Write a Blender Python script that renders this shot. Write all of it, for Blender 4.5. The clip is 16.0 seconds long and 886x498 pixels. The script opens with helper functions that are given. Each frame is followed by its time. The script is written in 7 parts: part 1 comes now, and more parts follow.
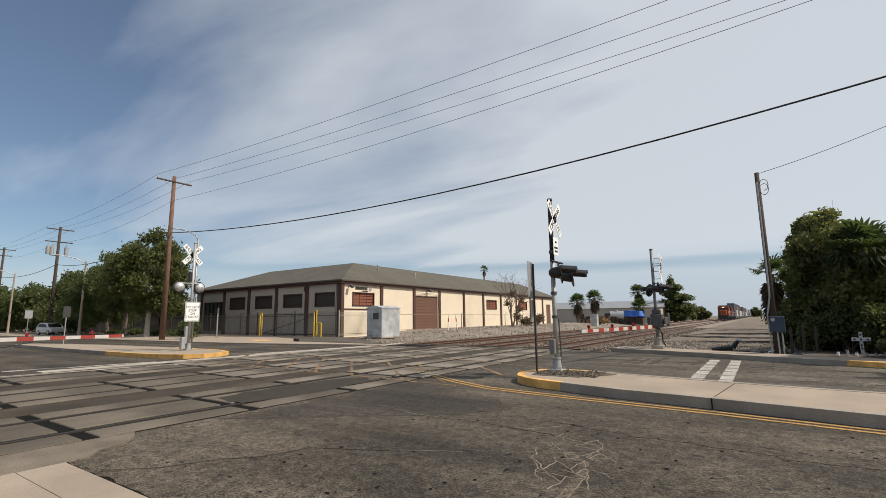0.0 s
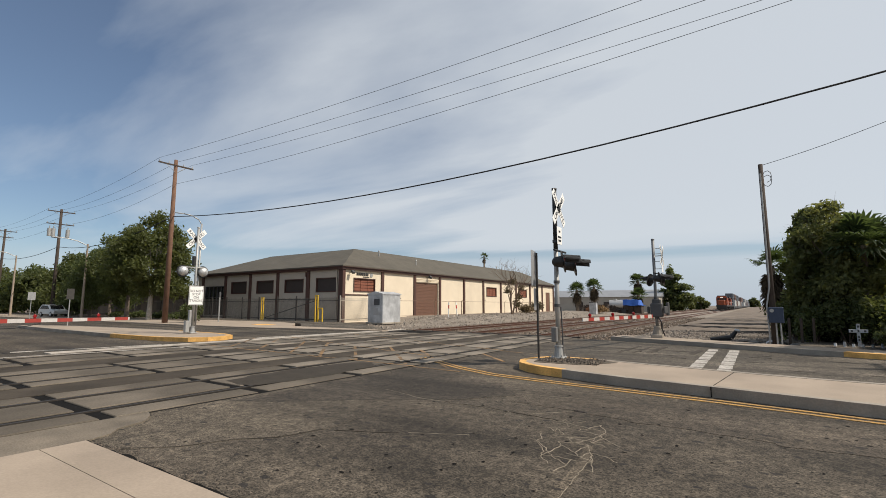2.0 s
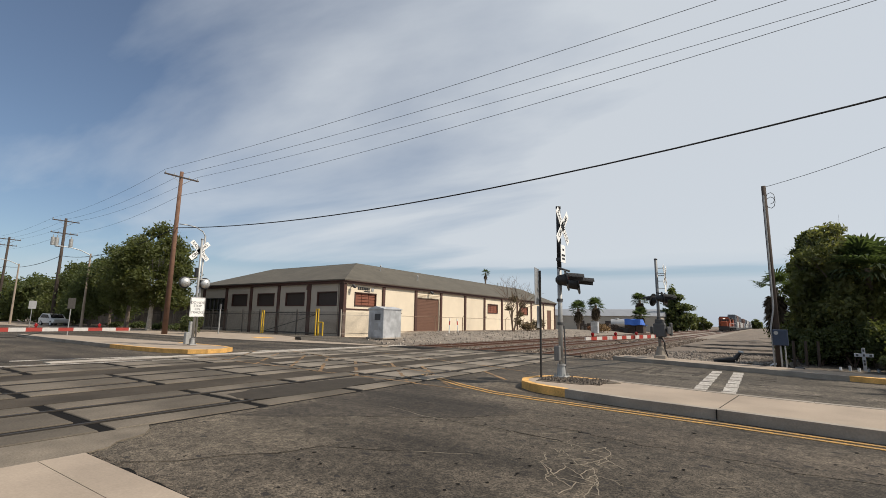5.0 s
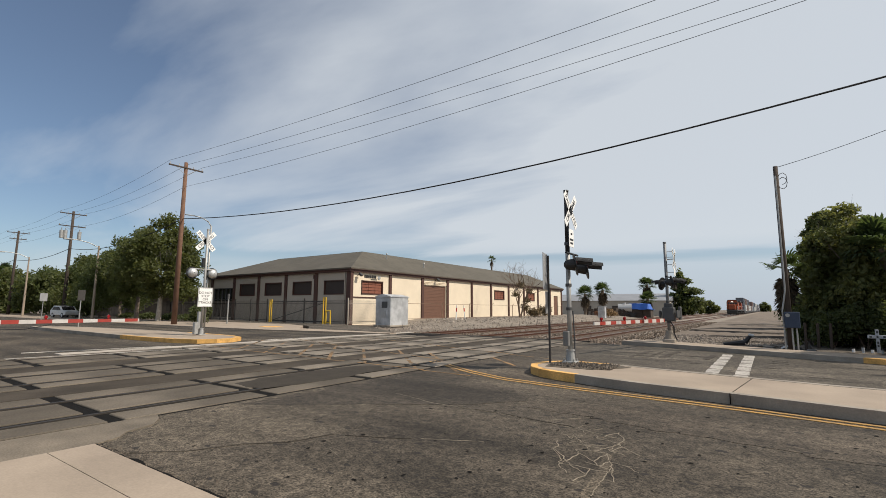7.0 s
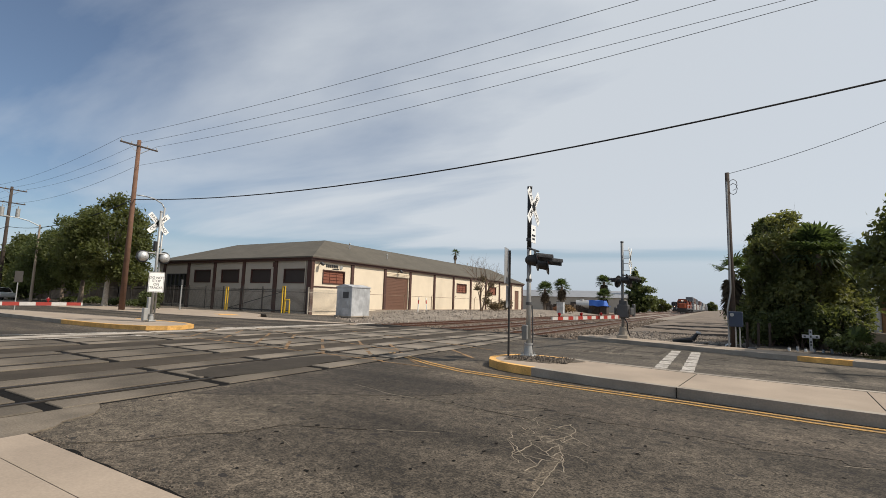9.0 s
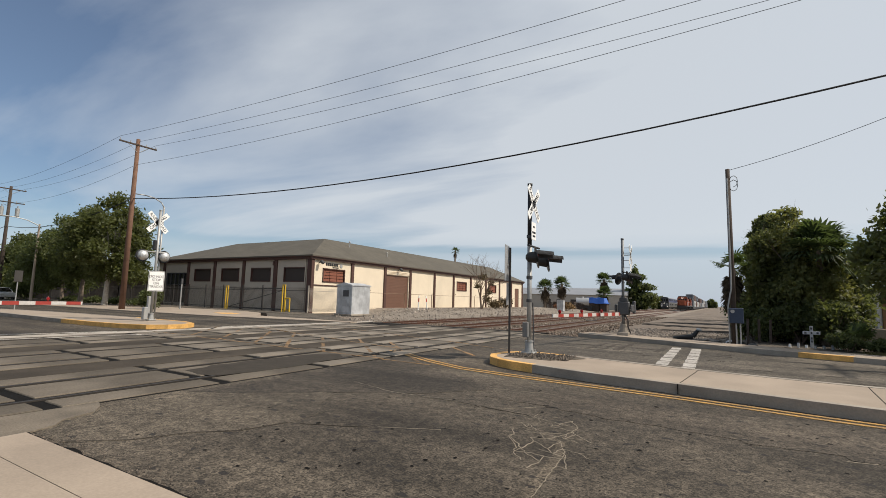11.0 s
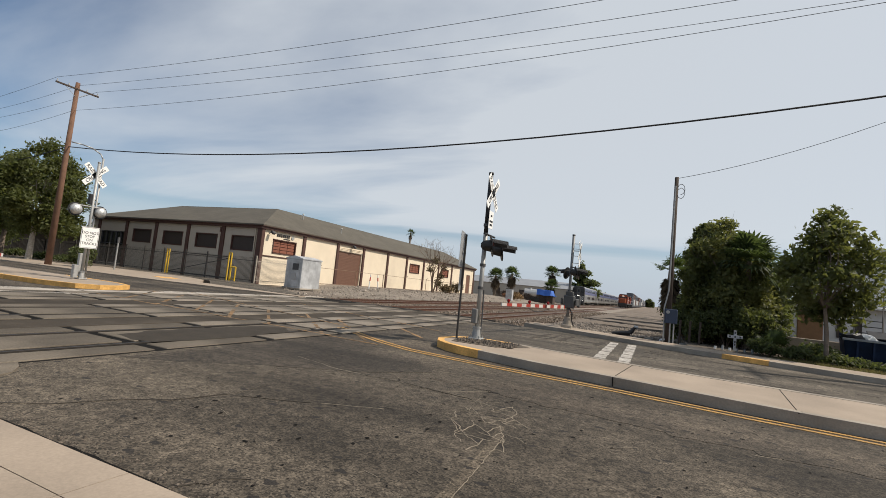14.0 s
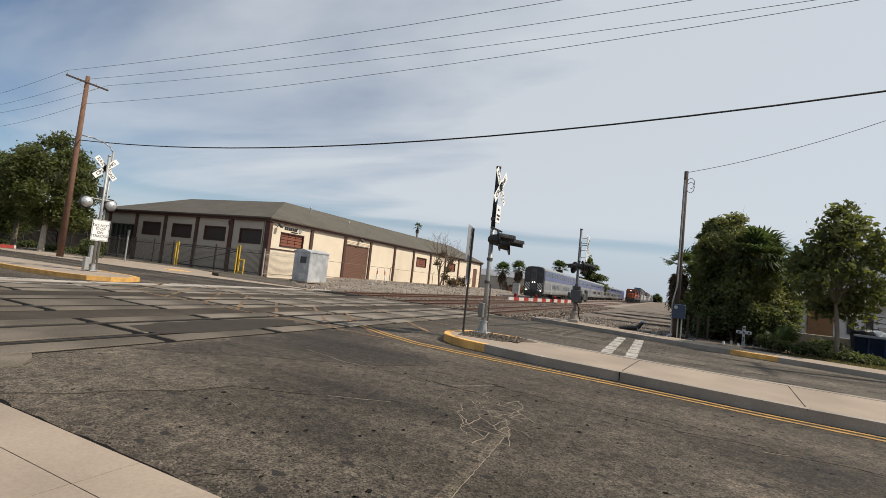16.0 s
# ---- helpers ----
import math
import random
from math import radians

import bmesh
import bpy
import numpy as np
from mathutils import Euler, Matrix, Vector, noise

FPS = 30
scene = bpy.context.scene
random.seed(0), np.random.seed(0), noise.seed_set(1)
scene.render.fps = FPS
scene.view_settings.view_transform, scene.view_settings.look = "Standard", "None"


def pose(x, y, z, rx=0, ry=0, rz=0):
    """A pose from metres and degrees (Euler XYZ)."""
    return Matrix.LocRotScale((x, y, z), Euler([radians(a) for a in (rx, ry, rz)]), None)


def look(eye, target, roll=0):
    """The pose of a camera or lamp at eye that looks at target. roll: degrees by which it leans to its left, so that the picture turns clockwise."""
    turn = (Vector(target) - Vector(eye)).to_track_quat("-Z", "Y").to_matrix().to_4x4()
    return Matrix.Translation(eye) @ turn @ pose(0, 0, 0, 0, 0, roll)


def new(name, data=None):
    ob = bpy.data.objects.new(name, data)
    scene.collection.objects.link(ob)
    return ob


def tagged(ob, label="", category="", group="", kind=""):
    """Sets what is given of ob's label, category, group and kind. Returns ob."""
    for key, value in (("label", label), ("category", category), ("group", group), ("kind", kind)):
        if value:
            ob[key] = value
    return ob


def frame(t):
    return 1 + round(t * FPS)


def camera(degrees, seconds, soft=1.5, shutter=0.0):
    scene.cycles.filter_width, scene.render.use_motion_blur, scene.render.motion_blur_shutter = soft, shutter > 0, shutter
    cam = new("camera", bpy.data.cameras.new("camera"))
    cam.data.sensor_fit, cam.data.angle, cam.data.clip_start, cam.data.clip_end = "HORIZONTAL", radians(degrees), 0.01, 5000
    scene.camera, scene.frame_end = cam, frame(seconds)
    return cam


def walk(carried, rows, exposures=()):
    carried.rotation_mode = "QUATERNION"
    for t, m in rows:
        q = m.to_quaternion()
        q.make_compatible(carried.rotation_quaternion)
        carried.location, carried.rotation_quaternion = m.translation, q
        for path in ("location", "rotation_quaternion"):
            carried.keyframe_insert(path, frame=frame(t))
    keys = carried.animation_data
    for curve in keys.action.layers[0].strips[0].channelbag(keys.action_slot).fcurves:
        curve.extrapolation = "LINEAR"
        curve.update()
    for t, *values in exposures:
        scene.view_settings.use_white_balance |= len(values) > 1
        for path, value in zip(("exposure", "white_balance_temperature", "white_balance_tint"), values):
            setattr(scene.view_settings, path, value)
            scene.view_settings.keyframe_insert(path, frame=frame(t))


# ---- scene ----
# camera: stands on the near pavement, held in the hand; +y runs along the tracks
cam = camera(87.33, 16.0, soft=0.6)
# seconds, x, y, z, pitch, roll, yaw
PATH = [
    (0, 0.000, 0.000, 1.600, 8.54, 0.66, 34.10),
    (0.5, -0.001, 0.005, 1.605, 8.57, -0.07, 34.04),
    (1, -0.016, -0.014, 1.601, 8.46, -0.46, 34.35),
    (1.5, -0.043, -0.084, 1.612, 7.53, -0.38, 34.41),
    (2, -0.041, -0.169, 1.615, 6.91, -0.04, 34.00),
    (2.5, -0.040, -0.208, 1.626, 7.42, -0.32, 33.03),
    (3, -0.035, -0.203, 1.625, 8.07, -0.63, 32.51),
    (3.5, -0.034, -0.229, 1.627, 8.83, -0.76, 32.33),
    (4, -0.031, -0.237, 1.629, 9.28, -1.01, 32.60),
    (6.5, -0.190, -0.122, 1.611, 7.60, -0.68, 35.72),
    (7, -0.186, -0.105, 1.614, 7.27, -0.32, 34.86),
    (7.5, -0.187, -0.098, 1.616, 6.96, -0.28, 34.03),
    (8, -0.178, -0.084, 1.610, 6.55, -0.77, 33.24),
    (8.5, -0.174, -0.086, 1.607, 6.44, -1.43, 31.70),
    (9, -0.180, -0.070, 1.604, 6.42, -1.74, 30.24),
    (9.2, -0.175, -0.059, 1.601, 6.42, -1.68, 29.82),
    (11.3, -0.219, -0.048, 1.586, 6.07, -1.48, 30.29),
    (11.5, -0.230, -0.065, 1.586, 5.51, -1.95, 29.31),
    (12, -0.234, -0.073, 1.589, 4.75, -3.32, 26.72),
    (12.5, -0.231, -0.073, 1.593, 4.75, -4.62, 25.28),
    (13, -0.231, -0.069, 1.590, 4.67, -5.48, 24.73),
    (13.5, -0.227, -0.064, 1.592, 4.58, -5.80, 24.46),
    (14, -0.237, -0.055, 1.586, 4.45, -5.79, 24.26),
    (14.5, -0.239, -0.050, 1.586, 4.05, -5.60, 24.17),
    (15, -0.238, -0.050, 1.590, 3.54, -5.49, 24.46),
    (15.5, -0.238, -0.051, 1.587, 3.58, -6.01, 24.77),
    (16, -0.238, -0.055, 1.591, 3.59, -6.08, 25.10)]
walk(cam, [(t, pose(x, y, z, 90 + p, r, w)) for t, x, y, z, p, r, w in PATH])

# ---- daylight: high hazy sun ahead to the right, thin cirrus ----
SUN_EL, SUN_DIR = radians(47), Vector((0.937, 0.349, 0.0)).normalized()
SUN_ROT = math.atan2(SUN_DIR.x, SUN_DIR.y)
world = bpy.data.worlds.new("sky")
scene.world = world
world.use_nodes = True
wt = world.node_tree
wt.nodes.clear()


def wnode(kind, **kw):
    n = wt.nodes.new(kind)
    for k, v in kw.items():
        n.inputs[k].default_value = v
    return n


sky = wt.nodes.new("ShaderNodeTexSky")
sky.sky_type, sky.sun_disc = "NISHITA", False
sky.sun_elevation, sky.sun_rotation = SUN_EL, SUN_ROT
sky.air_density, sky.dust_density, sky.ozone_density = 1.0, 0.3, 2.5
coord = wt.nodes.new("ShaderNodeTexCoord")
# flatten the dome so that cloud streaks stretch towards the horizon
sep = wt.nodes.new("ShaderNodeSeparateXYZ")
wt.links.new(coord.outputs["Generated"], sep.inputs[0])
lift = wt.nodes.new("ShaderNodeMath")
lift.operation = "ADD"
lift.inputs[1].default_value = 0.12
wt.links.new(sep.outputs["Z"], lift.inputs[0])
flat = []
for axis in "XY":
    d = wt.nodes.new("ShaderNodeMath")
    d.operation = "DIVIDE"
    wt.links.new(sep.outputs[axis], d.inputs[0])
    wt.links.new(lift.outputs[0], d.inputs[1])
    flat.append(d)
comb = wt.nodes.new("ShaderNodeCombineXYZ")
for d, k in zip(flat, "XY"):
    wt.links.new(d.outputs[0], comb.inputs[k])
mapping = wt.nodes.new("ShaderNodeMapping")
mapping.inputs["Rotation"].default_value = (0, 0, radians(-28))
mapping.inputs["Scale"].default_value = (0.55, 1.5, 1.0)
wt.links.new(comb.outputs[0], mapping.inputs["Vector"])
streak = wnode("ShaderNodeTexNoise", Scale=0.8, Detail=7.0, Roughness=0.52, Distortion=0.35)
wt.links.new(mapping.outputs[0], streak.inputs["Vector"])
veil = wnode("ShaderNodeTexNoise", Scale=0.35, Detail=3.0, Roughness=0.5)
wt.links.new(comb.outputs[0], veil.inputs["Vector"])
# the veil thickens towards the sun's half of the sky
side = wt.nodes.new("ShaderNodeVectorMath")
side.operation = "DOT_PRODUCT"
side.inputs[1].default_value = (0.80, 0.35, -0.25)
wt.links.new(coord.outputs["Generated"], side.inputs[0])
adds = wt.nodes.new("ShaderNodeMath")
adds.operation = "MULTIPLY_ADD"
adds.inputs[1].default_value = 0.50
wt.links.new(side.outputs["Value"], adds.inputs[0])
soft_streak = wt.nodes.new("ShaderNodeMapRange")
soft_streak.inputs["To Min"].default_value, soft_streak.inputs["To Max"].default_value = 0.16, 0.88
wt.links.new(streak.outputs["Fac"], soft_streak.inputs["Value"])
wt.links.new(soft_streak.outputs["Result"], adds.inputs[2])
add2 = wt.nodes.new("ShaderNodeMath")
add2.operation = "MULTIPLY_ADD"
add2.inputs[1].default_value = 0.35
wt.links.new(veil.outputs["Fac"], add2.inputs[0])
wt.links.new(adds.outputs[0], add2.inputs[2])
ramp = wt.nodes.new("ShaderNodeValToRGB")
ramp.color_ramp.elements[0].position, ramp.color_ramp.elements[0].color = 0.34, (0.05, 0.05, 0.05, 1)
ramp.color_ramp.elements[1].position, ramp.color_ramp.elements[1].color = 0.62, (0.86, 0.86, 0.86, 1)
# a thin blue gap between two sheets of cloud, low over the horizon
low = wt.nodes.new("ShaderNodeValToRGB")
stops = low.color_ramp.elements
stops[0].position, stops[0].color = 0.0, (0.5, 0.5, 0.5, 1)
stops[1].position, stops[1].color = 0.68, (1, 1, 1, 1)
for at, v in ((0.44, 0.75), (0.515, 0.2), (0.55, 0.26), (0.595, 0.88)):
    stops.new(at).color = (v, v, v, 1)
rim = wt.nodes.new("ShaderNodeMath")
rim.operation = "MULTIPLY_ADD"
rim.inputs[1].default_value = 0.05
wt.links.new(streak.outputs["Fac"], rim.inputs[0])
shifted = wt.nodes.new("ShaderNodeMath")
shifted.operation = "SUBTRACT"
shifted.inputs[1].default_value = 0.025
wt.links.new(sep.outputs["Z"], shifted.inputs[0])
wt.links.new(shifted.outputs[0], rim.inputs[2])
spread = wt.nodes.new("ShaderNodeMath")
spread.operation = "MULTIPLY"
spread.inputs[1].default_value = 5.0
wt.links.new(rim.outputs[0], spread.inputs[0])
wt.links.new(spread.outputs[0], low.inputs["Fac"])
wt.links.new(add2.outputs[0], ramp.inputs["Fac"])
cover = wt.nodes.new("ShaderNodeMixRGB")
cover.blend_type = "MULTIPLY"
cover.inputs["Fac"].default_value = 1.0
wt.links.new(ramp.outputs["Color"], cover.inputs["Color1"])
wt.links.new(low.outputs["Color"], cover.inputs["Color2"])
mixc = wt.nodes.new("ShaderNodeMixRGB")
mixc.inputs["Color2"].default_value = (7.5, 7.95, 8.4, 1)
wt.links.new(cover.outputs["Color"], mixc.inputs["Fac"])
wt.links.new(sky.outputs["Color"], mixc.inputs["Color1"])
# pale blue haze along the horizon
hz_fac = wt.nodes.new("ShaderNodeMapRange")
hz_fac.inputs["From Min"].default_value, hz_fac.inputs["From Max"].default_value = 0.0, 0.13
hz_fac.inputs["To Min"].default_value, hz_fac.inputs["To Max"].default_value = 0.75, 0.0
wt.links.new(sep.outputs["Z"], hz_fac.inputs["Value"])
haze = wt.nodes.new("ShaderNodeMixRGB")
haze.inputs["Color2"].default_value = (4.8, 5.7, 7.2, 1)
wt.links.new(hz_fac.outputs["Result"], haze.inputs["Fac"])
wt.links.new(mixc.outputs["Color"], haze.inputs["Color1"])
bg = wnode("ShaderNodeBackground", Strength=0.09)
wt.links.new(haze.outputs["Color"], bg.inputs["Color"])
wo = wt.nodes.new("ShaderNodeOutputWorld")
wt.links.new(bg.outputs[0], wo.inputs["Surface"])

sun = new("sun", bpy.data.lights.new("sun", "SUN"))
sun.data.energy, sun.data.angle, sun.data.color = 4.6, radians(0.7), (1.0, 0.90, 0.77)
sun_to = SUN_DIR * math.cos(SUN_EL) + Vector((0, 0, math.sin(SUN_EL)))
sun.matrix_world = look(sun_to * 60, (0, 0, 0))
scene.view_settings.exposure = 0.0


# ---- materials ----
def mat(name, base, rough=0.8, metal=0.0, var=0.25, scale=6.0, fine=60.0, bump=0.3, dist=0.01, dark=None, tint=None, spec=0.4, island=0.0, obj=0.0, stain=0.0, stain_scale=0.5):
    """A surface with grain at two scales, optional stains, and a fine relief."""
    m = bpy.data.materials.new(name)
    m.use_nodes = True
    nt = m.node_tree
    b = nt.nodes["Principled BSDF"]
    b.inputs["Metallic"].default_value = metal
    b.inputs["Specular IOR Level"].default_value = spec
    geo = nt.nodes.new("ShaderNodeTexCoord")
    big = nt.nodes.new("ShaderNodeTexNoise")
    big.inputs["Scale"].default_value, big.inputs["Detail"].default_value = scale, 4
    small = nt.nodes.new("ShaderNodeTexNoise")
    small.inputs["Scale"].default_value, small.inputs["Detail"].default_value = fine, 3
    for n in (big, small):
        nt.links.new(geo.outputs["Object"], n.inputs["Vector"])
    mixf = nt.nodes.new("ShaderNodeMath")
    mixf.operation = "MULTIPLY_ADD"
    mixf.inputs[1].default_value = 0.55
    nt.links.new(small.outputs["Fac"], mixf.inputs[0])
    half = nt.nodes.new("ShaderNodeMath")
    half.operation = "MULTIPLY"
    half.inputs[1].default_value = 0.45
    nt.links.new(big.outputs["Fac"], half.inputs[0])
    nt.links.new(half.outputs[0], mixf.inputs[2])
    ramp_ = nt.nodes.new("ShaderNodeValToRGB")
    lo = dark or tuple(c * (1 - var) for c in base)
    hi = tint or tuple(min(1, c * (1 + var)) for c in base)
    ramp_.color_ramp.elements[0].position, ramp_.color_ramp.elements[0].color = 0.33, (*lo, 1)
    ramp_.color_ramp.elements[1].position, ramp_.color_ramp.elements[1].color = 0.67, (*hi, 1)
    nt.links.new(mixf.outputs[0], ramp_.inputs["Fac"])
    col = ramp_.outputs["Color"]
    if stain:
        st = nt.nodes.new("ShaderNodeTexNoise")
        st.inputs["Scale"].default_value, st.inputs["Detail"].default_value = stain_scale, 5
        nt.links.new(geo.outputs["Object"], st.inputs["Vector"])
        sr = nt.nodes.new("ShaderNodeValToRGB")
        sr.color_ramp.elements[0].position, sr.color_ramp.elements[0].color = 0.38, (1 - stain,) * 3 + (1,)
        sr.color_ramp.elements[1].position, sr.color_ramp.elements[1].color = 0.62, (1, 1, 1, 1)
        nt.links.new(st.outputs["Fac"], sr.inputs["Fac"])
        mul = nt.nodes.new("ShaderNodeMixRGB")
        mul.blend_type = "MULTIPLY"
        mul.inputs["Fac"].default_value = 1
        nt.links.new(col, mul.inputs["Color1"])
        nt.links.new(sr.outputs["Color"], mul.inputs["Color2"])
        col = mul.outputs["Color"]
    if island or obj:
        if island:
            src = nt.nodes.new("ShaderNodeNewGeometry").outputs["Random Per Island"]
        else:
            src = nt.nodes.new("ShaderNodeObjectInfo").outputs["Random"]
        amt = island or obj
        rr = nt.nodes.new("ShaderNodeMapRange")
        rr.inputs["To Min"].default_value, rr.inputs["To Max"].default_value = 1 - amt, 1 + amt
        nt.links.new(src, rr.inputs["Value"])
        hs = nt.nodes.new("ShaderNodeHueSaturation")
        nt.links.new(rr.outputs["Result"], hs.inputs["Value"])
        nt.links.new(col, hs.inputs["Color"])
        col = hs.outputs["Color"]
    nt.links.new(col, b.inputs["Base Color"])
    rmap = nt.nodes.new("ShaderNodeMapRange")
    rmap.inputs["To Min"].default_value, rmap.inputs["To Max"].default_value = max(0.03, rough - 0.12), min(1, rough + 0.12)
    nt.links.new(mixf.outputs[0], rmap.inputs["Value"])
    nt.links.new(rmap.outputs["Result"], b.inputs["Roughness"])
    if bump:
        bp = nt.nodes.new("ShaderNodeBump")
        bp.inputs["Strength"].default_value, bp.inputs["Distance"].default_value = bump, dist
        nt.links.new(mixf.outputs[0], bp.inputs["Height"])
        nt.links.new(bp.outputs["Normal"], b.inputs["Normal"])
    return m


def glow(name, colour, strength):
    m = bpy.data.materials.new(name)
    m.use_nodes = True
    b = m.node_tree.nodes["Principled BSDF"]
    b.inputs["Base Color"].default_value = (*colour, 1)
    b.inputs["Emission Color"].default_value = (*colour, 1)
    b.inputs["Emission Strength"].default_value = strength
    return m


def asphalt(name, base, crack_scale, crack_amount, patch):
    """Worn asphalt: light aggregate, tar-dark patches, and pale crazed cracks where it is worn."""
    m = mat(name, base, 0.88, var=0.32, scale=1.1, fine=70, bump=0.6, dist=0.015, spec=0.3, stain=patch, stain_scale=0.3)
    nt = m.node_tree
    b = nt.nodes["Principled BSDF"]
    old = b.inputs["Base Color"].links[0].from_socket
    geo = nt.nodes.new("ShaderNodeTexCoord")
    warp = nt.nodes.new("ShaderNodeTexNoise")
    warp.inputs["Scale"].default_value, warp.inputs["Detail"].default_value = 2.2, 4
    nt.links.new(geo.outputs["Object"], warp.inputs["Vector"])
    wmix = nt.nodes.new("ShaderNodeMixRGB")
    wmix.inputs["Fac"].default_value = 0.32
    nt.links.new(geo.outputs["Object"], wmix.inputs["Color1"])
    nt.links.new(warp.outputs["Color"], wmix.inputs["Color2"])
    vor = nt.nodes.new("ShaderNodeTexVoronoi")
    vor.feature = "DISTANCE_TO_EDGE"
    vor.inputs["Scale"].default_value = crack_scale
    nt.links.new(wmix.outputs["Color"], vor.inputs["Vector"])
    line = nt.nodes.new("ShaderNodeMath")
    line.operation = "LESS_THAN"
    line.inputs[1].default_value = 0.012
    nt.links.new(vor.outputs["Distance"], line.inputs[0])
    where = nt.nodes.new("ShaderNodeTexNoise")
    where.inputs["Scale"].default_value, where.inputs["Detail"].default_value = 0.42, 5
    nt.links.new(geo.outputs["Object"], where.inputs["Vector"])
    wr = nt.nodes.new("ShaderNodeMapRange")
    wr.inputs["From Min"].default_value, wr.inputs["From Max"].default_value = 0.5, 0.68
    wr.inputs["To Max"].default_value = crack_amount
    nt.links.new(where.outputs["Fac"], wr.inputs["Value"])
    fac = nt.nodes.new("ShaderNodeMath")
    fac.operation = "MULTIPLY"
    nt.links.new(line.outputs[0], fac.inputs[0])
    nt.links.new(wr.outputs["Result"], fac.inputs[1])
    # small pits and tar drops
    pit = nt.nodes.new("ShaderNodeTexVoronoi")
    pit.voronoi_dimensions = "2D"
    pit.inputs["Scale"].default_value = 3.1
    torn = nt.nodes.new("ShaderNodeTexNoise")
    torn.inputs["Scale"].default_value, torn.inputs["Detail"].default_value = 16, 3
    nt.links.new(geo.outputs["Object"], torn.inputs["Vector"])
    tmix = nt.nodes.new("ShaderNodeVectorMath")
    tmix.operation = "MULTIPLY_ADD"
    tmix.inputs[1].default_value = (0.10, 0.10, 0.0)
    nt.links.new(torn.outputs["Color"], tmix.inputs[0])
    nt.links.new(geo.outputs["Object"], tmix.inputs[2])
    oval = nt.nodes.new("ShaderNodeMapping")
    oval.inputs["Scale"].default_value = (0.75, 1.25, 1.0)
    nt.links.new(tmix.outputs["Vector"], oval.inputs["Vector"])
    nt.links.new(oval.outputs[0], pit.inputs["Vector"])
    pl = nt.nodes.new("ShaderNodeMath")
    pl.operation = "LESS_THAN"
    pits = nt.nodes.new("ShaderNodeSeparateColor")
    nt.links.new(pit.outputs["Color"], pits.inputs[0])
    psize = nt.nodes.new("ShaderNodeMapRange")
    psize.inputs["From Min"].default_value, psize.inputs["To Max"].default_value = 0.42, 0.165
    nt.links.new(pits.outputs[1], psize.inputs["Value"])
    nt.links.new(psize.outputs["Result"], pl.inputs[1])
    nt.links.new(pit.outputs["Distance"], pl.inputs[0])
    pf = nt.nodes.new("ShaderNodeMath")
    pf.operation = "MULTIPLY"
    pf.inputs[1].default_value = 0.85
    nt.links.new(pl.outputs[0], pf.inputs[0])
    agg = nt.nodes.new("ShaderNodeTexVoronoi")
    agg.inputs["Scale"].default_value = 62
    nt.links.new(geo.outputs["Object"], agg.inputs["Vector"])
    grain = nt.nodes.new("ShaderNodeSeparateColor")
    nt.links.new(agg.outputs["Color"], grain.inputs[0])
    ar = nt.nodes.new("ShaderNodeMapRange")
    ar.inputs["To Min"].default_value, ar.inputs["To Max"].default_value = 0.35, 1.9
    nt.links.new(grain.outputs[0], ar.inputs["Value"])
    am = nt.nodes.new("ShaderNodeHueSaturation")
    nt.links.new(ar.outputs["Result"], am.inputs["Value"])
    # pale grit and dark hollows a hand wide
    mott = nt.nodes.new("ShaderNodeTexNoise")
    mott.inputs["Scale"].default_value, mott.inputs["Detail"].default_value, mott.inputs["Roughness"].default_value = 7.0, 8, 0.72
    nt.links.new(geo.outputs["Object"], mott.inputs["Vector"])
    mr = nt.nodes.new("ShaderNodeMapRange")
    mr.inputs["From Min"].default_value, mr.inputs["From Max"].default_value = 0.34, 0.66
    mr.inputs["To Min"].default_value, mr.inputs["To Max"].default_value = 0.50, 1.55
    nt.links.new(mott.outputs["Fac"], mr.inputs["Value"])
    mh = nt.nodes.new("ShaderNodeHueSaturation")
    nt.links.new(mr.outputs["Result"], mh.inputs["Value"])
    nt.links.new(old, mh.inputs["Color"])
    nt.links.new(mh.outputs["Color"], am.inputs["Color"])
    # tyre-worn bands along the lanes
    lane = nt.nodes.new("ShaderNodeMapping")
    lane.inputs["Rotation"].default_value = (0, 0, 0.09)
    lane.inputs["Scale"].default_value = (0.16, 1.0, 1.0)
    nt.links.new(geo.outputs["Object"], lane.inputs["Vector"])
    band = nt.nodes.new("ShaderNodeTexNoise")
    band.inputs["Scale"].default_value, band.inputs["Detail"].default_value = 0.9, 7
    nt.links.new(lane.outputs[0], band.inputs["Vector"])
    br = nt.nodes.new("ShaderNodeMapRange")
    br.inputs["From Min"].default_value, br.inputs["From Max"].default_value = 0.32, 0.68
    br.inputs["To Min"].default_value, br.inputs["To Max"].default_value = 0.58, 1.42
    nt.links.new(band.outputs["Fac"], br.inputs["Value"])
    bh = nt.nodes.new("ShaderNodeHueSaturation")
    nt.links.new(br.outputs["Result"], bh.inputs["Value"])
    nt.links.new(am.outputs["Color"], bh.inputs["Color"])
    m1 = nt.nodes.new("ShaderNodeMixRGB")
    m1.inputs["Color2"].default_value = (0.018, 0.016, 0.015, 1)
    nt.links.new(pf.outputs[0], m1.inputs["Fac"])
    nt.links.new(bh.outputs["Color"], m1.inputs["Color1"])
    m2 = nt.nodes.new("ShaderNodeMixRGB")
    m2.inputs["Color2"].default_value = (0.27, 0.235, 0.175, 1)
    nt.links.new(fac.outputs[0], m2.inputs["Fac"])
    nt.links.new(m1.outputs["Color"], m2.inputs["Color1"])
    nt.links.new(m2.outputs["Color"], b.inputs["Base Color"])
    return m


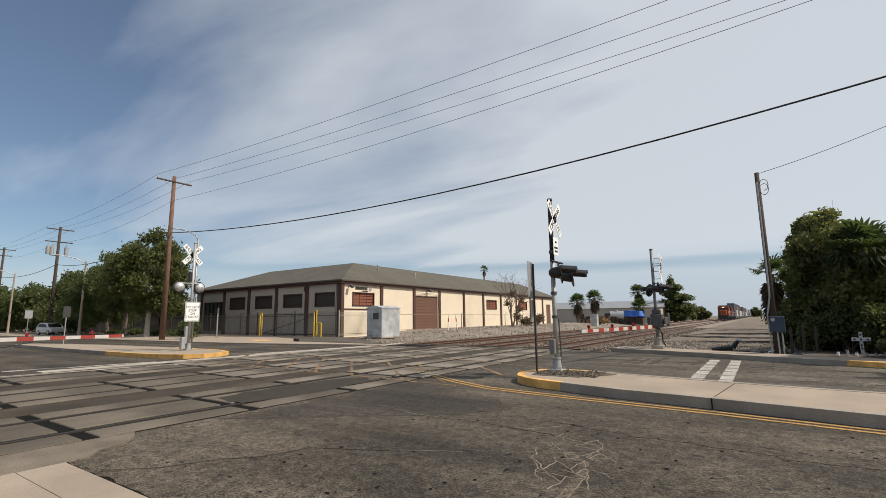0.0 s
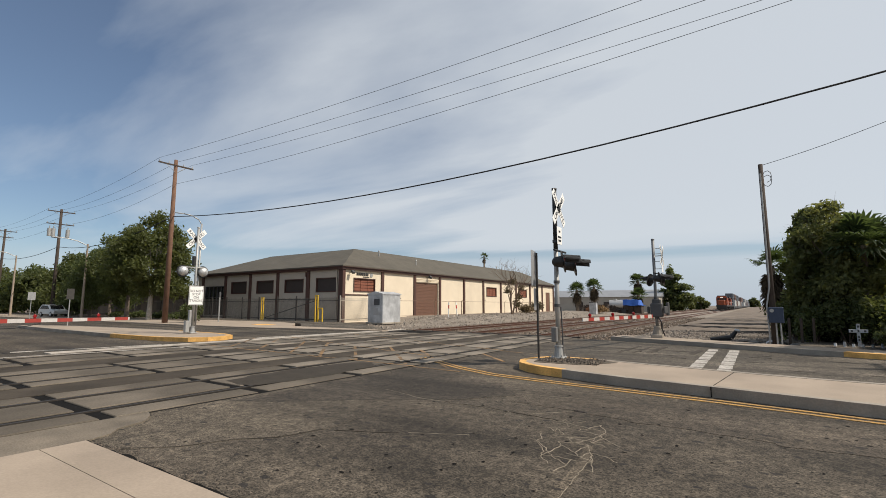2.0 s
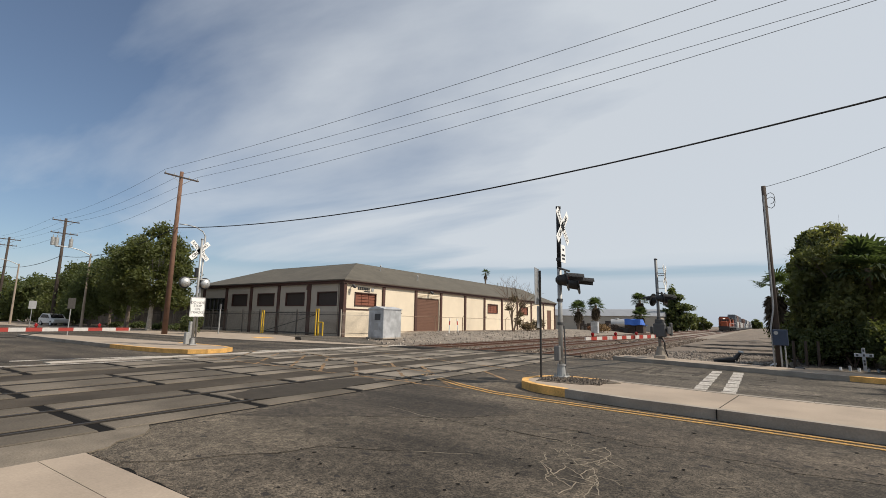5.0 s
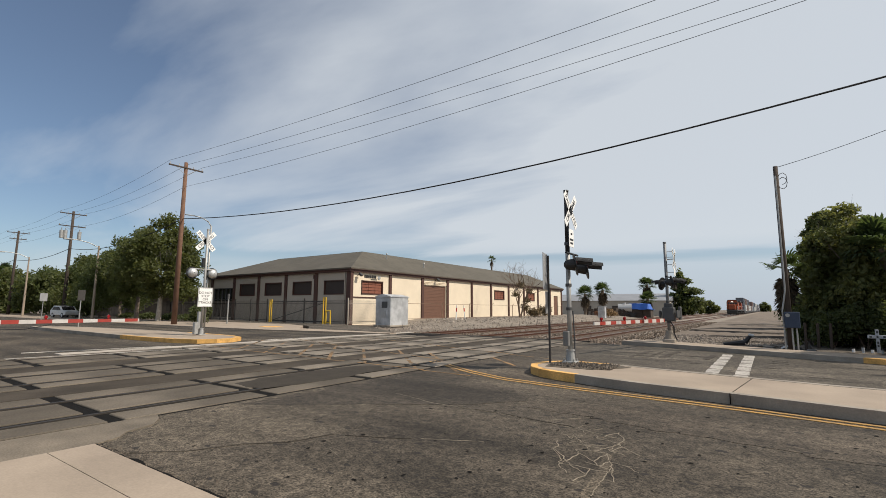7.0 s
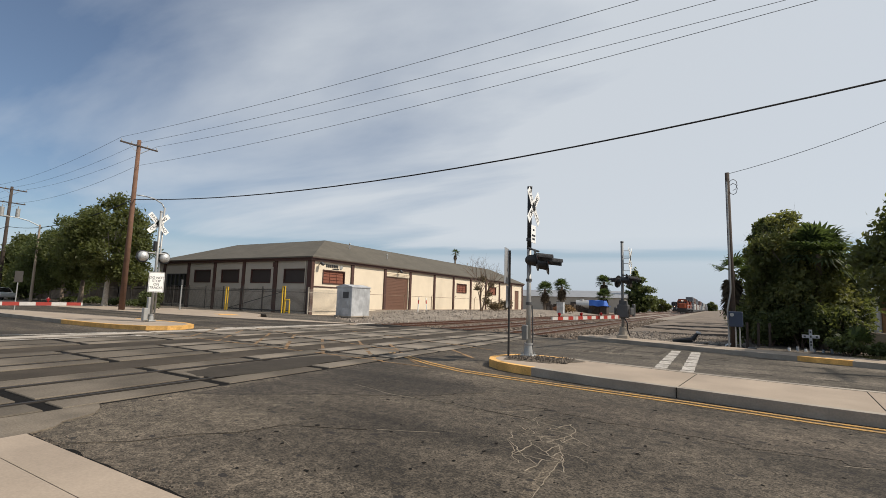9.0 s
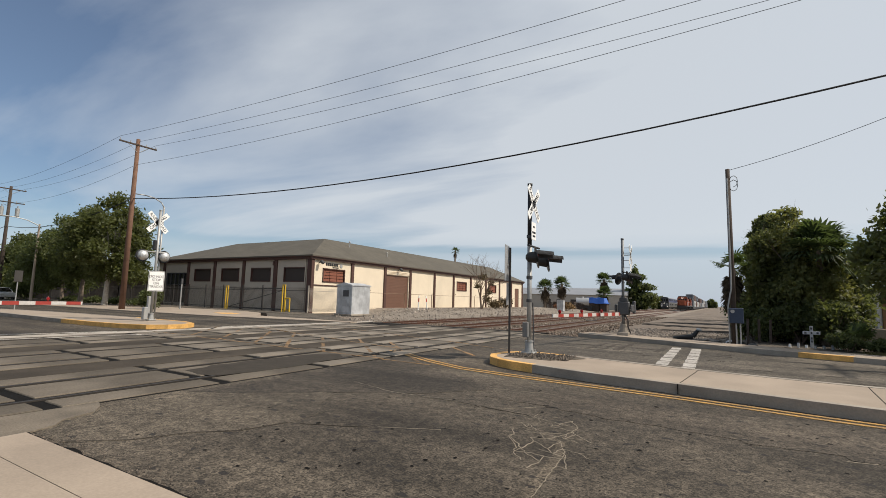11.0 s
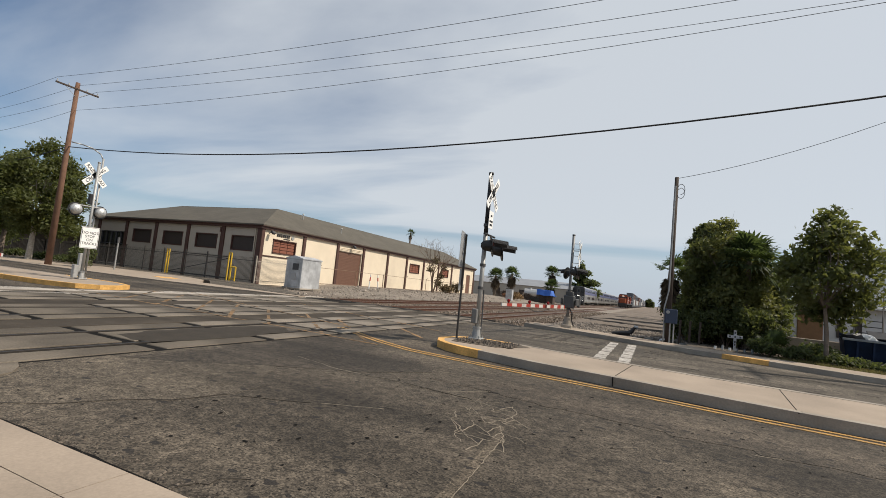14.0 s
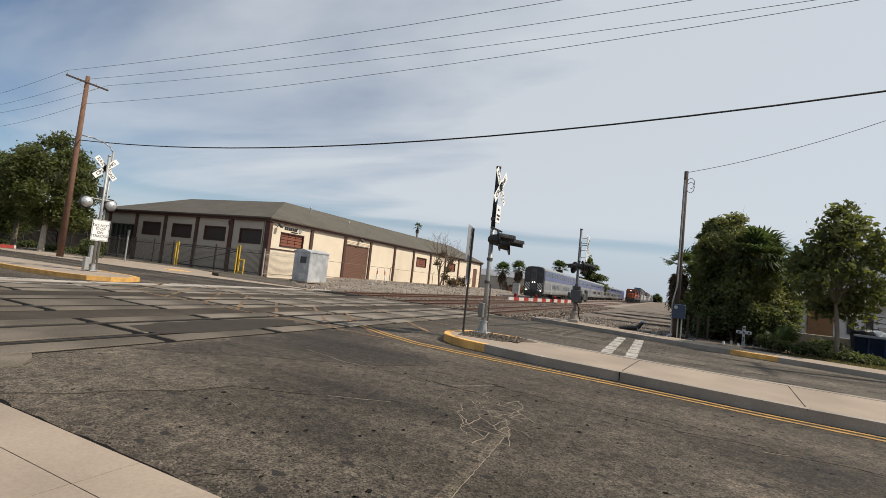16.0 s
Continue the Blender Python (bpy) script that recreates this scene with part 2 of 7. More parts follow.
def leaf_mat(name, base, light):
    m = mat(name, base, 0.55, var=0.35, scale=1.5, fine=9, bump=0, spec=0.35, island=0.45)
    nt = m.node_tree
    b = nt.nodes["Principled BSDF"]
    tr = nt.nodes.new("ShaderNodeBsdfTranslucent")
    tr.inputs["Color"].default_value = (*light, 1)
    ms = nt.nodes.new("ShaderNodeMixShader")
    ms.inputs["Fac"].default_value = 0.42
    out = nt.nodes["Material Output"]
    nt.links.new(b.outputs[0], ms.inputs[1])
    nt.links.new(tr.outputs[0], ms.inputs[2])
    nt.links.new(ms.outputs[0], out.inputs["Surface"])
    return m


def striped(name, c1, c2, period, axis, rough=0.5, offset=0.0, slant=0.0):
    """Reflective sheeting in two colours, in bands along one axis of the thing."""
    m = bpy.data.materials.new(name)
    m.use_nodes = True
    nt = m.node_tree
    b = nt.nodes["Principled BSDF"]
    b.inputs["Roughness"].default_value = rough
    geo = nt.nodes.new("ShaderNodeTexCoord")
    sp = nt.nodes.new("ShaderNodeSeparateXYZ")
    nt.links.new(geo.outputs["Object"], sp.inputs[0])
    a = nt.nodes.new("ShaderNodeMath")
    a.operation = "MULTIPLY_ADD"
    a.inputs[1].default_value, a.inputs[2].default_value = 1 / period, offset
    nt.links.new(sp.outputs[axis], a.inputs[0])
    last = a
    if slant:
        z = nt.nodes.new("ShaderNodeMath")
        z.operation = "MULTIPLY_ADD"
        z.inputs[1].default_value = slant / period
        nt.links.new(sp.outputs["Z"], z.inputs[0])
        nt.links.new(a.outputs[0], z.inputs[2])
        last = z
    fr = nt.nodes.new("ShaderNodeMath")
    fr.operation = "FRACT"
    nt.links.new(last.outputs[0], fr.inputs[0])
    lt = nt.nodes.new("ShaderNodeMath")
    lt.operation = "LESS_THAN"
    lt.inputs[1].default_value = 0.5
    nt.links.new(fr.outputs[0], lt.inputs[0])
    dirt = nt.nodes.new("ShaderNodeTexNoise")
    dirt.inputs["Scale"].default_value = 9
    nt.links.new(geo.outputs["Object"], dirt.inputs["Vector"])
    mx = nt.nodes.new("ShaderNodeMixRGB")
    mx.inputs["Color1"].default_value, mx.inputs["Color2"].default_value = (*c1, 1), (*c2, 1)
    nt.links.new(lt.outputs[0], mx.inputs["Fac"])
    dm = nt.nodes.new("ShaderNodeMixRGB")
    dm.blend_type = "MULTIPLY"
    dm.inputs["Fac"].default_value = 0.35
    nt.links.new(mx.outputs[0], dm.inputs["Color1"])
    nt.links.new(dirt.outputs["Fac"], dm.inputs["Color2"])
    nt.links.new(dm.outputs[0], b.inputs["Base Color"])
    return m


ASPHALT = asphalt("asphalt", (0.073, 0.060, 0.045), 3.4, 0.3, 0.42)
ASPHALT_FAR = asphalt("asphalt_far_lanes", (0.094, 0.080, 0.063), 2.6, 0.35, 0.4)
TAR = mat("tar_patch", (0.045, 0.038, 0.030), 0.95, var=0.3, scale=3, fine=40, bump=0.5, dist=0.01, spec=0.2)
INFILL = mat("brown_asphalt_infill", (0.066, 0.054, 0.041), 0.95, spec=0.2, var=0.32, scale=1.5, fine=45, bump=0.5, dist=0.01, stain=0.35, stain_scale=0.6)
CONCRETE = mat("concrete", (0.345, 0.280, 0.217), 0.9, var=0.13, scale=1.3, fine=45, bump=0.25, dist=0.006, stain=0.16, stain_scale=0.7)
KERB = mat("kerb_concrete", (0.33, 0.29, 0.24), 0.9, var=0.16, scale=2, fine=40, bump=0.35, dist=0.008, stain=0.25, stain_scale=1.2)
PANEL_PALE = mat("pale_crossing_panel", (0.205, 0.178, 0.145), 0.95, spec=0.2, var=0.30, scale=0.8, fine=35, bump=0.35, dist=0.008, stain=0.45, stain_scale=0.4, obj=0.07)
PANEL_MID = mat("mid_tone_crossing_panel", (0.172, 0.148, 0.119), 0.95, spec=0.2, var=0.30, scale=0.9, fine=35, bump=0.35, dist=0.008, stain=0.5, stain_scale=0.35, obj=0.07)
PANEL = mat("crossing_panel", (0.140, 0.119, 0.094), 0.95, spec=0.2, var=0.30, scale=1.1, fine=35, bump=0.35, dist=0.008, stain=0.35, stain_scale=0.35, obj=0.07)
YELLOW = mat("yellow_kerb_paint", (0.76, 0.43, 0.13), 0.75, var=0.22, scale=3, fine=30, bump=0.3, dist=0.006, stain=0.25, stain_scale=2)
LINE_Y = mat("yellow_road_paint", (0.40, 0.215, 0.05), 0.8, var=0.35, scale=3, fine=24, bump=0.2, dark=(0.17, 0.12, 0.07))
HATCH = mat("faded_orange_paint", (0.25, 0.16, 0.085), 0.9, var=0.3, scale=1.6, fine=9, bump=0.2, dark=(0.13, 0.108, 0.085), tint=(0.34, 0.20, 0.09), stain=0.4, stain_scale=0.8, spec=0.2)
LINE_W = mat("white_road_paint", (0.46, 0.43, 0.39), 0.8, var=0.3, scale=2.5, fine=16, bump=0.2, dark=(0.15, 0.135, 0.115))
RAIL = mat("rail_steel", (0.10, 0.045, 0.028), 0.6, 0.3, var=0.25, scale=3, fine=40, bump=0.2)
RAILTOP = mat("polished_rail", (0.34, 0.32, 0.30), 0.35, 0.9, var=0.1, scale=3, fine=40, bump=0.05)
RAILDARK = mat("dull_embedded_rail", (0.048, 0.041, 0.035), 0.6, 0.4, var=0.2, scale=3, fine=40, bump=0.1)
RUBBER = mat("flangeway_rubber", (0.010, 0.009, 0.008), 0.95, spec=0.1, var=0.4, scale=5, fine=50, bump=0.4)
TIE = mat("tie_concrete", (0.14, 0.105, 0.08), 0.9, var=0.25, scale=4, fine=40, bump=0.3, obj=0.25)
BALLAST = mat("ballast", (0.235, 0.200, 0.163), 0.95, var=0.4, scale=3, fine=26, bump=1.0, dist=0.05, stain=0.2, stain_scale=0.3)
STONE = mat("ballast_stone", (0.25, 0.215, 0.18), 0.9, var=0.2, scale=8, fine=60, bump=0.3, island=0.4)
STONE_RUST = mat("rusty_ballast_stone", (0.165, 0.128, 0.098), 0.9, var=0.25, scale=8, fine=60, bump=0.3, island=0.5)
STONE_DARK = mat("dark_bed_stone", (0.11, 0.09, 0.072), 0.9, var=0.2, scale=8, fine=60, bump=0.3, island=0.5)
DIRT = mat("dry_dirt", (0.180, 0.145, 0.113), 0.95, var=0.25, scale=0.6, fine=14, bump=0.7, dist=0.05, stain=0.25, stain_scale=0.15)
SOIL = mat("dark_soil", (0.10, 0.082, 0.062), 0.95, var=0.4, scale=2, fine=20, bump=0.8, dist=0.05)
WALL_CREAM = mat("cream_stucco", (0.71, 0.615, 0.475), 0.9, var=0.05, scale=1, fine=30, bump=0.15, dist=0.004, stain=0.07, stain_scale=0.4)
# darker copy of the cream stucco, shade put into its colour
WALL_SHADE_TONE = mat("shade_toned_stucco", (0.43, 0.385, 0.325), 0.9, var=0.05, scale=1, fine=30, bump=0.15, dist=0.004, stain=0.08, stain_scale=0.4)
BROWN = mat("dark_brown_trim", (0.075, 0.036, 0.028), 0.6, var=0.15, scale=3, fine=30, bump=0.1)
BROWN_DOOR = mat("brown_steel_door", (0.145, 0.075, 0.05), 0.6, var=0.12, scale=2, fine=20, bump=0.1)
BLIND = mat("rust_brown_blind", (0.21, 0.075, 0.045), 0.7, var=0.15, scale=3, fine=30, bump=0.1)
ROOF = mat("grey_shingle_roof", (0.098, 0.088, 0.070), 0.95, var=0.2, scale=1.2, fine=12, bump=0.5, dist=0.03, stain=0.12, stain_scale=0.3)
DARKGLASS = mat("dark_glazing", (0.02, 0.02, 0.022), 0.12, var=0.1, scale=1, fine=5, bump=0, spec=0.5)
DARKSCREEN = mat("dark_window_screen", (0.045, 0.034, 0.03), 0.55, var=0.15, scale=2, fine=30, bump=0.05)
GALV = mat("galvanised_steel", (0.37, 0.37, 0.36), 0.55, 0.5, var=0.14, scale=4, fine=40, bump=0.1)
ALU = mat("dull_aluminium", (0.56, 0.565, 0.56), 0.5, 0.6, var=0.08, scale=2, fine=30, bump=0.05, stain=0.1)
CABINET = mat("pale_grey_cabinet_paint", (0.50, 0.51, 0.52), 0.5, 0.2, var=0.16, scale=2.5, fine=25, bump=0.08, stain=0.28, stain_scale=1.6)
BLACK = mat("black_paint", (0.02, 0.02, 0.021), 0.5, var=0.3, scale=5, fine=40, bump=0.1)
DARKGREY = mat("dark_grey_paint", (0.07, 0.07, 0.072), 0.55, var=0.2, scale=4, fine=40, bump=0.1)
WHITE = mat("white_sheeting", (0.80, 0.80, 0.78), 0.5, var=0.05, scale=4, fine=40, bump=0.03)
SIGNBACK = mat("bare_sign_back", (0.42, 0.42, 0.42), 0.45, 0.6, var=0.1, scale=4, fine=30, bump=0.05)
YPOST = mat("yellow_steel_paint", (0.66, 0.42, 0.03), 0.55, var=0.12, scale=4, fine=30, bump=0.1)
WOOD = mat("weathered_pole_wood", (0.155, 0.085, 0.055), 0.9, var=0.3, scale=3, fine=30, bump=0.5, dist=0.01)
WOOD_DARK = mat("creosoted_pole_wood", (0.06, 0.045, 0.036), 0.9, var=0.3, scale=3, fine=30, bump=0.5, dist=0.01)
FENCE = mat("dark_steel_fence", (0.05, 0.046, 0.043), 0.55, 0.2, var=0.2, scale=4, fine=30, bump=0.05)
# lighter tan for the fence's sunny side, sunlight put into the colour
FENCE_SUN_TONE = mat("sun_toned_tan_fence", (0.36, 0.32, 0.27), 0.6, 0.1, var=0.12, scale=4, fine=30, bump=0.05)
MESHWIRE = mat("rusty_fence_wire", (0.24, 0.16, 0.11), 0.7, 0.3, var=0.2, scale=4, fine=30, bump=0.05)
WIRE = mat("black_cable", (0.02, 0.02, 0.02), 0.6, var=0.1, scale=2, fine=10, bump=0)
BARK = mat("grey_brown_bark", (0.17, 0.135, 0.105), 0.95, var=0.35, scale=6, fine=40, bump=0.8, dist=0.02)
BARK_PALE = mat("pale_flaking_bark", (0.36, 0.32, 0.27), 0.9, var=0.4, scale=5, fine=25, bump=0.5, dist=0.02)
LEAF = leaf_mat("street_tree_leaf", (0.078, 0.092, 0.030), (0.20, 0.22, 0.05))
LEAF_B = leaf_mat("sunny_tree_leaf", (0.110, 0.122, 0.045), (0.27, 0.28, 0.07))
LEAF_D = leaf_mat("dark_hedge_leaf", (0.068, 0.086, 0.032), (0.19, 0.22, 0.055))
LEAF_S = leaf_mat("shrub_leaf", (0.075, 0.092, 0.035), (0.16, 0.19, 0.05))
PALM = leaf_mat("palm_frond", (0.046, 0.068, 0.026), (0.10, 0.14, 0.035))
PALM_DRY = mat("dry_palm_skirt", (0.085, 0.062, 0.038), 0.9, var=0.35, scale=4, fine=20, bump=0.2, island=0.3)
DRYTWIG = mat("dry_twig", (0.16, 0.115, 0.085), 0.9, var=0.3, scale=4, fine=20, bump=0.2)
RED = mat("red_reflective_sheet", (0.50, 0.035, 0.03), 0.5, var=0.12, scale=4, fine=30, bump=0.03)
BLUEPAINT = mat("slate_blue_metal", (0.035, 0.05, 0.085), 0.5, 0.1, var=0.12, scale=4, fine=30, bump=0.05)


# ---- builders ----
def B():
    return bmesh.new()


def box(bm, c, s, rot=None, bevel=0.0):
    """A box of size s about c, turned by an Euler in degrees."""
    m = Matrix.Translation(c)
    if rot:
        m = m @ Euler([radians(a) for a in rot]).to_matrix().to_4x4()
    r = bmesh.ops.create_cube(bm, size=1.0, matrix=m @ Matrix.Diagonal((*s, 1)))
    if bevel:
        es = list({e for v in r["verts"] for e in v.link_edges})
        bmesh.ops.bevel(bm, geom=es, offset=bevel, segments=1, affect="EDGES", profile=0.5)
    return bm


def tube(bm, p, q, r1, r2=None, n=10, caps=True):
    p, q = Vector(p), Vector(q)
    d = q - p
    if d.length < 1e-6:
        return bm
    m = Matrix.Translation((p + q) / 2) @ d.to_track_quat("Z", "Y").to_matrix().to_4x4()
    bmesh.ops.create_cone(bm, cap_ends=caps, segments=n, radius1=r1, radius2=r1 if r2 is None else r2, depth=d.length, matrix=m)
    return bm


def pipe(bm, pts, r, n=8):
    for a, b in zip(pts, pts[1:]):
        tube(bm, a, b, r, r, n)
    return bm


def slab(bm, outline, z0, z1):
    """A flat plate with the outline (x, y) pairs, between two heights."""
    lo = [bm.verts.new((x, y, z0)) for x, y in outline]
    hi = [bm.verts.new((x, y, z1)) for x, y in outline]
    n = len(outline)
    bm.faces.new(hi)
    bm.faces.new(lo[::-1])
    for i in range(n):
        bm.faces.new((lo[i], lo[(i + 1) % n], hi[(i + 1) % n], hi[i]))
    bmesh.ops.recalc_face_normals(bm, faces=bm.faces)
    return bm


def disc(bm, c, axis, r, depth, n=20, r2=None):
    c, axis = Vector(c), Vector(axis).normalized()
    return tube(bm, c - axis * depth / 2, c + axis * depth / 2, r, r if r2 is None else r2, n)


def finish(ob, bm, material, smooth=False):
    bm.to_mesh(ob.data)
    bm.free()
    for m in (material if isinstance(material, (list, tuple)) else [material]):
        ob.data.materials.append(m)
    if smooth:
        for p in ob.data.polygons:
            p.use_smooth = True
    return ob


def part(name, bm, material, parent, label="", smooth=False):
    ob = new(name, bpy.data.meshes.new(name))
    finish(ob, bm, material, smooth)
    ob.parent = parent
    if label:
        tagged(ob, label)
    return ob


def shared(name, mesh, parent, m):
    ob = new(name, mesh)
    ob.parent = parent
    ob.matrix_basis = m
    return ob


def solid(name, bm, material, label="", category="", group="", kind="", smooth=False, m=None):
    ob = new(name, bpy.data.meshes.new(name))
    finish(ob, bm, material, smooth)
    if m is not None:
        ob.matrix_basis = m
    return tagged(ob, label, category, group, kind)


def thing(name, m, label, category, group="", kind=""):
    ob = new(name)
    ob.empty_display_size = 0.2
    ob.matrix_basis = m
    return tagged(ob, label, category, group, kind)


def raw(name, verts, faces, material):
    me = bpy.data.meshes.new(name)
    me.from_pydata([tuple(v) for v in verts], [], [tuple(f) for f in faces])
    me.materials.append(material)
    me.update()
    return me


def lettering(name, words, size, material, parent, m, label=""):
    cu = bpy.data.curves.new(name, "FONT")
    cu.body, cu.size, cu.align_x, cu.align_y, cu.extrude = words, size, "CENTER", "CENTER", 0.002
    cu.space_line = 0.95
    tmp = bpy.data.objects.new(name, cu)
    scene.collection.objects.link(tmp)
    me = bpy.data.meshes.new_from_object(tmp.evaluated_get(bpy.context.evaluated_depsgraph_get()))
    bpy.data.objects.remove(tmp)
    me.materials.append(material)
    ob = new(name, me)
    ob.parent = parent
    ob.matrix_basis = m
    if label:
        tagged(ob, label)
    return ob


# ---- ground, road, pavements ----
bm = B()
slab(bm, [(-2600, -1500), (2600, -1500), (2600, 3200), (-2600, 3200)], -1.0, -0.24)
solid("ground", bm, DIRT, "dry bare dirt ground around the crossing", "ground", kind="structure")

FAR_KERB = [(-8.6, 23.3), (-5.9, 22.6), (-3.7, 21.9), (-0.9, 20.6), (0.65, 19.95), (2.9, 19.05), (5.8, 18.1), (9.0, 17.5), (20, 16.6), (90, 16.0)]
LEFT_KERB = [(-19.5, 21.9), (-29.3, 19.95), (-33.9, 19.55), (-46, 19.2), (-260, 18.5)]
bm = B()
slab(bm, [(-260, -3), (-6.95, -3), (-6.82, 2.24), (90, 2.24)] + FAR_KERB[::-1] + [(-8.6, 24.4), (-19.5, 24.9)] + LEFT_KERB, -0.23, -0.02)
solid("road", bm, ASPHALT, "worn grey-brown asphalt road with crazed pale cracks", "road", kind="structure")
bm = B()
slab(bm, [(-5.0, 13.3), (-2.4, 12.75), (2, 12.0), (20, 11.5), (90, 11.2)] + [(x, y - 0.02) for x, y in FAR_KERB[::-1][:-1]] + [(-6.4, 22.6), (-6.6, 14.2)], -0.02, -0.014)
solid("road_far_lanes", bm, ASPHALT_FAR, "paler worn asphalt of the far lanes", "road", kind="structure")

# near pavement where the viewer stands, with tooled joints
bm = B()
for x0, x1 in ((-6.8, -3.6), (-3.59, -0.4), (-0.39, 2.8), (2.81, 12)):
    slab(bm, [(x0, 1.80), (x1, 1.80), (x1, 2.235), (x0, 2.235)], -0.2, 0.012)
    slab(bm, [(x0 - 0.05, -1.2), (x1, -1.2), (x1, 1.79), (x0, 1.79)], -0.2, 0.014)
slab(bm, [(-7.2, -4.5), (12, -4.5), (12, -1.21), (-7.2, -1.21)], -0.2, 0.013)
solid("pavement_near", bm, CONCRETE, "pale concrete pavement slabs with a hairline crack", "pavement", kind="structure")
bm = B()
slab(bm, [(-7.86, -3), (-6.96, -3), (-6.84, 2.26), (-6.95, 2.55), (-7.15, 2.7), (-7.3, 3.1), (-7.6, 3.3), (-7.86, 3.4)], -0.02, 0.0)
solid("road_edge_patch", bm, mat("coarse_aggregate", (0.180, 0.150, 0.114), 0.95, var=0.35, scale=2, fine=40, bump=0.8, dist=0.02, stain=0.2), "coarse brown aggregate strip beside the tracks", "road", kind="structure")
bm = B()
edge = [(-7.0, 2.32), (-6.2, 2.33), (-5.75, 2.75), (-5.45, 3.3), (-5.15, 3.7), (-4.9, 4.3), (-4.95, 4.9), (-5.35, 5.2), (-5.7, 5.9), (-6.5, 6.3), (-7.84, 6.6), (-7.84, 2.6)]
slab(bm, edge, -0.02, -0.0165)
solid("road_pale_patch", bm, asphalt("pale_asphalt", (0.086, 0.071, 0.053), 3.4, 0.3, 0.3), "paler bleached asphalt beside the tracks", "road", kind="structure")
# the joint along the pavement's edge, filled with tar, and a long crack in the slabs
bm = B()
er = random.Random(77)
ragged = [(12 - k * 0.145, 2.275 + er.gauss(0, 0.016) + 0.03 * noise.noise((k * 0.17, 3, 1))) for k in range(131)]
slab(bm, [(-6.85, 2.22), (12, 2.22)] + ragged, -0.012, -0.004)
solid("edge_joint", bm, RUBBER, "black tar joint along the pavement edge", "joint", kind="structure")


def ribbon(pts, w, z0, z1, bm):
    """A bent strip of width w along pts."""
    left, right = [], []
    for i, p in enumerate(pts):
        a, b = Vector(pts[max(i - 1, 0)]), Vector(pts[min(i + 1, len(pts) - 1)])
        d = (b - a).normalized()
        n = Vector((-d.y, d.x)) * w / 2
        left.append((p[0] + n.x, p[1] + n.y))
        right.append((p[0] - n.x, p[1] - n.y))
    for i in range(len(pts) - 1):
        slab(bm, [right[i], right[i + 1], left[i + 1], left[i]], z0, z1)
    return bm


rng = random.Random(4)
crack = [(-6.85, 1.30)]
while crack[-1][0] < -4.3:
    u = crack[-1][0]
    crack.append((u + 0.07, 1.30 - 0.16 * (u + 6.85) - 0.05 * math.sin(u * 3.1) + rng.gauss(0, 0.012)))
bm = ribbon(crack, 0.007, 0.013, 0.016, B())
solid("pavement_crack", bm, TAR, "thin dark crack across the pavement slabs", "crack", kind="structure")

bm = ribbon([(x + 0.05 * math.sin(k * 9), y + 0.05 * math.cos(k * 7)) for k, (x, y) in enumerate(edge[1:6])], 0.025, -0.019, -0.0145, B())
solid("patch_seam", bm, TAR, "dark seam at the edge of the pale asphalt", "seam", kind="structure")
# tar-sealed seams across the lanes
bm = B()
for a, b, w in (((-3.25, 2.3), (-2.95, 2.75), 0.012),):
    pts = [(a[0] + (b[0] - a[0]) * k / 8 + rng.uniform(-.04, .04), a[1] + (b[1] - a[1]) * k / 8 + rng.uniform(-.04, .04)) for k in range(9)]
    ribbon(pts, w, -0.019, -0.0158, bm)
solid("tar_seam", bm, TAR, "dark ragged seams in the near lanes", "seam", kind="structure")
bm = B()
# a net of cracks: jittered cells, their wandering sides kept by chance
knot = {}
for a in range(-4, 5):
    for b in range(-8, 9):
        p = Vector((a * 0.17 + (b % 2) * 0.085 + rng.gauss(0, 0.04), b * 0.2 + rng.gauss(0, 0.05)))
        if (p.x / 0.5) ** 2 + (p.y / 1.15) ** 2 < 1 + rng.gauss(0, 0.2):
            knot[a, b] = p + Vector((-1.95 - 0.22 * p.y, 5.65))
for (a, b), p in knot.items():
    for n_ in ((a + 1, b), (a + b % 2, b + 1), (a - 1 + b % 2, b + 1)):
        if n_ in knot and rng.random() < 0.5:
            q = knot[n_]
            ribbon([p.lerp(q, k / 4) + (Vector((rng.gauss(0, 0.011), rng.gauss(0, 0.011))) if 0 < k < 4 else Vector((0, 0))) for k in range(5)], rng.uniform(0.006, 0.013), -0.019, -0.0158, bm)


def scratch(p, q, w):
    n = max(3, int((Vector(q) - Vector(p)).length / 0.06))
    ribbon([Vector(p).lerp(Vector(q), k / n) + Vector((rng.gauss(0, 0.005), rng.gauss(0, 0.005))) for k in range(n + 1)], w, -0.019, -0.0160, bm)


scratch((-1.64, 5.1), (-1.52, 3.1), 0.007)
scratch((-3.9, 4.75), (-3.2, 5.1), 0.011)
scratch((-3.0, 6.6), (-2.4, 7.3), 0.012)
scratch((-4.6, 7.9), (-2.5, 8.2), 0.014)
scratch((0.96, 6.6), (1.22, 6.67), 0.02)
for k in range(26):
    p = Vector((rng.uniform(-5.5, 4.5), rng.uniform(3.0, 9.0)))
    a = rng.gauss(-0.1, 0.35)
    scratch(p, p + Vector((math.cos(a), math.sin(a))) * rng.uniform(0.1, 0.4), rng.uniform(0.003, 0.006))
solid("crazed_asphalt", bm, mat("pale_crack_filler", (0.235, 0.198, 0.15), 0.95, var=0.35, scale=5, fine=40), "pale crazed cracks in the asphalt", "crack", kind="structure")
bm = ribbon([(-1.58, 3.1), (-1.62, 3.7), (-1.64, 4.4), (-1.70, 5.0), (-1.8, 5.5)], 0.10, -0.019, -0.0168, B())
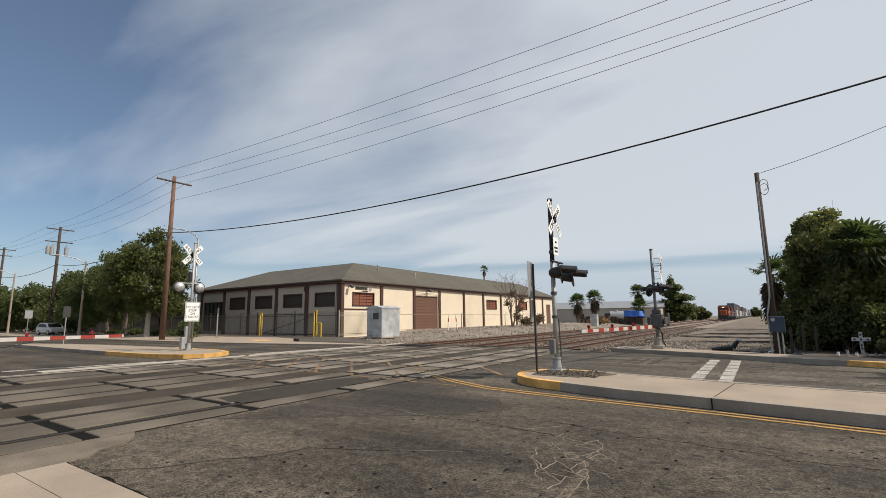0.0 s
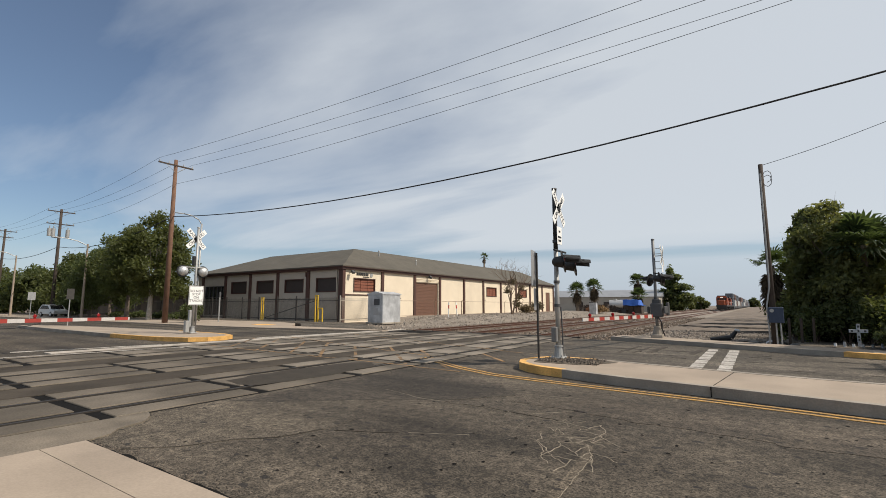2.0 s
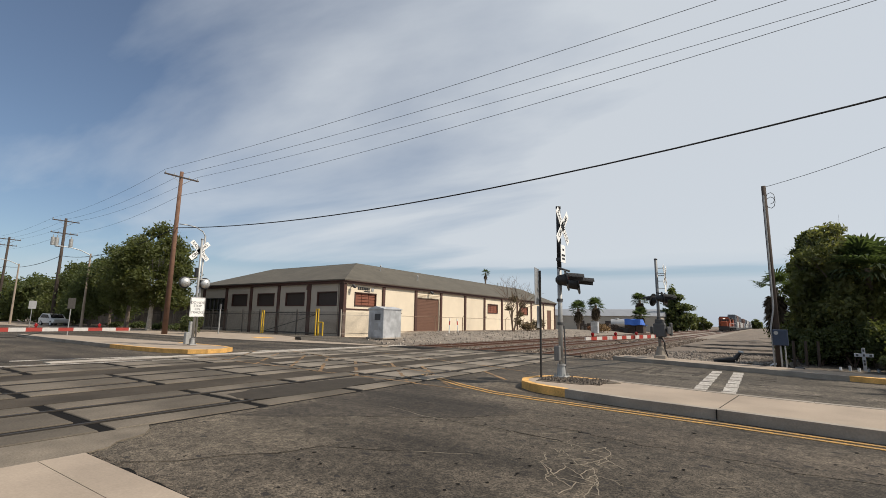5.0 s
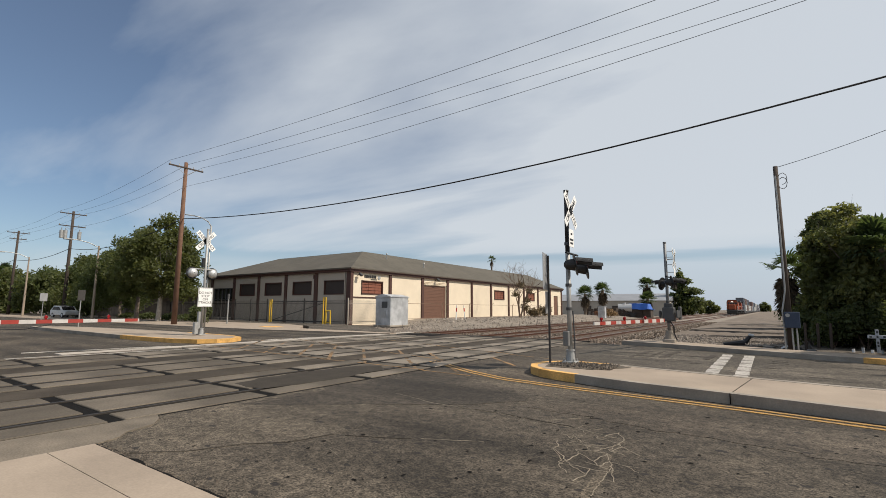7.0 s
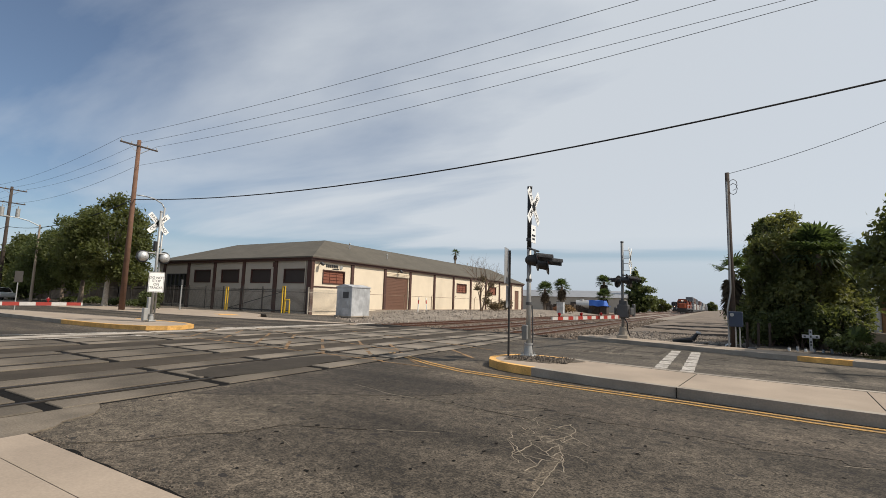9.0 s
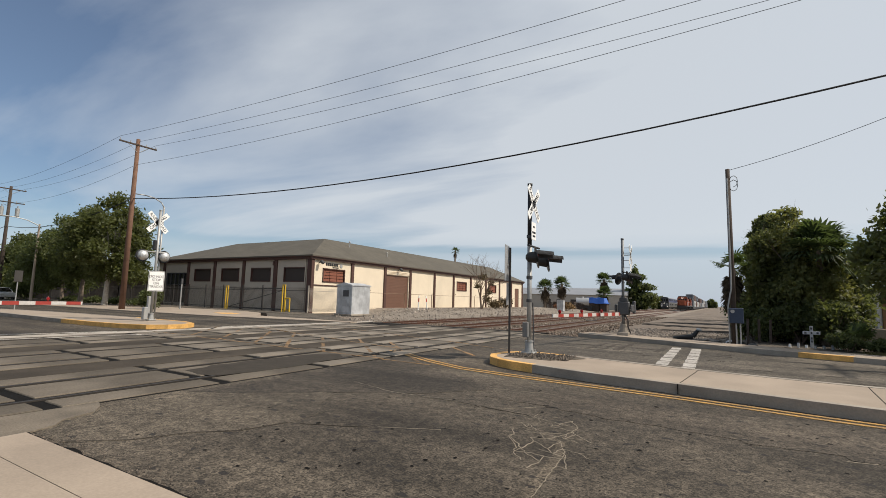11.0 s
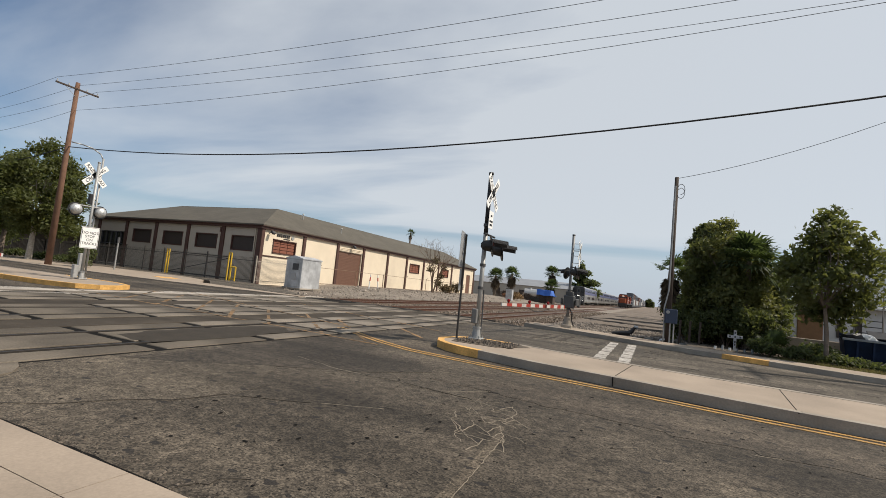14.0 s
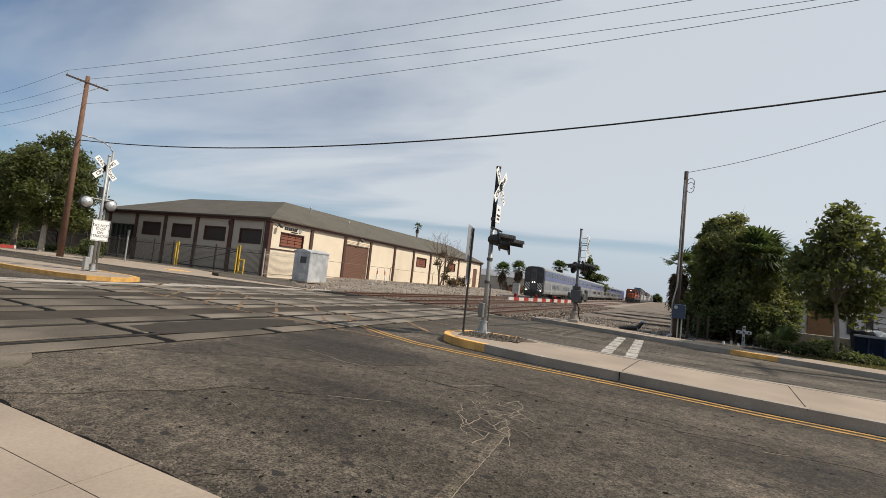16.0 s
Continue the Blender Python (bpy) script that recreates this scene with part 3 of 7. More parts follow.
solid("seam_patch", bm, asphalt("seam_asphalt", (0.100, 0.081, 0.059), 3.4, 0.3, 0.2), "narrow pale seam in the asphalt", "seam", kind="structure")



def ragged_patch(name, outline, jitter, seed, z, material, label):
    """A flat patch whose edge wanders."""
    rr_ = random.Random(seed)
    pts = []
    for (ax, ay), (bx, by) in zip(outline, outline[1:] + outline[:1]):
        n = max(2, int(math.hypot(bx - ax, by - ay) / 0.12))
        for k in range(n):
            x, y = ax + (bx - ax) * k / n, ay + (by - ay) * k / n
            w = noise.noise((x * 1.7, y * 1.7, seed)) * 2 + rr_.gauss(0, 0.25)
            pts.append((x + jitter * w, y + jitter * w * 0.7))
    return solid(name, slab(B(), pts, z - 0.006, z), material, label, "patch", kind="structure")


ASPHALT_DARK = asphalt("dark_asphalt", (0.052, 0.043, 0.033), 3.4, 0.12, 0.35)
ragged_patch("dark_asphalt_patch", [(-7.65, 4.6), (-6.9, 5.0), (-5.9, 5.9), (-4.6, 6.8), (-3.8, 7.8), (-4.6, 8.7), (-6.0, 9.2), (-7.0, 9.6), (-7.65, 10.0)], 0.13, 3, -0.0155, ASPHALT_DARK, "darker oil-stained asphalt beside the tracks")
ragged_patch("lane_patch", [(-3.6, 7.3), (-1.2, 6.95), (2.6, 6.6), (5.5, 6.5), (5.5, 7.6), (2.0, 7.9), (-2.5, 8.3)], 0.10, 5, -0.0155, asphalt("worn_lane_asphalt", (0.074, 0.060, 0.045), 3.4, 0.15, 0.35), "slightly darker worn strip in the near lanes")


def seam_line(pts, w, seed, material, name, label):
    rr_ = random.Random(seed)
    path = []
    for a, b in zip(pts, pts[1:]):
        n = max(2, int((Vector(b) - Vector(a)).length / 0.10))
        path += [Vector(a).lerp(Vector(b), k / n) + Vector((0, rr_.gauss(0, 0.012))) for k in range(n)]
    bm = B()
    k = 0
    while k < len(path) - 6:
        n = rr_.randint(4, 9)
        if rr_.random() < 0.45:
            ribbon(path[k:k + n], w * rr_.uniform(0.6, 1.3), -0.019, -0.0140 if path[0].y < 11 else -0.0095, bm)
        k += n - 1
    return solid(name, bm, material, label, "seam", kind="structure")


LONG_SEAM = [(-6.2, 7.0), (-5.0, 6.65), (-3.8, 6.62), (-2.8, 6.5), (-1.63, 6.2)]
seam_line(LONG_SEAM, 0.022, 11, TAR, "lane_seam", "dark broken seam along the near lanes")
seam_line([(x, y - 0.035) for x, y in LONG_SEAM], 0.012, 12, mat("pale_seam", (0.24, 0.205, 0.155), 0.95, var=0.3, scale=5, fine=40), "lane_seam", "pale grit along a lane seam")
seam_line([(-5.25, 4.04), (-4.58, 4.38), (-3.59, 4.85), (-2.88, 5.01), (-2.1, 4.83)], 0.010, 13, TAR, "lane_seam", "dark broken seam along the near lanes")
# dark bars and smears on the far lanes
for k, (x, y0, y1, w) in enumerate(((-4.2, 16.9, 19.9, 0.16), (-3.75, 17.0, 20.0, 0.10), (-3.3, 17.2, 20.3, 0.2), (-2.0, 17.6, 19.6, 0.2))):
    ragged_patch("dark_bar", [(x - w / 2, y0), (x + w / 2, y0 + 0.1), (x + w / 2 + 0.1, y1), (x - w / 2 + 0.1, y1)], 0.05, 20 + k, -0.0085, ASPHALT_DARK, "dark bar across the far lanes")
for k, (x0, x1, y) in enumerate(((-4.9, -1.4, 17.0), (-4.6, 6.0, 17.75), (-5.0, 0.5, 18.6), (-3.4, 9.0, 16.2), (0.5, 9.0, 14.6), (2.2, 4.4, 13.6))):
    seam_line([(x0, y), ((x0 + x1) / 2, y - 0.10), (x1, y - 0.32)], 0.07 if k < 5 else 0.16, 30 + k, ASPHALT_DARK, "dark_smear", "dark smear along the far lanes")

def pits(n, xs, ys, seed):
    """Small torn hollows where aggregate has come out of the wearing course."""
    rr_ = random.Random(seed)
    vs, fs = [], []
    for _ in range(n):
        x, y = rr_.uniform(*xs), rr_.uniform(*ys)
        r_, a0, st = 0.011 + 0.028 * rr_.random() ** 4, rr_.uniform(0, 3.14), rr_.uniform(0.45, 0.9)
        k = len(vs)
        for q in range(8):
            a = q * 0.785
            w = r_ * rr_.uniform(0.7, 1.3)
            u, v = w * math.cos(a), w * st * math.sin(a)
            vs.append((x + u * math.cos(a0) - v * math.sin(a0), y + u * math.sin(a0) + v * math.cos(a0), -0.0140))
        fs.append(tuple(range(k, k + 8)))
    ob = new("asphalt_pits", raw("asphalt_pits", vs, fs, RUBBER))
    return tagged(ob, "small dark hollows torn out of the asphalt", "pit", kind="stuff")


pits(650, (-6.5, 7.0), (2.6, 8.6), 17)

# far pavement and verge on the right
bm = B()
inner = [(x + 0.15, y + 1.75) for x, y in FAR_KERB[1:]]
slab(bm, FAR_KERB[1:] + inner[::-1], -0.22, 0.15)
far_walk = solid("pavement_far", bm, CONCRETE, "pale concrete pavement along the far kerb", "pavement", kind="structure")
bm = B()
for (x0, y0), (x1, y1) in zip(FAR_KERB[1:], FAR_KERB[2:]):
    slab(bm, [(x0, y0 - 0.004), (x1, y1 - 0.004), (x1 + 0.05, y1 + 0.17), (x0 + 0.05, y0 + 0.17)], -0.22, 0.156)
solid("kerb_far", bm, KERB, "weathered concrete kerb of the far lanes", "kerb", kind="structure")
bm = B()
slab(bm, [(2.1, 19.355), (2.9, 19.035), (3.4, 18.871), (3.48, 19.12), (3.0, 19.28), (2.2, 19.60)], 0.0, 0.163)
solid("kerb_paint_far", bm, YELLOW, "strip of yellow paint on the far kerb", "kerb paint", kind="structure")
# dark soil whose colour also carries the shade of the trees
bm = B()
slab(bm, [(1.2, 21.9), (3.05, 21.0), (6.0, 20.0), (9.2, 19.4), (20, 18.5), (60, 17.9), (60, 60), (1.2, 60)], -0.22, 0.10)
solid("verge_soil", bm, SOIL, "dark soil under the trees, toned for their shade", "soil", kind="structure")

# left pavement and drive before the fence
bm = B()
slab(bm, LEFT_KERB + [(-260, 26.5), (-46, 27.3), (-37, 27.6), (-33.4, 26.4), (-29.2, 22.8), (-19.6, 22.6)], -0.22, 0.06)
solid("pavement_left", bm, CONCRETE, "broad pale concrete pavement before the warehouse fence", "pavement", kind="structure")
bm = B()
slab(bm, [(-20.5, 23.4), (-28.8, 23.3), (-33.2, 26.8), (-37, 27.9), (-70, 28.2), (-70, 31.2), (-33, 31.2), (-27, 28.4)], -0.22, 0.03)
solid("drive_asphalt", bm, ASPHALT_FAR, "asphalt drive between pavement and fence", "drive", kind="structure")
bm = B()
slab(bm, [(-34.6, 22.9), (-32.6, 22.2), (-31.8, 23.3), (-33.9, 24.0)], 0.06, 0.07)
solid("tactile_paving", bm, YELLOW, "faded yellow tactile paving on the kerb ramp", "paving", kind="structure")


# soil sheet laid under the trees, their shade put into its dark colour
bm = B()
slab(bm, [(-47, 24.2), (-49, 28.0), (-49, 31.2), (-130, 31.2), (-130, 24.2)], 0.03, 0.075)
solid("planting_strip", bm, SOIL, "dark soil under the street trees, toned for their shade", "soil", kind="structure")

# ---- median islands ----
def rounded(front, back, tip):
    return front + back[::-1] + tip


def island(name, outline, nose_x, m_label, nose_sign):
    top = B()
    slab(top, outline, -0.2, 0.16)
    ob = solid(name, top, CONCRETE, m_label, "median", kind="structure")
    # a kerb 15 cm wide round it, the nose painted yellow
    n = len(outline)
    cx, cy = sum(p[0] for p in outline) / n, sum(p[1] for p in outline) / n
    plain, paint = B(), B()
    for i in range(n):
        a, b = Vector(outline[i]), Vector(outline[(i + 1) % n])
        d = (b - a).normalized()
        inw = Vector((-d.y, d.x)) * 0.16
        out = Vector((d.y, -d.x)) * 0.012
        tgt = paint if nose_sign * ((a.x + b.x) / 2 - nose_x) > 0 else plain
        slab(tgt, [tuple(a + out), tuple(b + out), tuple(b + inw), tuple(a + inw)], -0.2, 0.167)
    k = part("kerb", plain, KERB, ob, "weathered concrete kerb")
    if len(paint.verts):
        part("kerb_nose", paint, YELLOW, ob, "worn yellow-painted kerb nose")
    return ob


med_front = [(-3.85, 10.33), (-3.2, 10.12), (-2.4, 9.9), (-0.75, 9.62), (-0.74, 9.618), (1.0, 9.28), (2.0, 9.12), (3.2, 9.02), (8, 8.8), (90, 8.4)]
med_back = [(-3.7, 12.86), (-2.4, 12.55), (-0.8, 12.2), (0.7, 11.95), (2, 11.85), (8, 11.6), (90, 11.1)]
tip = [(-4.55, 12.95), (-5.1, 12.75), (-5.42, 12.25), (-5.47, 11.65), (-5.25, 11.1), (-4.85, 10.72), (-4.4, 10.5)]
MEDIAN = island("median_near", med_front + med_back[::-1] + tip, -3.85, "raised concrete median with a yellow-painted nose", -1)
l_front = [(-43.6, 10.6), (-35, 10.35), (-27.5, 10.25), (-24.5, 10.3)]
l_tip = [(-22.6, 10.5), (-21.3, 10.95), (-20.85, 11.6), (-20.9, 12.4), (-21.5, 13.2), (-22.8, 13.6)]
l_back = [(-43.6, 11.8), (-40, 12.7), (-33, 13.5), (-27.5, 13.75)]
ISLAND = island("median_left", l_front + l_tip + l_back[::-1], -27.4, "long concrete median with a yellow-painted nose", 1)
bm = B()
slab(bm, [(-4.95, 11.3), (-3.75, 11.35), (-3.1, 12.3), (-3.5, 12.6), (-4.7, 12.65), (-5.15, 12.2)], 0.15, 0.172)
solid("median_planting_bed", bm, SOIL, "bed of dark gravel round the signal base", "gravel bed", kind="structure")
bm = B()
slab(bm, [(-0.852, 9.60), (-0.838, 9.60), (-0.558, 12.16), (-0.572, 12.17)], 0.15, 0.1625)
slab(bm, [(1.938, 9.10), (1.952, 9.10), (2.242, 11.83), (2.228, 11.83)], 0.15, 0.1625)
slab(bm, [(-0.852, 9.59), (-0.838, 9.59), (-0.838, 9.62), (-0.852, 9.62)], -0.01, 0.17)
solid("median_joint", bm, RUBBER, "dark joints across the median slabs", "joint", kind="structure")

# ---- road markings ----
kerb_line = [(-9.5, 12.0), (-8.2, 11.3), (-6.7, 10.35), (-5.4, 9.75), (-4.2, 9.55), (-3.3, 9.42), (-0.7, 9.12), (1.2, 8.80), (3.0, 8.62), (8, 8.42), (90, 8.0)]
for off in (0.0, 0.22):
    bm = ribbon([(x, y + off) for x, y in kerb_line], 0.095, -0.019, -0.010, B())
    solid("yellow_centre_line", bm, LINE_Y, "worn yellow line along the median", "road marking", kind="structure")
for x0, x1 in ((-1.72, -1.36), (-1.06, -0.70)):
    bm = B()
    for k in range(7):
        if rng.random() < 0.9:
            y0 = 13.0 + k * 1.02
            slab(bm, [(x0 + 0.05, y0), (x1, y0 + rng.uniform(0, .06)), (x1 - 0.02, y0 + 0.93), (x0 + 0.03, y0 + 0.9)], -0.014, -0.008)
    solid("stop_bar", bm, LINE_W, "broken white bar across the far lanes", "road marking", kind="structure")
# keep-clear hatching on the crossing, in thin worn orange and white lines
bm = B()
wear = random.Random(23)


def paint(a, b, w):
    """A worn painted line that lies on whatever it crosses: panels, infill or asphalt."""
    a, b = Vector(a), Vector(b)
    n = max(2, int((b - a).length / 0.3))
    for k in range(n):
        p, q = a.lerp(b, k / n), a.lerp(b, (k + 1) / n)
        x = (p.x + q.x) / 2
        top = -0.0130 if x > -7.9 else -0.0045 if -12.08 < x < -10.97 or -16.48 < x < -15.22 else 0.006
        if wear.random() < 0.86:
            ribbon([p, q], w * wear.uniform(0.75, 1.1), top - 0.005, top, bm)


for a, b in (((-5.4, 9.8), (-20.7, 10.5)), ((-8.2, 12.0), (-20.6, 15.6)), ((-6.0, 14.6), (-20.4, 19.4))):
    paint(a, b, 0.10)
for c_ in (6.0, 3.3, 1.9, 0.0, -1.6, -3.1, -5.0, -6.8):
    if c_ < 5:
        paint((c_ - 10.1, 10.1), (c_ - 11.9, 11.9), 0.115)
    paint((c_ - 12.3, 12.3), (c_ - 13.9, 13.9), 0.115)
solid("hatching_orange", bm, HATCH, "faded orange hatching painted on the crossing", "road marking", kind="structure")
bm = B()
for a, b, w in (((-19.6, 3.0), (-18.6, 10.0), 0.14), ((-20.3, 13.6), (-19.6, 22.6), 0.15), ((-20.9, 14.2), (-20.2, 21.6), 0.12), ((-21.5, 5.0), (-20.6, 9.5), 0.12)):
    ribbon([a, b], w, -0.019, 0.003, bm)
solid("edge_line_white", bm, LINE_W, "worn white line beside the far track", "road marking", kind="structure")
ragged_patch("tar_patch", [(-9.55, 5.75), (-9.0, 5.55), (-8.6, 5.7), (-8.4, 6.4), (-8.45, 8.2), (-8.7, 9.4), (-9.2, 9.9), (-9.7, 9.5), (-9.88, 8.2), (-9.85, 6.5)], 0.05, 9, 0.0055, TAR, "dark smooth asphalt patch over the near rail")


bm = B()
for k in range(9):
    y0 = 5.6 + k * 2.1
    slab(bm, [(-20.35, y0), (-19.66, y0), (-19.66, y0 + 2.07), (-20.35, y0 + 2.07)], -0.1, 0.006)
solid("concrete_header", bm, mat("bleached_concrete", (0.43, 0.385, 0.33), 0.9, var=0.2, scale=1.5, fine=30, bump=0.2, stain=0.25, stain_scale=0.8), "pale concrete strip along the far track", "strip", kind="structure")


for x0, x1 in ((-12.08, -10.97), (-16.48, -15.22), (-19.64, -19.62)):
    bm = B()
    slab(bm, [(x0, -6), (x1, -6), (x1, 24.2), (x0, 24.2)], -0.1, -0.008)
    solid("track_infill", bm, INFILL, "brown asphalt infill between the tracks", "infill", kind="structure")


# ---- tracks: rails, crossing panels, ties, ballast ----
TRACKS = (-9.4, -13.65, -18.05)
GAUGE = 0.755
Y0, Y1 = -14.0, 24.2
panel_mesh = {}
for w, tone in ((1.20, PANEL), (0.64, PANEL), (1.20, PANEL_MID), (0.64, PANEL_MID), (1.20, PANEL_PALE), (0.64, PANEL_PALE)):
    bm = B()
    box(bm, (0, 0, -0.09), (w - 0.07, 2.34, 0.19), bevel=0.012)
    me = bpy.data.meshes.new("panel")
    bm.to_mesh(me)
    bm.free()
    me.materials.append(tone)
    panel_mesh[w, tone.name] = me
for i, tx in enumerate(TRACKS):
    bm = B()
    slab(bm, [(tx - 1.55, Y0), (tx + 1.55, Y0), (tx + 1.55, Y1), (tx - 1.55, Y1)], -0.22, -0.0165)
    deck = solid("track_crossing", bm, RUBBER, "concrete crossing deck with dark rubber flangeways", "track", "railway tracks", kind="structure")
    for s in (-1, 1):
        bm = B()
        box(bm, (tx + s * GAUGE, (Y0 + Y1) / 2, -0.04), (0.072, Y1 - Y0, 0.09))
        part("rail", bm, RAILDARK, deck)
    k = 0
    y = (2.88, 3.02, 4.22)[i] - 2.55 * 6 + 0.09
    while y + 2.37 < Y1 + 0.2:
        pr = random.Random(i * 100 + k)
        # three panel tones, paler in steps along y
        for w, dx in ((1.20, 0.0), (0.64, GAUGE + 0.44), (0.64, -GAUGE - 0.44)):
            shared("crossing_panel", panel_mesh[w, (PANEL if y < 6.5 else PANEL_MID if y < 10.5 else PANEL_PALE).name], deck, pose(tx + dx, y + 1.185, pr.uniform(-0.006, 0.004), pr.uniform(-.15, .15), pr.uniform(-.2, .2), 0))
        y += 2.55
        k += 1

rail_profile = [(-0.07, -0.12), (0.07, -0.12), (0.07, -0.10), (0.012, -0.085), (0.012, -0.02), (0.036, -0.012), (0.036, 0.03), (-0.036, 0.03), (-0.036, -0.012), (-0.012, -0.02), (-0.012, -0.085), (-0.07, -0.10)]
tie_bm = B()
box(tie_bm, (0, 0, -0.13), (2.6, 0.24, 0.10), bevel=0.02)
tie_me = bpy.data.meshes.new("tie")
tie_bm.to_mesh(tie_me)
tie_bm.free()
tie_me.materials.append(TIE)
for i, tx in enumerate(TRACKS):
    bm = B()
    ys = [24.2, 40, 80, 160, 320, 640, 1300]
    for (ya, yb) in zip(ys, ys[1:]):
        slab(bm, [(tx - 1.5, ya), (tx + 1.5, ya), (tx + 1.5, yb), (tx - 1.5, yb)], -0.3, -0.125)
    line = solid("railway_track", bm, BALLAST, "rusty steel rails on ties in stone ballast", "track", "railway tracks", kind="structure")
    for s in (-1, 1):
        vs, fs = [], []
        n = len(rail_profile)
        for yy in (24.2, 1300.0):
            vs += [(tx + s * GAUGE + px, yy, pz) for px, pz in rail_profile]
        fs = [(a, (a + 1) % n, n + (a + 1) % n, n + a) for a in range(n)] + [tuple(range(n))[::-1], tuple(range(n, 2 * n))]
        ob = new("rail", raw("rail", vs, fs, RAIL))
        ob.parent = line
        bm = B()
        box(bm, (tx + s * GAUGE, (24.2 + 1300) / 2, 0.031), (0.05, 1300 - 24.2, 0.004))
        part("rail_head", bm, RAILTOP, line, "polished running surface")
    for k in range(90):
        shared("tie", tie_me, line, pose(tx, 24.6 + k * 0.62, 0.0, 0, 0, 0))

# ballast beds between and beside the tracks, with sloped shoulders
bm = B()
ys = [24.0, 30, 45, 70, 120, 300, 1300]
cols = [(-21.6, -0.26), (-20.3, -0.12), (-16.4, -0.12), (-15.8, -0.2), (-15.2, -0.12), (-12.0, -0.12), (-11.5, -0.18), (-11.0, -0.12), (-7.6, -0.12), (-6.6, -0.24), (-5.8, -0.26)]
grid = [[bm.verts.new((x, y, z)) for x, z in cols] for y in ys]
for j in range(len(ys) - 1):
    for i in range(len(cols) - 1):
        bm.faces.new((grid[j][i], grid[j][i + 1], grid[j + 1][i + 1], grid[j + 1][i]))
solid("ballast_bed", bm, BALLAST, "grey-brown stone ballast bed", "ballast", kind="structure")


def mound(name, x0, x1, y0, y1, step, height, material, label, category, seed):
    """A lumpy sheet of earth; height(x, y) gives its form."""
    nx, ny = int((x1 - x0) / step) + 1, int((y1 - y0) / step) + 1
    vs, fs = [], []
    for j in range(ny):
        for i in range(nx):
            x, y = x0 + (x1 - x0) * i / (nx - 1), y0 + (y1 - y0) * j / (ny - 1)
            vs.append((x, y, height(x, y) + 0.10 * noise.noise((x * 0.8, y * 0.8, seed)) + 0.05 * noise.noise((x * 2.5, y * 2.5, seed))))
    for j in range(ny - 1):
        for i in range(nx - 1):
            a = j * nx + i
            fs.append((a, a + 1, a + nx + 1, a + nx))
    ob = new(name, raw(name, vs, fs, material))
    for p in ob.data.polygons:
        p.use_smooth = True
    return tagged(ob, label, category, kind="structure")


def bank(x, y):
    up = min(1, max(0, (-21.0 - x) / 7.0))
    near = min(1, max(0, (y - 33.0 - max(0, -26 - x) * 0.6) / 7.0))
    return -0.28 + 0.62 * up * up * (3 - 2 * up) * near


mound("gravel_bank", -40, -20.2, 24.5, 110, 0.5, bank, BALLAST, "low gravel bank between tracks and warehouse", "gravel", 3.0)


def yard(x, y):
    z = -0.22
    # low swells added to make shade bands across the track
    for yb, h, w in ((30.6, 0.06, 0.55), (34.3, 0.09, 0.6), (36.9, 0.06, 0.5), (40.5, 0.10, 0.7), (48, 0.1, 0.8), (60, 0.1, 1.0)):
        end = min(1, max(0, (x + 5.6 + 0.5 * math.sin(yb)) / 1.2))
        z += h * end * math.exp(-((y - yb - 0.5 * math.sin(x * 0.7 + yb)) / w) ** 2)
    return z


mound("gravel_strip", -6.4, 1.4, 22.9, 32.1, 0.25, yard, BALLAST, "coarse gravel ground beside the gate", "gravel", 8.0)
mound("dirt_strip", -6.4, 1.4, 32, 50, 0.25, yard, DIRT, "dirt track with added low swells beside the railway", "dirt", 8.0)
mound("dirt_strip_far", -6.4, 1.4, 49.9, 150, 0.6, yard, DIRT, "far stretch of the dirt track", "dirt", 8.0)


def shadow_streak(pts, h, w, seed):
    """A lumpy dark strip along pts that stands for a cast shadow."""
    path = []
    for a, b in zip(pts, pts[1:]):
        n = int((Vector(b) - Vector(a)).length / 0.18)
        path += [Vector(a).lerp(Vector(b), k / n) for k in range(n)]
    path.append(Vector(pts[-1]))
    vs, fs = [], []
    for i, p in enumerate(path):
        end = min(1, i / 9)
        wob = noise.noise((p.x * 0.9, p.y * 0.9, seed)) * 0.35
        for u, v in ((-1, 0), (-0.6, 0.5), (-0.3, 0.95), (0.1, 1), (0.5, 0.6), (1, 0)):
            lump = 1 + 0.5 * noise.noise((p.x * 2.6, u * 2, seed + 3))
            vs.append((p.x, p.y + wob + u * w * lump, yard(p.x, p.y) - 0.03 + (0.13 + h * lump) * v * end))
    for i in range(len(path) - 1):
        for k in range(5):
            a = i * 6 + k
            fs.append((a, a + 1, a + 7, a + 6))
    ob = new("shadow_streak", raw("shadow_streak", vs, fs, STREAK_SHADE))
    return tagged(ob, "low dark streak standing for a shadow across the dirt track", "ridge", kind="structure")


# the long shadows on the dirt are put into this dark colour
STREAK_SHADE = mat("streak_shade", (0.052, 0.042, 0.033), 0.95, var=0.4, scale=3, fine=30, bump=0.8, dist=0.03)
shadow_streak([(-7.0, 47.5), (-4.0, 45.2), (-1.5, 44.2), (1.3, 43.6)], 0.03, 0.55, 1.0)
shadow_streak([(-5.9, 51.9), (-2.5, 53.4), (1.3, 54.6)], 0.03, 0.7, 2.0)
shadow_streak([(-4.7, 34.3), (-2.2, 35.4), (1.3, 37.2)], 0.04, 0.5, 3.0)
shadow_streak([(-3.4, 29.6), (-1.4, 30.4), (1.3, 31.2)], 0.03, 0.35, 4.0)
shadow_streak([(-5.2, 66.0), (-2.0, 68.0), (1.3, 69.5)], 0.03, 0.9, 5.0)


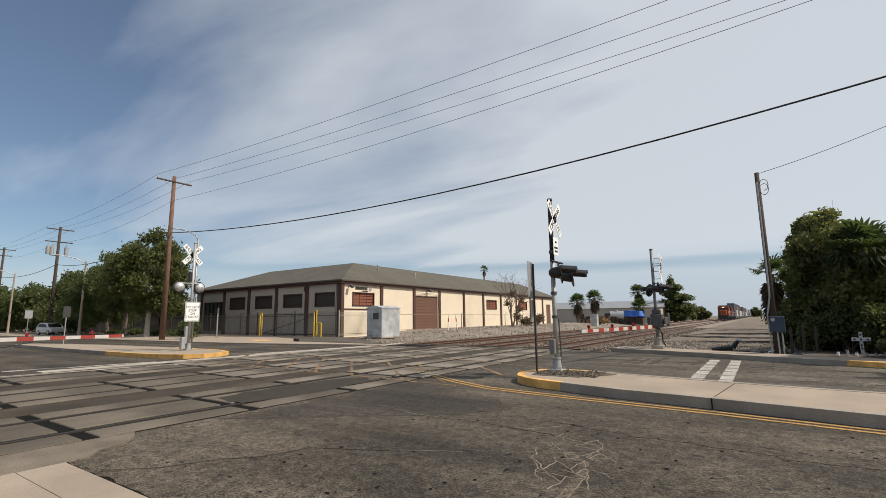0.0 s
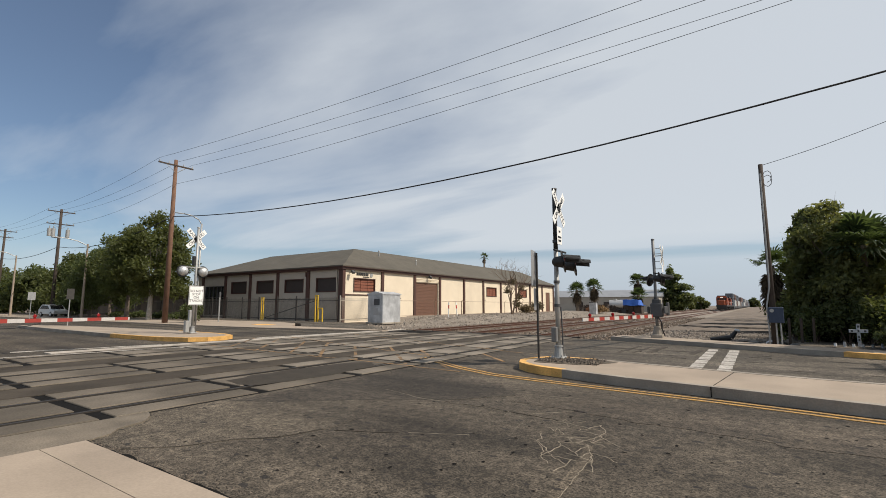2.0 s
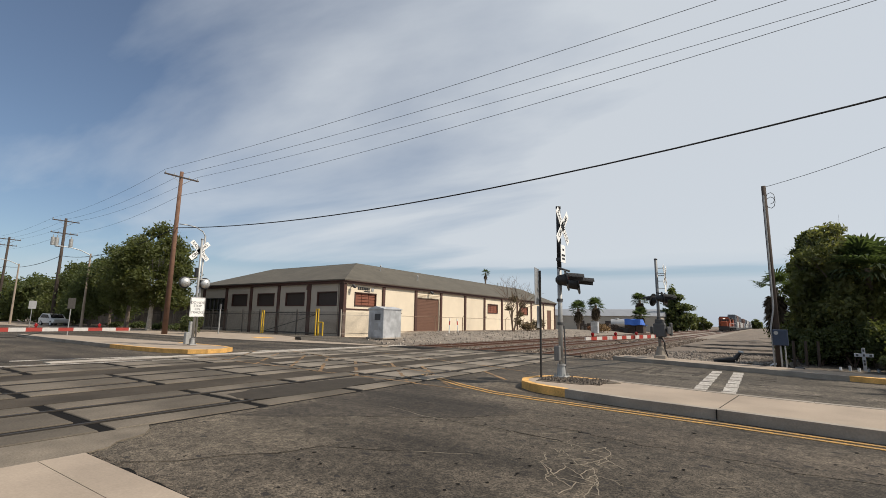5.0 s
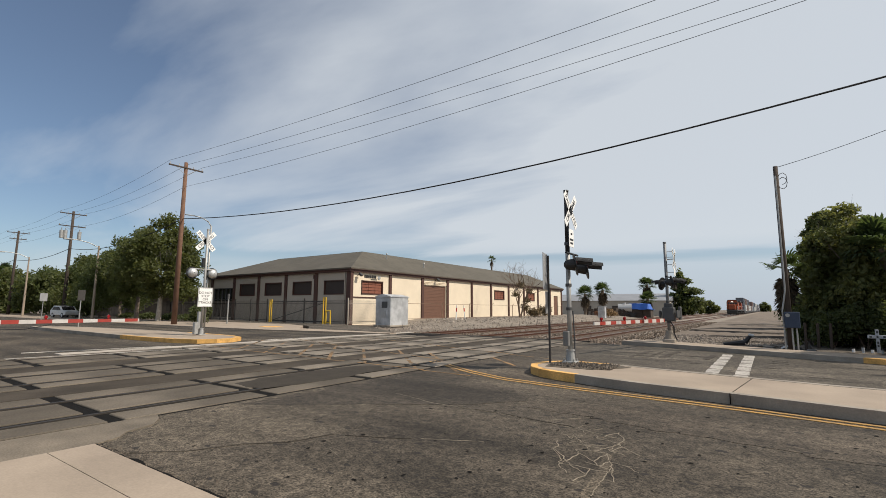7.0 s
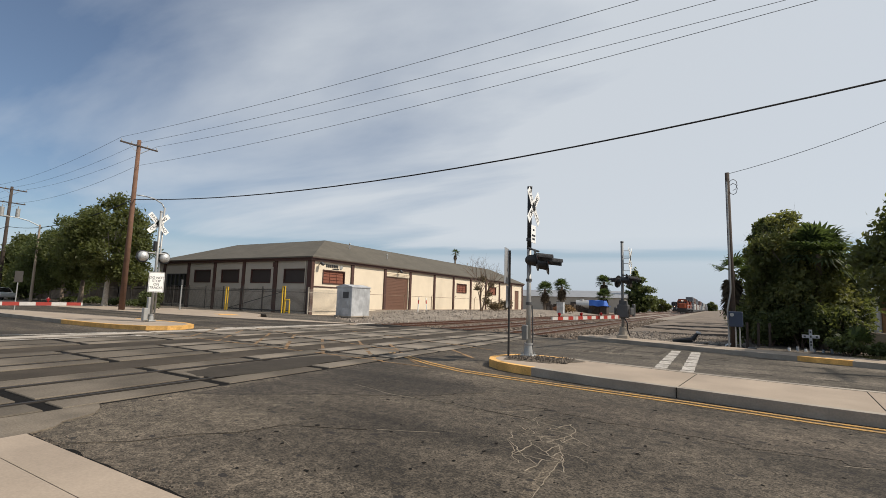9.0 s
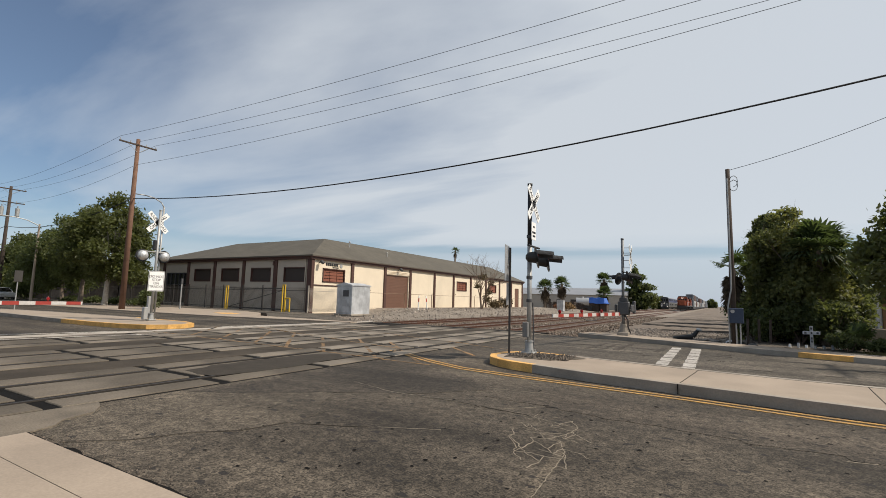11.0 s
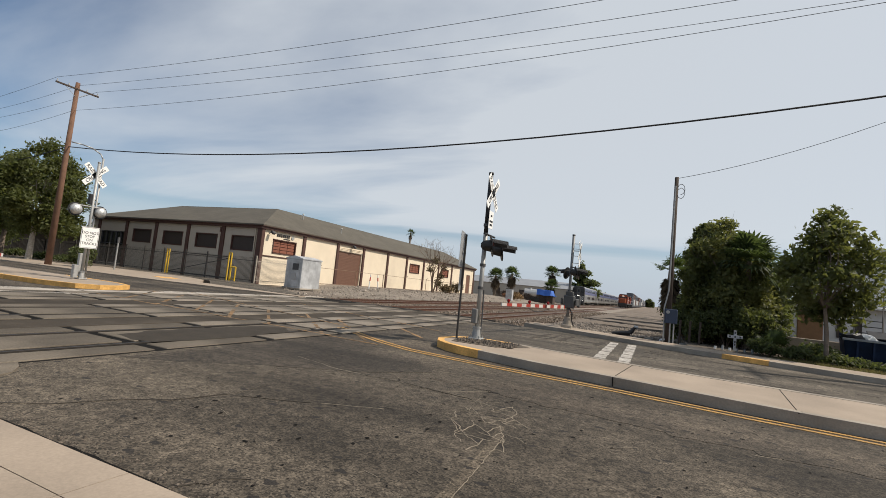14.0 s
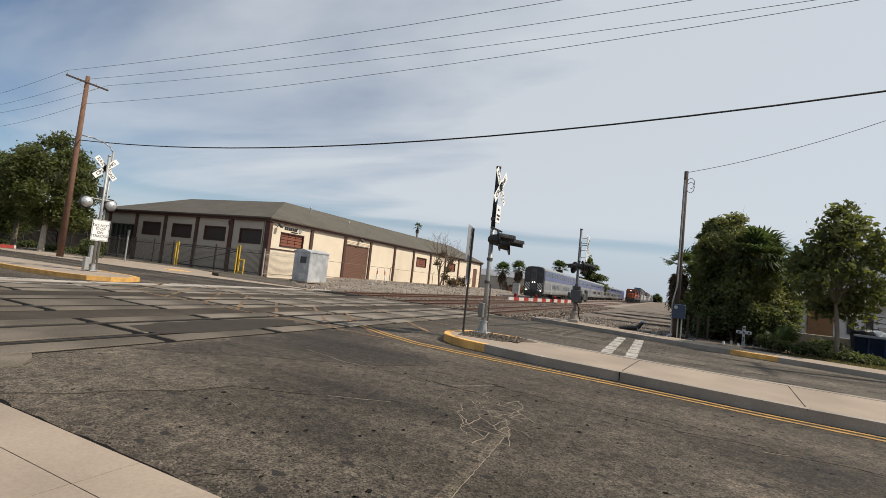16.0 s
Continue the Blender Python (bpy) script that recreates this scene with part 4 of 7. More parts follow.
# ---- warehouse ----
def warehouse():
    cx, cy, ex, ey = -35.8, 34.2, -64.0, 94.5
    z0, ze = -0.2, 5.65
    w = thing("warehouse", pose(0, 0, 0), "cream stucco warehouse with brown pilasters and a grey hipped roof", "building")
    t = 0.3

    def wall_strip(a, b, axis, fixed, holes, mats, name, label):
        """A wall along one axis with rectangular openings (u0, u1, z0, z1)."""
        bm = B()
        us = sorted({a, b, *[h[0] for h in holes], *[h[1] for h in holes]})
        for u0, u1 in zip(us, us[1:]):
            zs = [(z0, ze)]
            for h in holes:
                if h[0] <= u0 and h[1] >= u1:
                    zs = [(z0, h[2]), (h[3], ze)]
            for za, zb in zs:
                if zb - za < 0.01:
                    continue
                c = ((u0 + u1) / 2, fixed, (za + zb) / 2) if axis == "x" else (fixed, (u0 + u1) / 2, (za + zb) / 2)
                s = (u1 - u0, t, zb - za) if axis == "x" else (t, u1 - u0, zb - za)
                box(bm, c, s)
        bmesh.ops.remove_doubles(bm, verts=bm.verts, dist=0.0005)
        return part(name, bm, mats, w, label)

    pil_y = [34.2, 40.3, 46.4, 52.0, 58.3, 64.1, 70.1, 76.1, 82.2, 88.2, 94.3]
    win_l = [(35.7, 39.1, 3.05, 4.55), (65.2, 68.6, 3.0, 4.5), (77.3, 80.7, 3.0, 4.5)]
    door = (46.75, 51.65, z0, 4.5)
    doors2 = (90.2, 92.4, z0, 4.2)
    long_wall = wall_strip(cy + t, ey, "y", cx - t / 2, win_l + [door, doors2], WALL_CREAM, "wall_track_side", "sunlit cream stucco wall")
    pil_x = [cx - 5.36 * k for k in range(6)]
    win_s = [(p - 4.15, p - 0.85, 3.0, 4.55) for p in pil_x[:4]]
    entry = (pil_x[5] + 0.4, pil_x[4] - 0.3, 0.3, 4.1)
    # the side away from the sun gets the stucco darkened for shade
    wall_strip(ex, cx, "x", cy + t / 2, win_s + [entry], WALL_SHADE_TONE, "wall_street_side", "stucco wall with its shade put into the colour")
    bm = B()
    box(bm, (ex + t / 2, (cy + ey) / 2 + t / 2, (z0 + ze) / 2), (t, ey - cy - 2 * t, ze - z0))
    part("wall_back", bm, WALL_SHADE_TONE, w)
    bm = B()
    box(bm, ((cx + ex) / 2, ey - t / 2 + 0.01, (z0 + ze) / 2), (cx - ex - 2 * t, t, ze - z0))
    part("wall_end", bm, WALL_CREAM, w)
    for y in pil_y:
        bm = B()
        box(bm, (cx + 0.05, y, (z0 + ze) / 2 - 0.1), (0.22, 0.42, ze - z0 - 0.2), bevel=0.02)
        part("pilaster", bm, BROWN, w, "dark brown pilaster")
    for x in pil_x[1:]:
        bm = B()
        box(bm, (x, cy - 0.05, (z0 + ze) / 2 - 0.1), (0.42, 0.22, ze - z0 - 0.2), bevel=0.02)
        part("pilaster", bm, BROWN, w, "dark brown pilaster")
    bm = B()
    box(bm, (cx - 0.3, cy - 0.06, (z0 + ze) / 2 - 0.1), (0.5, 0.2, ze - z0 - 0.2), bevel=0.02)
    part("corner_pilaster", bm, BROWN, w, "dark brown corner pilaster")
    # fascia and gutter
    for c, s in (((cx + 0.20, (cy + ey) / 2, ze - 0.14), (0.16, ey - cy + 0.8, 0.30)), (((cx + ex) / 2, cy - 0.20, ze - 0.14), (cx - ex + 0.24, 0.16, 0.30))):
        bm = B()
        box(bm, c, s, bevel=0.02)
        part("fascia", bm, BROWN, w, "dark brown fascia board")
    # roof: truncated hip
    o = 0.45
    lo = [(cx + o, cy - o), (cx + o, ey + o), (ex - o, ey + o), (ex - o, cy - o)]
    hi = [(cx - 5.6, cy + 7.2), (cx - 5.6, ey - 4.5), (ex + 5.6, ey - 4.5), (ex + 5.6, cy + 7.2)]
    for i in range(4):
        bm = B()
        a, b, c, d = lo[i], lo[(i + 1) % 4], hi[(i + 1) % 4], hi[i]
        v = [bm.verts.new((*p, z)) for p, z in ((a, ze + 0.02), (b, ze + 0.02), (c, 8.45), (d, 8.45))]
        v2 = [bm.verts.new((*p, z)) for p, z in ((a, ze + 0.14), (b, ze + 0.14), (c, 8.57), (d, 8.57))]
        bm.faces.new(v[::-1])
        bm.faces.new(v2)
        for k in range(4):
            bm.faces.new((v[k], v[(k + 1) % 4], v2[(k + 1) % 4], v2[k]))
        bmesh.ops.recalc_face_normals(bm, faces=bm.faces)
        part("roof_slope", bm, ROOF, w, "grey shingled roof slope")
    bm = B()
    slab(bm, hi, 8.40, 8.59)
    part("roof_top", bm, ROOF, w)
    bm = B()
    slab(bm, lo, ze - 0.03, ze + 0.015)
    part("soffit", bm, BROWN, w)
    for x, y in ((cx - 3.9, 44.0), (cx - 2.2, 49.6), (cx - 4.8, 78.0)):
        bm = B()
        z = 5.7 + (cx - x) * 0.5
        tube(bm, (x, y, z - 0.1), (x, y, z + 0.75), 0.07)
        tube(bm, (x, y, z + 0.75), (x, y, z + 0.9), 0.14, 0.05)
        part("roof_vent", bm, GALV, w, "galvanised roof vent")
    # windows on the track side, with slatted rust-brown shutters
    for y0, y1, za, zb in win_l:
        bm = B()
        for c, s in (((cx - 0.08, (y0 + y1) / 2, zb - 0.05), (0.3, y1 - y0, 0.1)), ((cx - 0.08, (y0 + y1) / 2, za + 0.05), (0.3, y1 - y0, 0.1)), ((cx - 0.08, y0 + 0.05, (za + zb) / 2), (0.3, 0.1, zb - za)), ((cx - 0.08, y1 - 0.05, (za + zb) / 2), (0.3, 0.1, zb - za))):
            box(bm, c, s)
        win = part("window", bm, BROWN, w, "brown-framed window with rust-red panes")
        for r in range(4):
            for q in range(3):
                b2 = B()
                yw, zw = (y1 - y0 - 0.2) / 3, (zb - za - 0.2) / 4
                box(b2, (cx - 0.12, y0 + 0.1 + yw * (q + 0.5), za + 0.1 + zw * (r + 0.5)), (0.06, yw - 0.05, zw - 0.05), bevel=0.01)
                part("pane", b2, BLIND, win)
        b2 = B()
        box(b2, (cx - 0.2, (y0 + y1) / 2, (za + zb) / 2), (0.05, y1 - y0 - 0.1, zb - za - 0.1))
        part("backing", b2, BROWN, win)
    # roll-up door with ribs
    bm = B()
    slats = []
    n = 22
    for k in range(n):
        zc = z0 + 0.5 + (4.0 - z0) * (k + 0.5) / n
        sl = B()
        box(sl, (cx - 0.16, (door[0] + door[1]) / 2, zc), (0.07, door[1] - door[0], (4.0 - z0) / n - 0.012), bevel=0.01)
        slats.append(sl)
    box(bm, (cx - 0.22, (door[0] + door[1]) / 2, 2.2), (0.06, door[1] - door[0], 4.7))
    rd = part("roll_up_door", bm, BROWN_DOOR, w, "large brown ribbed roll-up door")
    for sl in slats:
        part("slat", sl, BROWN_DOOR, rd)
    bm = B()
    for k in range(3):
        box(bm, (cx + 0.03, 49.2, 4.62 + k * 0.16), (0.06, 5.1, 0.10), bevel=0.01)
    part("louvre", bm, WALL_CREAM, w, "cream louvres above the door")
    bm = B()
    box(bm, (cx - 0.15, 91.3, 2.0), (0.08, 2.2, 4.4))
    part("side_door", bm, BROWN_DOOR, w, "brown steel door")
    # floodlights
    for y, z in ((35.1, 5.0), (49.2, 5.15)):
        bm = B()
        tube(bm, (cx, y, z), (cx + 0.35, y, z + 0.18), 0.04)
        box(bm, (cx + 0.5, y, z + 0.10), (0.42, 0.34, 0.26), rot=(0, 35, 0), bevel=0.04)
        part("floodlight", bm, DARKGREY, w, "dark bracketed floodlight")
    # name board: dark and grey bars in place of the lettering
    bm = B()
    y = 36.1
    for k, wd in enumerate((0.27, 0.3, 0.28, 0.3, 0.26, 0.27, 0.22)):
        box(bm, (cx + 0.03, y + wd / 2, 4.98), (0.05, wd - 0.06, 0.30), bevel=0.02)
        y += wd
    box(bm, (cx + 0.03, 37.6, 4.70), (0.04, 0.95, 0.09))
    part("name_sign", bm, BLACK, w, "small black lettering-like bars on the wall")
    bm = B()
    disc(bm, (cx + 0.03, 38.45, 4.93), (1, 0, 0), 0.22, 0.04)
    part("sign_emblem", bm, GALV, w, "round grey emblem")
    # string course under the first window
    bm = B()
    box(bm, (cx + 0.04, 37.2, 2.72), (0.1, 5.7, 0.12), bevel=0.02)
    part("sill_band", bm, BROWN, w)
    # windows on the street side
    for u0, u1, za, zb in win_s:
        bm = B()
        for c, s in ((((u0 + u1) / 2, cy + 0.1, zb - 0.05), (u1 - u0, 0.28, 0.1)), (((u0 + u1) / 2, cy + 0.1, za + 0.05), (u1 - u0, 0.28, 0.1)), ((u0 + 0.05, cy + 0.1, (za + zb) / 2), (0.1, 0.28, zb - za)), ((u1 - 0.05, cy + 0.1, (za + zb) / 2), (0.1, 0.28, zb - za))):
            box(bm, c, s)
        win = part("window", bm, BROWN, w, "dark screened window in a brown frame")
        b2 = B()
        box(b2, ((u0 + u1) / 2, cy + 0.16, (za + zb) / 2), (u1 - u0 - 0.1, 0.05, zb - za - 0.1))
        part("screen", b2, DARKSCREEN, win)
    ent = B()
    for k in range(6):
        x = entry[0] + (entry[1] - entry[0]) * k / 5
        box(ent, (x, cy + 0.12, 2.2), (0.09, 0.16, 3.8))
    for z in (0.35, 2.6, 4.05):
        box(ent, ((entry[0] + entry[1]) / 2, cy + 0.12, z), (entry[1] - entry[0], 0.16, 0.09))
    e = part("entrance", ent, DARKGREY, w, "dark glazed entrance front")
    b2 = B()
    box(b2, ((entry[0] + entry[1]) / 2, cy + 0.2, 2.2), (entry[1] - entry[0], 0.04, 3.8))
    part("glass", b2, DARKGLASS, e)
    bm = B()
    box(bm, (pil_x[1] - 0.28, cy - 0.16, 5.0), (0.18, 0.2, 0.5), bevel=0.03)
    tube(bm, (pil_x[1] - 0.28, cy - 0.1, 0.2), (pil_x[1] - 0.28, cy - 0.1, 4.8), 0.05)
    part("downpipe", bm, BROWN, w)
    bm = B()
    tube(bm, (cx - 0.85, cy - 0.1, 0.2), (cx - 0.85, cy - 0.1, 5.4), 0.06)
    part("downpipe", bm, WALL_SHADE_TONE, w)


warehouse()


# ---- fence round the warehouse ----
def picket_fence(p, q, gap, h, material, name, label, post_every=3.0, spear=True, z=0.0):
    f = thing(name, pose(0, 0, 0), label, "fence", "warehouse fences")
    p, q = Vector(p), Vector(q)
    d = q - p
    n = int(d.length / gap)
    vert = B()
    side = 0.02
    pm = bpy.data.meshes.new("picket")
    box(vert, (0, 0, h / 2 + 0.05), (side, side, h))
    vert.to_mesh(pm)
    vert.free()
    pm.materials.append(material)
    for k in range(n + 1):
        x = p + d * (k / n)
        shared("picket", pm, f, pose(x.x, x.y, z))
    a = math.degrees(math.atan2(d.y, d.x))
    for hz_ in (0.25, h - 0.25):
        bm = B()
        box(bm, ((p.x + q.x) / 2, (p.y + q.y) / 2, z + hz_), (d.length, 0.04, 0.045), rot=(0, 0, a))
        part("crossbar", bm, material, f)
    m = max(1, int(d.length / post_every))
    for k in range(m + 1):
        x = p + d * (k / m)
        bm = B()
        box(bm, (x.x, x.y, z + h / 2 + 0.1), (0.1, 0.1, h + 0.3), bevel=0.008)
        part("post", bm, material, f)
    return f


picket_fence((-33.3, 31.4), (-68, 31.4), 0.14, 2.3, FENCE, "steel_fence", "dark steel picket fence along the street")
picket_fence((-33.3, 31.5), (-33.3, 36.4), 0.13, 2.3, FENCE_SUN_TONE, "steel_fence", "tan steel picket fence beside the cabinet, lightened as if sunlit")


def gate_guard(x, y, h, frame_):
    g = thing("gate_post", pose(x, y, -0.15), "yellow steel guard post at the sliding gate", "bollard", "yellow gate posts")
    bm = B()
    for dx in (-0.17, 0.17):
        tube(bm, (dx, 0, 0), (dx, 0, h), 0.06, n=12)
    box(bm, (0, 0, h - 0.04), (0.42, 0.1, 0.08))
    part("post", bm, YPOST, g)
    if frame_:
        bm = B()
        pipe(bm, [(0.25, 0, 0), (0.25, 0, 1.45), (0.85, 0, 1.45), (0.85, 0, 0)], 0.06)
        box(bm, (0.55, 0, 0.35), (0.55, 0.06, 0.08))
        part("guard_hoop", bm, YPOST, g)
    return g


gate_guard(-35.6, 30.6, 2.75, True)
gate_guard(-44.6, 30.9, 2.6, False)
g = thing("sliding_gate", pose(0, 0, 0), "dark sliding gate with a slanting brace", "gate")
bm = B()
tube(bm, (-44.2, 31.0, 0.3), (-36.0, 31.0, 2.1), 0.035)
part("brace", bm, FENCE, g)
bm = B()
box(bm, (-40.1, 31.0, 0.22), (8.4, 0.08, 0.12))
box(bm, (-40.1, 31.0, 2.2), (8.4, 0.06, 0.08))
part("rail_frame", bm, FENCE, g)

k = thing("marker_pole", pose(-42.4, 24.72, 0.05), "plain grey steel post standing before the fence", "post")
bm = B()
tube(bm, (0, 0, 0), (0, 0, 2.5), 0.06, n=10)
part("post", bm, GALV, k)
bm = B()
box(bm, (0, 0, 2.55), (0.16, 0.16, 0.5), bevel=0.02)
part("cap_box", bm, DARKGREY, k, "dark box on the post top")
# chain-link fence on the bank
cl = thing("chain_link_fence", pose(0, 0, 0), "low rusty chain-link fence on posts along the bank", "fence", "warehouse fences")
pts = [(-32.4, 39.2), (-32.4, 46.0), (-32.6, 52.5), (-32.8, 59), (-33, 66), (-33.2, 73), (-33.4, 80), (-33.5, 88)]
for x, y in pts:
    bm = B()
    tube(bm, (x, y, 0.2), (x, y, 2.15), 0.045)
    tube(bm, (x, y, 2.15), (x + 0.25, y + 0.1, 2.4), 0.025)
    part("post", bm, MESHWIRE, cl)
for (a, b), (c, d) in zip(pts, pts[1:]):
    bm = B()
    for z in (0.45, 2.1):
        tube(bm, (a, b, z), (c, d, z), 0.022, n=6)
    part("top_rail", bm, MESHWIRE, cl)


# ---- signal cabinet ----
c = thing("signal_cabinet", pose(-30.55, 34.75, -0.12) @ Matrix.Diagonal((0.95, 0.95, 1.1, 1)), "pale grey metal railway signal cabinet on gravel", "cabinet")
bm = B()
box(bm, (0, 0, 1.3), (2.0, 2.8, 2.5), bevel=0.03)
part("body", bm, CABINET, c)
bm = B()
v = [(-1.06, 2.5), (1.06, 2.5), (1.06, 2.58), (0.0, 2.78), (-1.06, 2.58)]
lo = [bm.verts.new((x, -1.48, z)) for x, z in v]
hi = [bm.verts.new((x, 1.48, z)) for x, z in v]
bm.faces.new(lo), bm.faces.new(hi[::-1])
for k in range(5):
    bm.faces.new((lo[k], hi[k], hi[(k + 1) % 5], lo[(k + 1) % 5]))
bmesh.ops.recalc_face_normals(bm, faces=bm.faces)
part("roof", bm, CABINET, c)
bm = B()
box(bm, (0.0, -1.42, 1.3), (1.5, 0.05, 2.2), bevel=0.015)
d = part("door", bm, CABINET, c, "grey cabinet door")
bm = B()
box(bm, (0.1, -1.46, 1.05), (0.6, 0.03, 0.6), bevel=0.01)
part("panel", bm, SIGNBACK, d)
bm = B()
box(bm, (0.25, -1.46, 1.85), (0.75, 0.02, 0.55))
part("notice", bm, DARKGREY, d, "dark unreadable notice plate")
bm = B()
box(bm, (0, 0, 0.02), (2.3, 3.1, 0.14), bevel=0.02)
part("base", bm, KERB, c)
# pale marker stakes beside the drive
for x, y, lean in ((-28.6, 43.2, 3), (-28.9, 45.6, -6)):
    s = thing("marker_post", pose(x, y, 0.05, 0, lean, 0), "leaning white-topped marker post in gravel", "post", "marker posts")
    bm = B()
    tube(bm, (0, 0, -0.1), (0, 0, 1.9), 0.06, n=8)
    part("stake", bm, WHITE, s)
    bm = B()
    tube(bm, (0, 0, 1.2), (0, 0, 1.6), 0.064, n=8)
    part("band", bm, RED, s, "red band")


# ---- crossing signals ----
def crossbuck(parent, z, back=0.12, scale=1.0):
    """Two white lettered blades facing local +x."""
    for a, words in ((-45, "RAIL  ROAD"), (45, "CROSSING")):
        bm = B()
        box(bm, (back, 0, z), (0.012, 1.22 * scale, 0.23 * scale), rot=(a, 0, 0), bevel=0.003)
        blade = part("crossbuck_blade", bm, WHITE, parent, "white crossbuck blade with black capitals")
        m = pose(back + 0.008 + (0.004 if a > 0 else 0), 0, z, 90, 0, 90) @ pose(0, 0, 0, 0, 0, a)
        lettering("lettering", words, 0.2 * scale, BLACK, blade, m)
    bm = B()
    tube(bm, (0, 0, z), (back, 0, z), 0.02)
    part("bracket", bm, GALV, parent)


def flasher(parent, y, z, material, hood, facing=1, lamp=None, yaw=0.0, tilt=0.18):
    """One round background with a lamp housing and a hood, facing local +x or -x."""
    f = facing
    bm = B()
    disc(bm, (0.16 * f, y, z), (f, 0, tilt), 0.30, 0.025, 28)
    head = part("light_head", bm, BLACK if material is None else material, parent, "round flashing-light background disc")
    bm = B()
    tube(bm, (0.15 * f, y, z), (-0.08 * f, y, z), 0.17, 0.13, 18)
    tube(bm, (-0.08 * f, y, z), (-0.14 * f, y, z), 0.13, 0.05, 18)
    part("housing", bm, hood, head, smooth=False)
    bm = B()
    n = 14
    for k in range(n):
        a0, a1 = math.pi * (k / n) - 0.25, math.pi * ((k + 1) / n) - 0.25
        for s in (0,):
            r = 0.155
            v = []
            for a, ln in ((a0, 1), (a1, 1)):
                v.append((y + r * math.cos(a), z + 0.05 + r * math.sin(a)))
            ext = 0.44
            q = [bm.verts.new((0.17 * f, *v[0])), bm.verts.new((0.17 * f, *v[1])), bm.verts.new((0.17 * f + ext * f, v[1][0], v[1][1] - 0.04)), bm.verts.new((0.17 * f + ext * f, v[0][0], v[0][1] - 0.04))]
            bm.faces.new(q)
    bmesh.ops.solidify(bm, geom=bm.faces, thickness=0.008)
    part("hood", bm, DARKGREY, head, "long dull black lamp hood")
    bm = B()
    disc(bm, (0.18 * f, y, z), (1, 0, 0), 0.15, 0.02, 20)
    part("lens", bm, mat("red_lens", (0.25, 0.01, 0.01), 0.2, var=0.1, bump=0) if lamp is None else lamp, head, "red lens")
    head.matrix_basis = pose(0.13 * f, y, 0, 0, 0, yaw) @ pose(0, -y, 0)
    return head


def mast_base(parent, bolts=True):
    bm = B()
    box(bm, (0, 0, 0.03), (0.36, 0.36, 0.05), bevel=0.01)
    tube(bm, (0, 0, 0.05), (0, 0, 0.32), 0.13, 0.10, 14)
    tube(bm, (0, 0, 0.32), (0, 0, 0.36), 0.12, 0.12, 14)
    part("base_casting", bm, GALV, parent)
    for x in (-0.13, 0.13):
        for y in (-0.13, 0.13):
            bm = B()
            tube(bm, (x, y, 0.05), (x, y, 0.12), 0.018, n=6)
            part("bolt", bm, GALV, parent)


def clamp(parent, z, r=0.085):
    bm = B()
    tube(bm, (0, 0, z - 0.04), (0, 0, z + 0.04), r, n=14)
    box(bm, (0, r, z), (0.08, 0.09, 0.06))
    part("clamp", bm, DARKGREY, parent)


LENS = mat("red_lens", (0.25, 0.01, 0.01), 0.2, var=0.1, bump=0)

# signal on the near median, facing the traffic of the far lanes (+x)
s1 = thing("crossing_signal", pose(-4.68, 12.4, 0.165), "tall crossing signal mast with crossbuck and black hooded lights", "signal", "crossing signals")
mast_base(s1)
bm = B()
tube(bm, (0, 0, 0.3), (0, 0, 3.0), 0.063, n=14)
part("mast", bm, GALV, s1, "galvanised lower mast", True)
bm = B()
tube(bm, (0, 0, 3.0), (0, 0, 4.72), 0.062, n=14)
tube(bm, (0, 0, 4.72), (0, 0, 4.78), 0.072, n=14)
part("mast_top", bm, BLACK, s1, "black upper mast with cap", True)
for z in (1.45, 2.1, 2.62, 3.25):
    clamp(s1, z)
bm = B()
tube(bm, (0.05, -0.26, 2.98), (0.05, 0.66, 2.98), 0.03)
part("light_arm", bm, BLACK, s1)
flasher(s1, -0.26, 2.64, None, BLACK, 1, LENS, 24)
flasher(s1, 0.66, 2.60, None, BLACK, 1, LENS, 24)
crossbuck(s1, 4.18, 0.12)
bm = B()
box(bm, (0.11, 0.02, 3.40), (0.012, 0.36, 0.5), bevel=0.004)
pl = part("tracks_plate", bm, WHITE, s1, "white plate with dark unreadable marks")
for z, w in ((3.52, 0.12), (3.36, 0.26), (3.26, 0.2)):
    bm = B()
    box(bm, (0.12, 0.02, z), (0.006, w, 0.05))
    part("mark", bm, BLACK, pl)
bm = B()
box(bm, (-0.02, -0.22, 0.66), (0.15, 0.12, 0.40), bevel=0.015)
part("junction_box", bm, mat("grey_box_paint", (0.20, 0.20, 0.195), 0.6, 0.2, var=0.15, stain=0.2), s1, "small grey junction box")
bm = B()
pipe(bm, [(0.1, 0.05, 0.05), (0.1, 0.08, 0.6), (0.08, 0.06, 1.4)], 0.02)
part("conduit", bm, DARKGREY, s1)

# sign post beside it, the sign seen from behind and edge on
sp = thing("median_sign", pose(-5.16, 12.15, 0.165), "steel post with a tall sign seen nearly edge-on", "sign", "road signs")
bm = B()
box(bm, (0, 0, 1.45), (0.05, 0.05, 2.95), bevel=0.006)
part("post", bm, FENCE, sp)
bm = B()
box(bm, (0.0, -0.22, 2.47), (0.012, 0.60, 1.0), rot=(0, 0, 11), bevel=0.004)
part("sign_plate", bm, SIGNBACK, sp, "bare metal back of the sign")
bm = B()
box(bm, (0.0, -0.14, 1.62), (0.012, 0.36, 0.6), rot=(0, 0, 11), bevel=0.004)
part("lower_plate", bm, SIGNBACK, sp)

